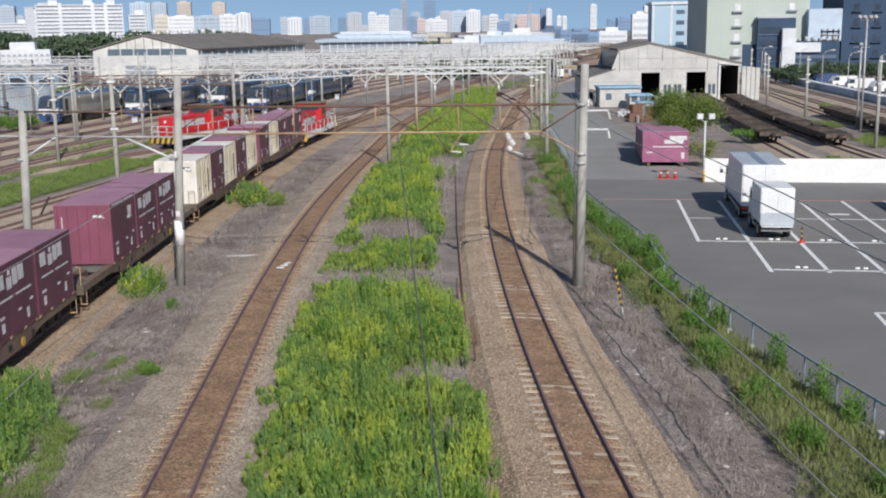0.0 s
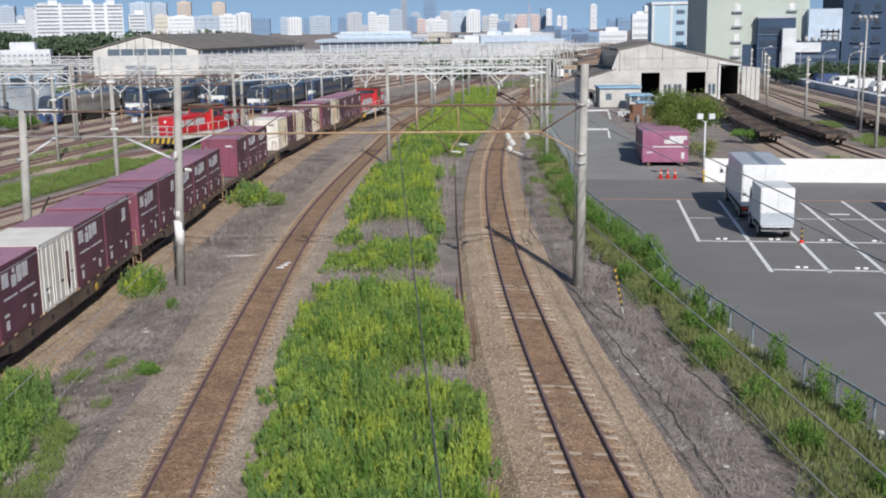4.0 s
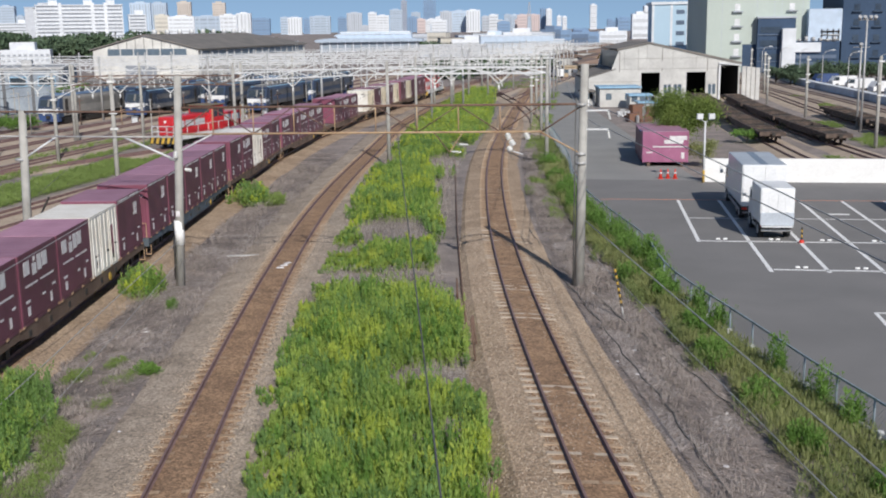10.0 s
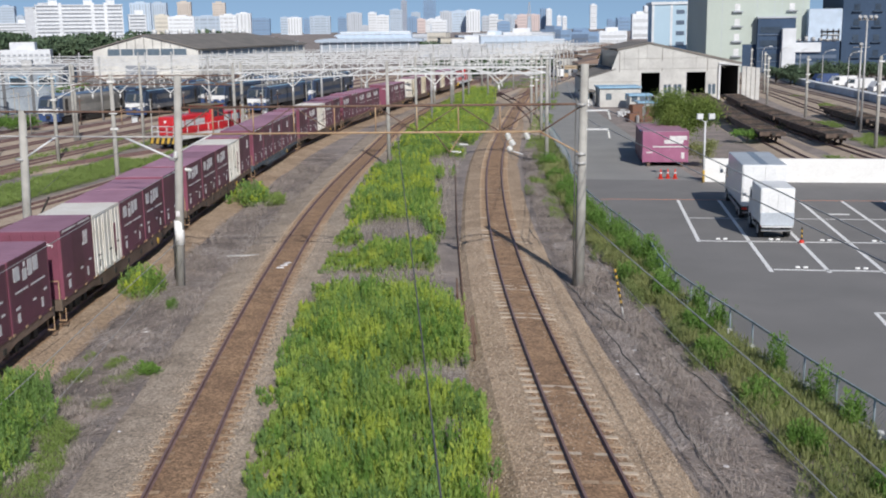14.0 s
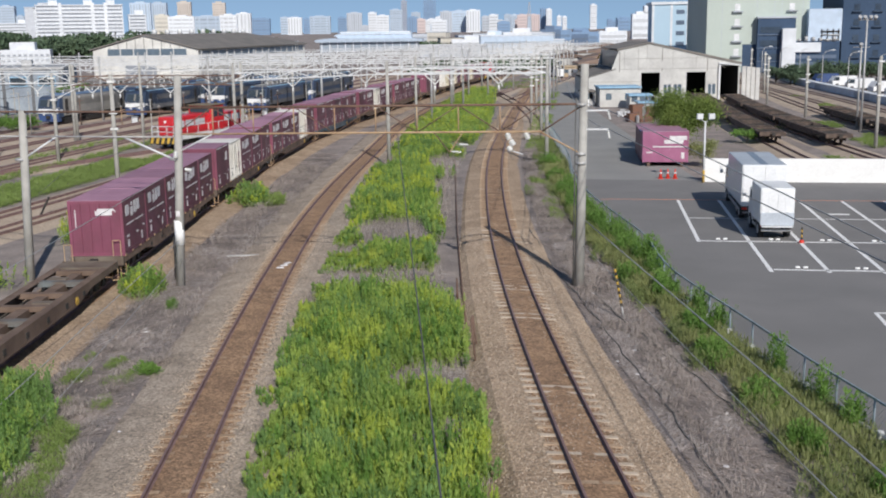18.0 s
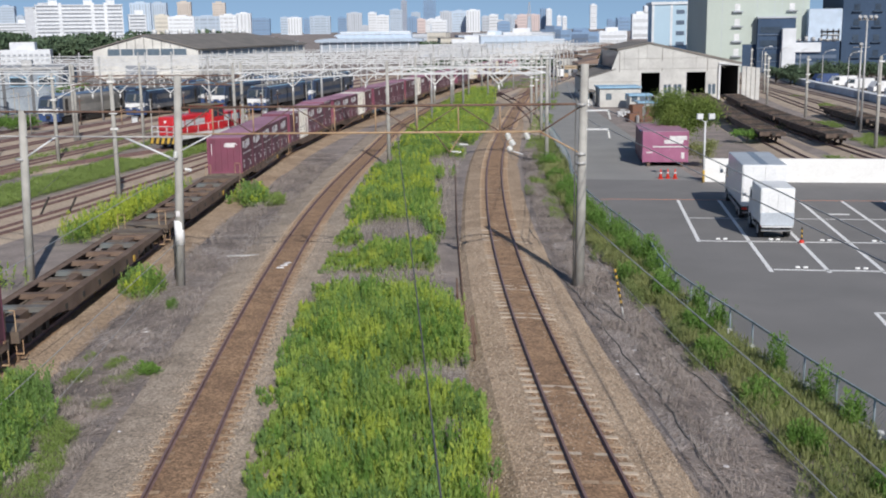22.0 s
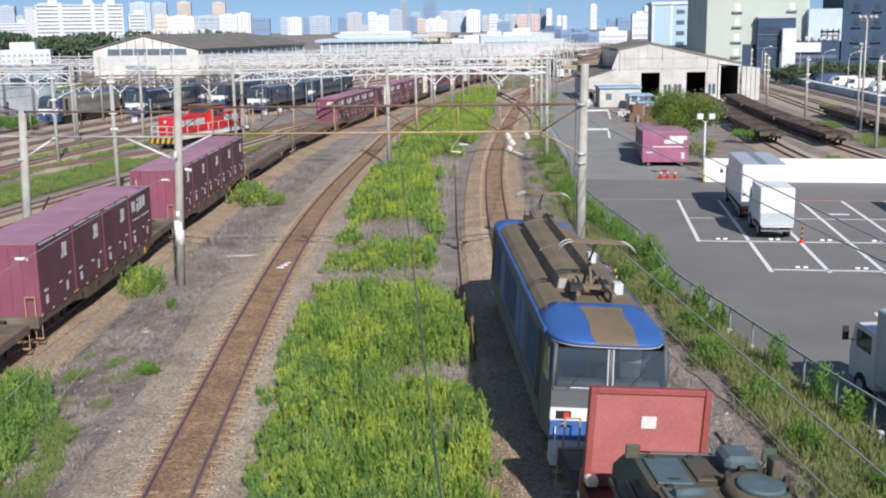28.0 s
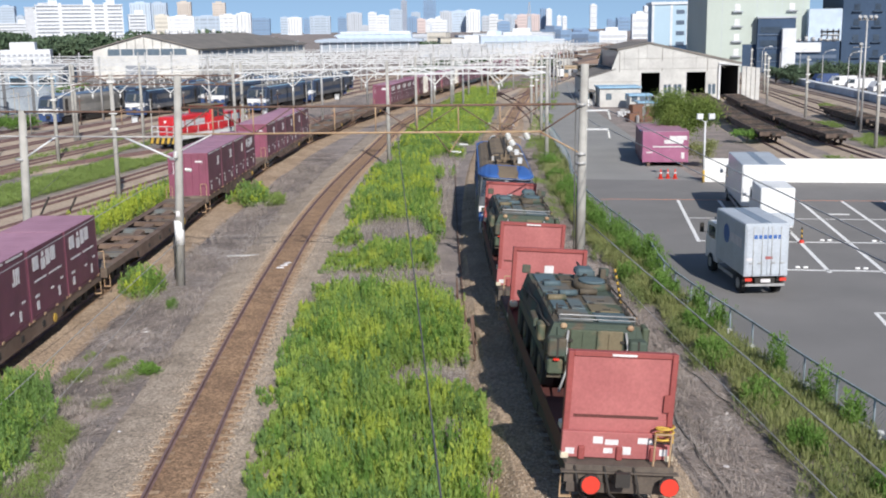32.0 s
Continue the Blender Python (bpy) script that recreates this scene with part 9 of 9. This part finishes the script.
for x, y, dx, z0 in ((1.06, 34.9, -0.16, 1.7), (1.17, 36.5, -0.18, 1.35), (0.86, 39.9, -0.05, 0.5), (0.6, 43.6, -0.04, 0.9), (0.55, 44.6, 0.02, 0.8)):
    whole("cable_stake", rod(bmesh.new(), (0, 0, -0.1), (dx, 0.05, z0), 0.035, n=6), "ruststeel", "rusty steel stake leaning beside the track", "stake", "rusty stakes", m=pose(x, y, GROUND))
def chips(n, x_of, y0, y1, seed):
    """Flat scraps of bark, stone and litter on bare soil."""
    r = np.random.default_rng(seed)
    c = scatter(n, x_of, y0, y1, None, seed)
    c[:, 2] = [GROUND - 0.03 + 0.05 * noise.noise(Vector((p[0] * 0.15, p[1] * 0.15, 0))) + 0.02 for p in c]
    an, ln, w = r.uniform(0, 6.28, n), r.uniform(0.02, 0.11, n)[:, None], r.uniform(0.012, 0.035, n)[:, None]
    d = np.stack([np.cos(an), np.sin(an), r.normal(0, 0.25, n)], 1)
    e = np.stack([-np.sin(an), np.cos(an), r.normal(0, 0.25, n)], 1)
    v = np.stack([c - d * ln, c + e * w, c + d * ln, c - e * w], 1).reshape(-1, 3)
    me = bpy.data.meshes.new("soil_scraps")
    me.from_pydata(v.tolist(), [], np.arange(n * 4).reshape(-1, 4).tolist())
    tagged(new("soil_scraps", dress(me, "scrap")), "scraps of bark and stone on the soil", "debris", kind="stuff")


M["scrap"] = mat("bark_and_stone_scraps", (0.36, 0.29, 0.25), (0.15, 0.12, 0.105), 0.95, scale=2, fine=20, bump=0, vary=1.2, islands=True)
chips(9000, band([18, 40, 60, 100], [5.8, 5.6, 5.4, 7.2], [9.4, 8.2, 7.8, 8.6]), 20, 90, 91)
chips(8000, band([18, 40, 70, 110], [-14.0, -13.4, -13.0, -11.5], [-9.3, -9.6, -9.7, -9.2]), 21, 90, 92)
chips(3000, MEDIAN, 22, 90, 93)
rl = random.Random(8)
for i in range(22):
    p = (RIGHT if i % 3 else MIDDLE)
    s = rl.uniform(20, 60)
    o, d, r = p.frames(s, s, 1)[0]
    q = o + r * (rl.uniform(2.3, 4.8) * (1 if p is RIGHT else -1))
    a = rl.uniform(0.03, 0.1)
    whole("litter", box(-a, a, -a * 0.6, a * 0.6, 0, 0.03, 0.006), "mark", "scrap of white litter on the soil", "litter", "litter", m=pose(q.x, q.y, GROUND + 0.01, rl.uniform(-9, 9), 0, rl.uniform(0, 180)))
o, d, r = MIDDLE.frames(50.5, 50.5, 1)[0]
for k in range(3):
    whole("white_rag", box(-0.2, 0.15, -0.1, 0.1, 0, 0.05, 0.015), "mark", "white rag lying between the rails", "litter", "litter", m=pose(o.x + 0.1 * k, o.y + 0.5 * k - 0.4, -0.142, 0, 0, 30 * k))
whole("white_post_lying", rod(bmesh.new(), (-1.0, 0, 0.04), (1.0, 0.06, 0.04), 0.05, n=8), "whitesteel", "pale pipe lying on the dry soil", "pipe", m=pose(-9.9, 53.6, GROUND + 0.01))


# ---- what moves ----
def motions():
    for ob, offset, local in MOVING:
        rows = []
        for t in range(0, 33):
            m = TRAIN.stand(train_s(t) + offset)
            rows.append((t, m @ local if local is not None else m))
        walk(ob, rows)
    for ob, offset, local, base in MOVING_RIGHT:
        rows = []
        for t in range(0, 33):
            m = RIGHT.stand(right_s(t) + offset, base)
            rows.append((t, m @ local if local is not None else m))
        walk(ob, rows)
    rows = [(t, pose(13.75, -6, LOT + 0.006, 0, 0, 1)) for t in (0, 10, 19)]
    for t, y in ((20, -5.2), (21, -3.0), (22, 0.6), (23, 4.6), (24, 8.9), (25, 13.2), (26, 17.6), (27, 22.0), (28, 26.0), (29, 30.6), (30, 35.1), (31, 39.5), (32, 43.8)):
        rows.append((t, pose(13.7 - 0.008 * max(y, 0), y, LOT + 0.006, 0, 0, 2.0)))
    walk(moving_lorry, rows)


motions()
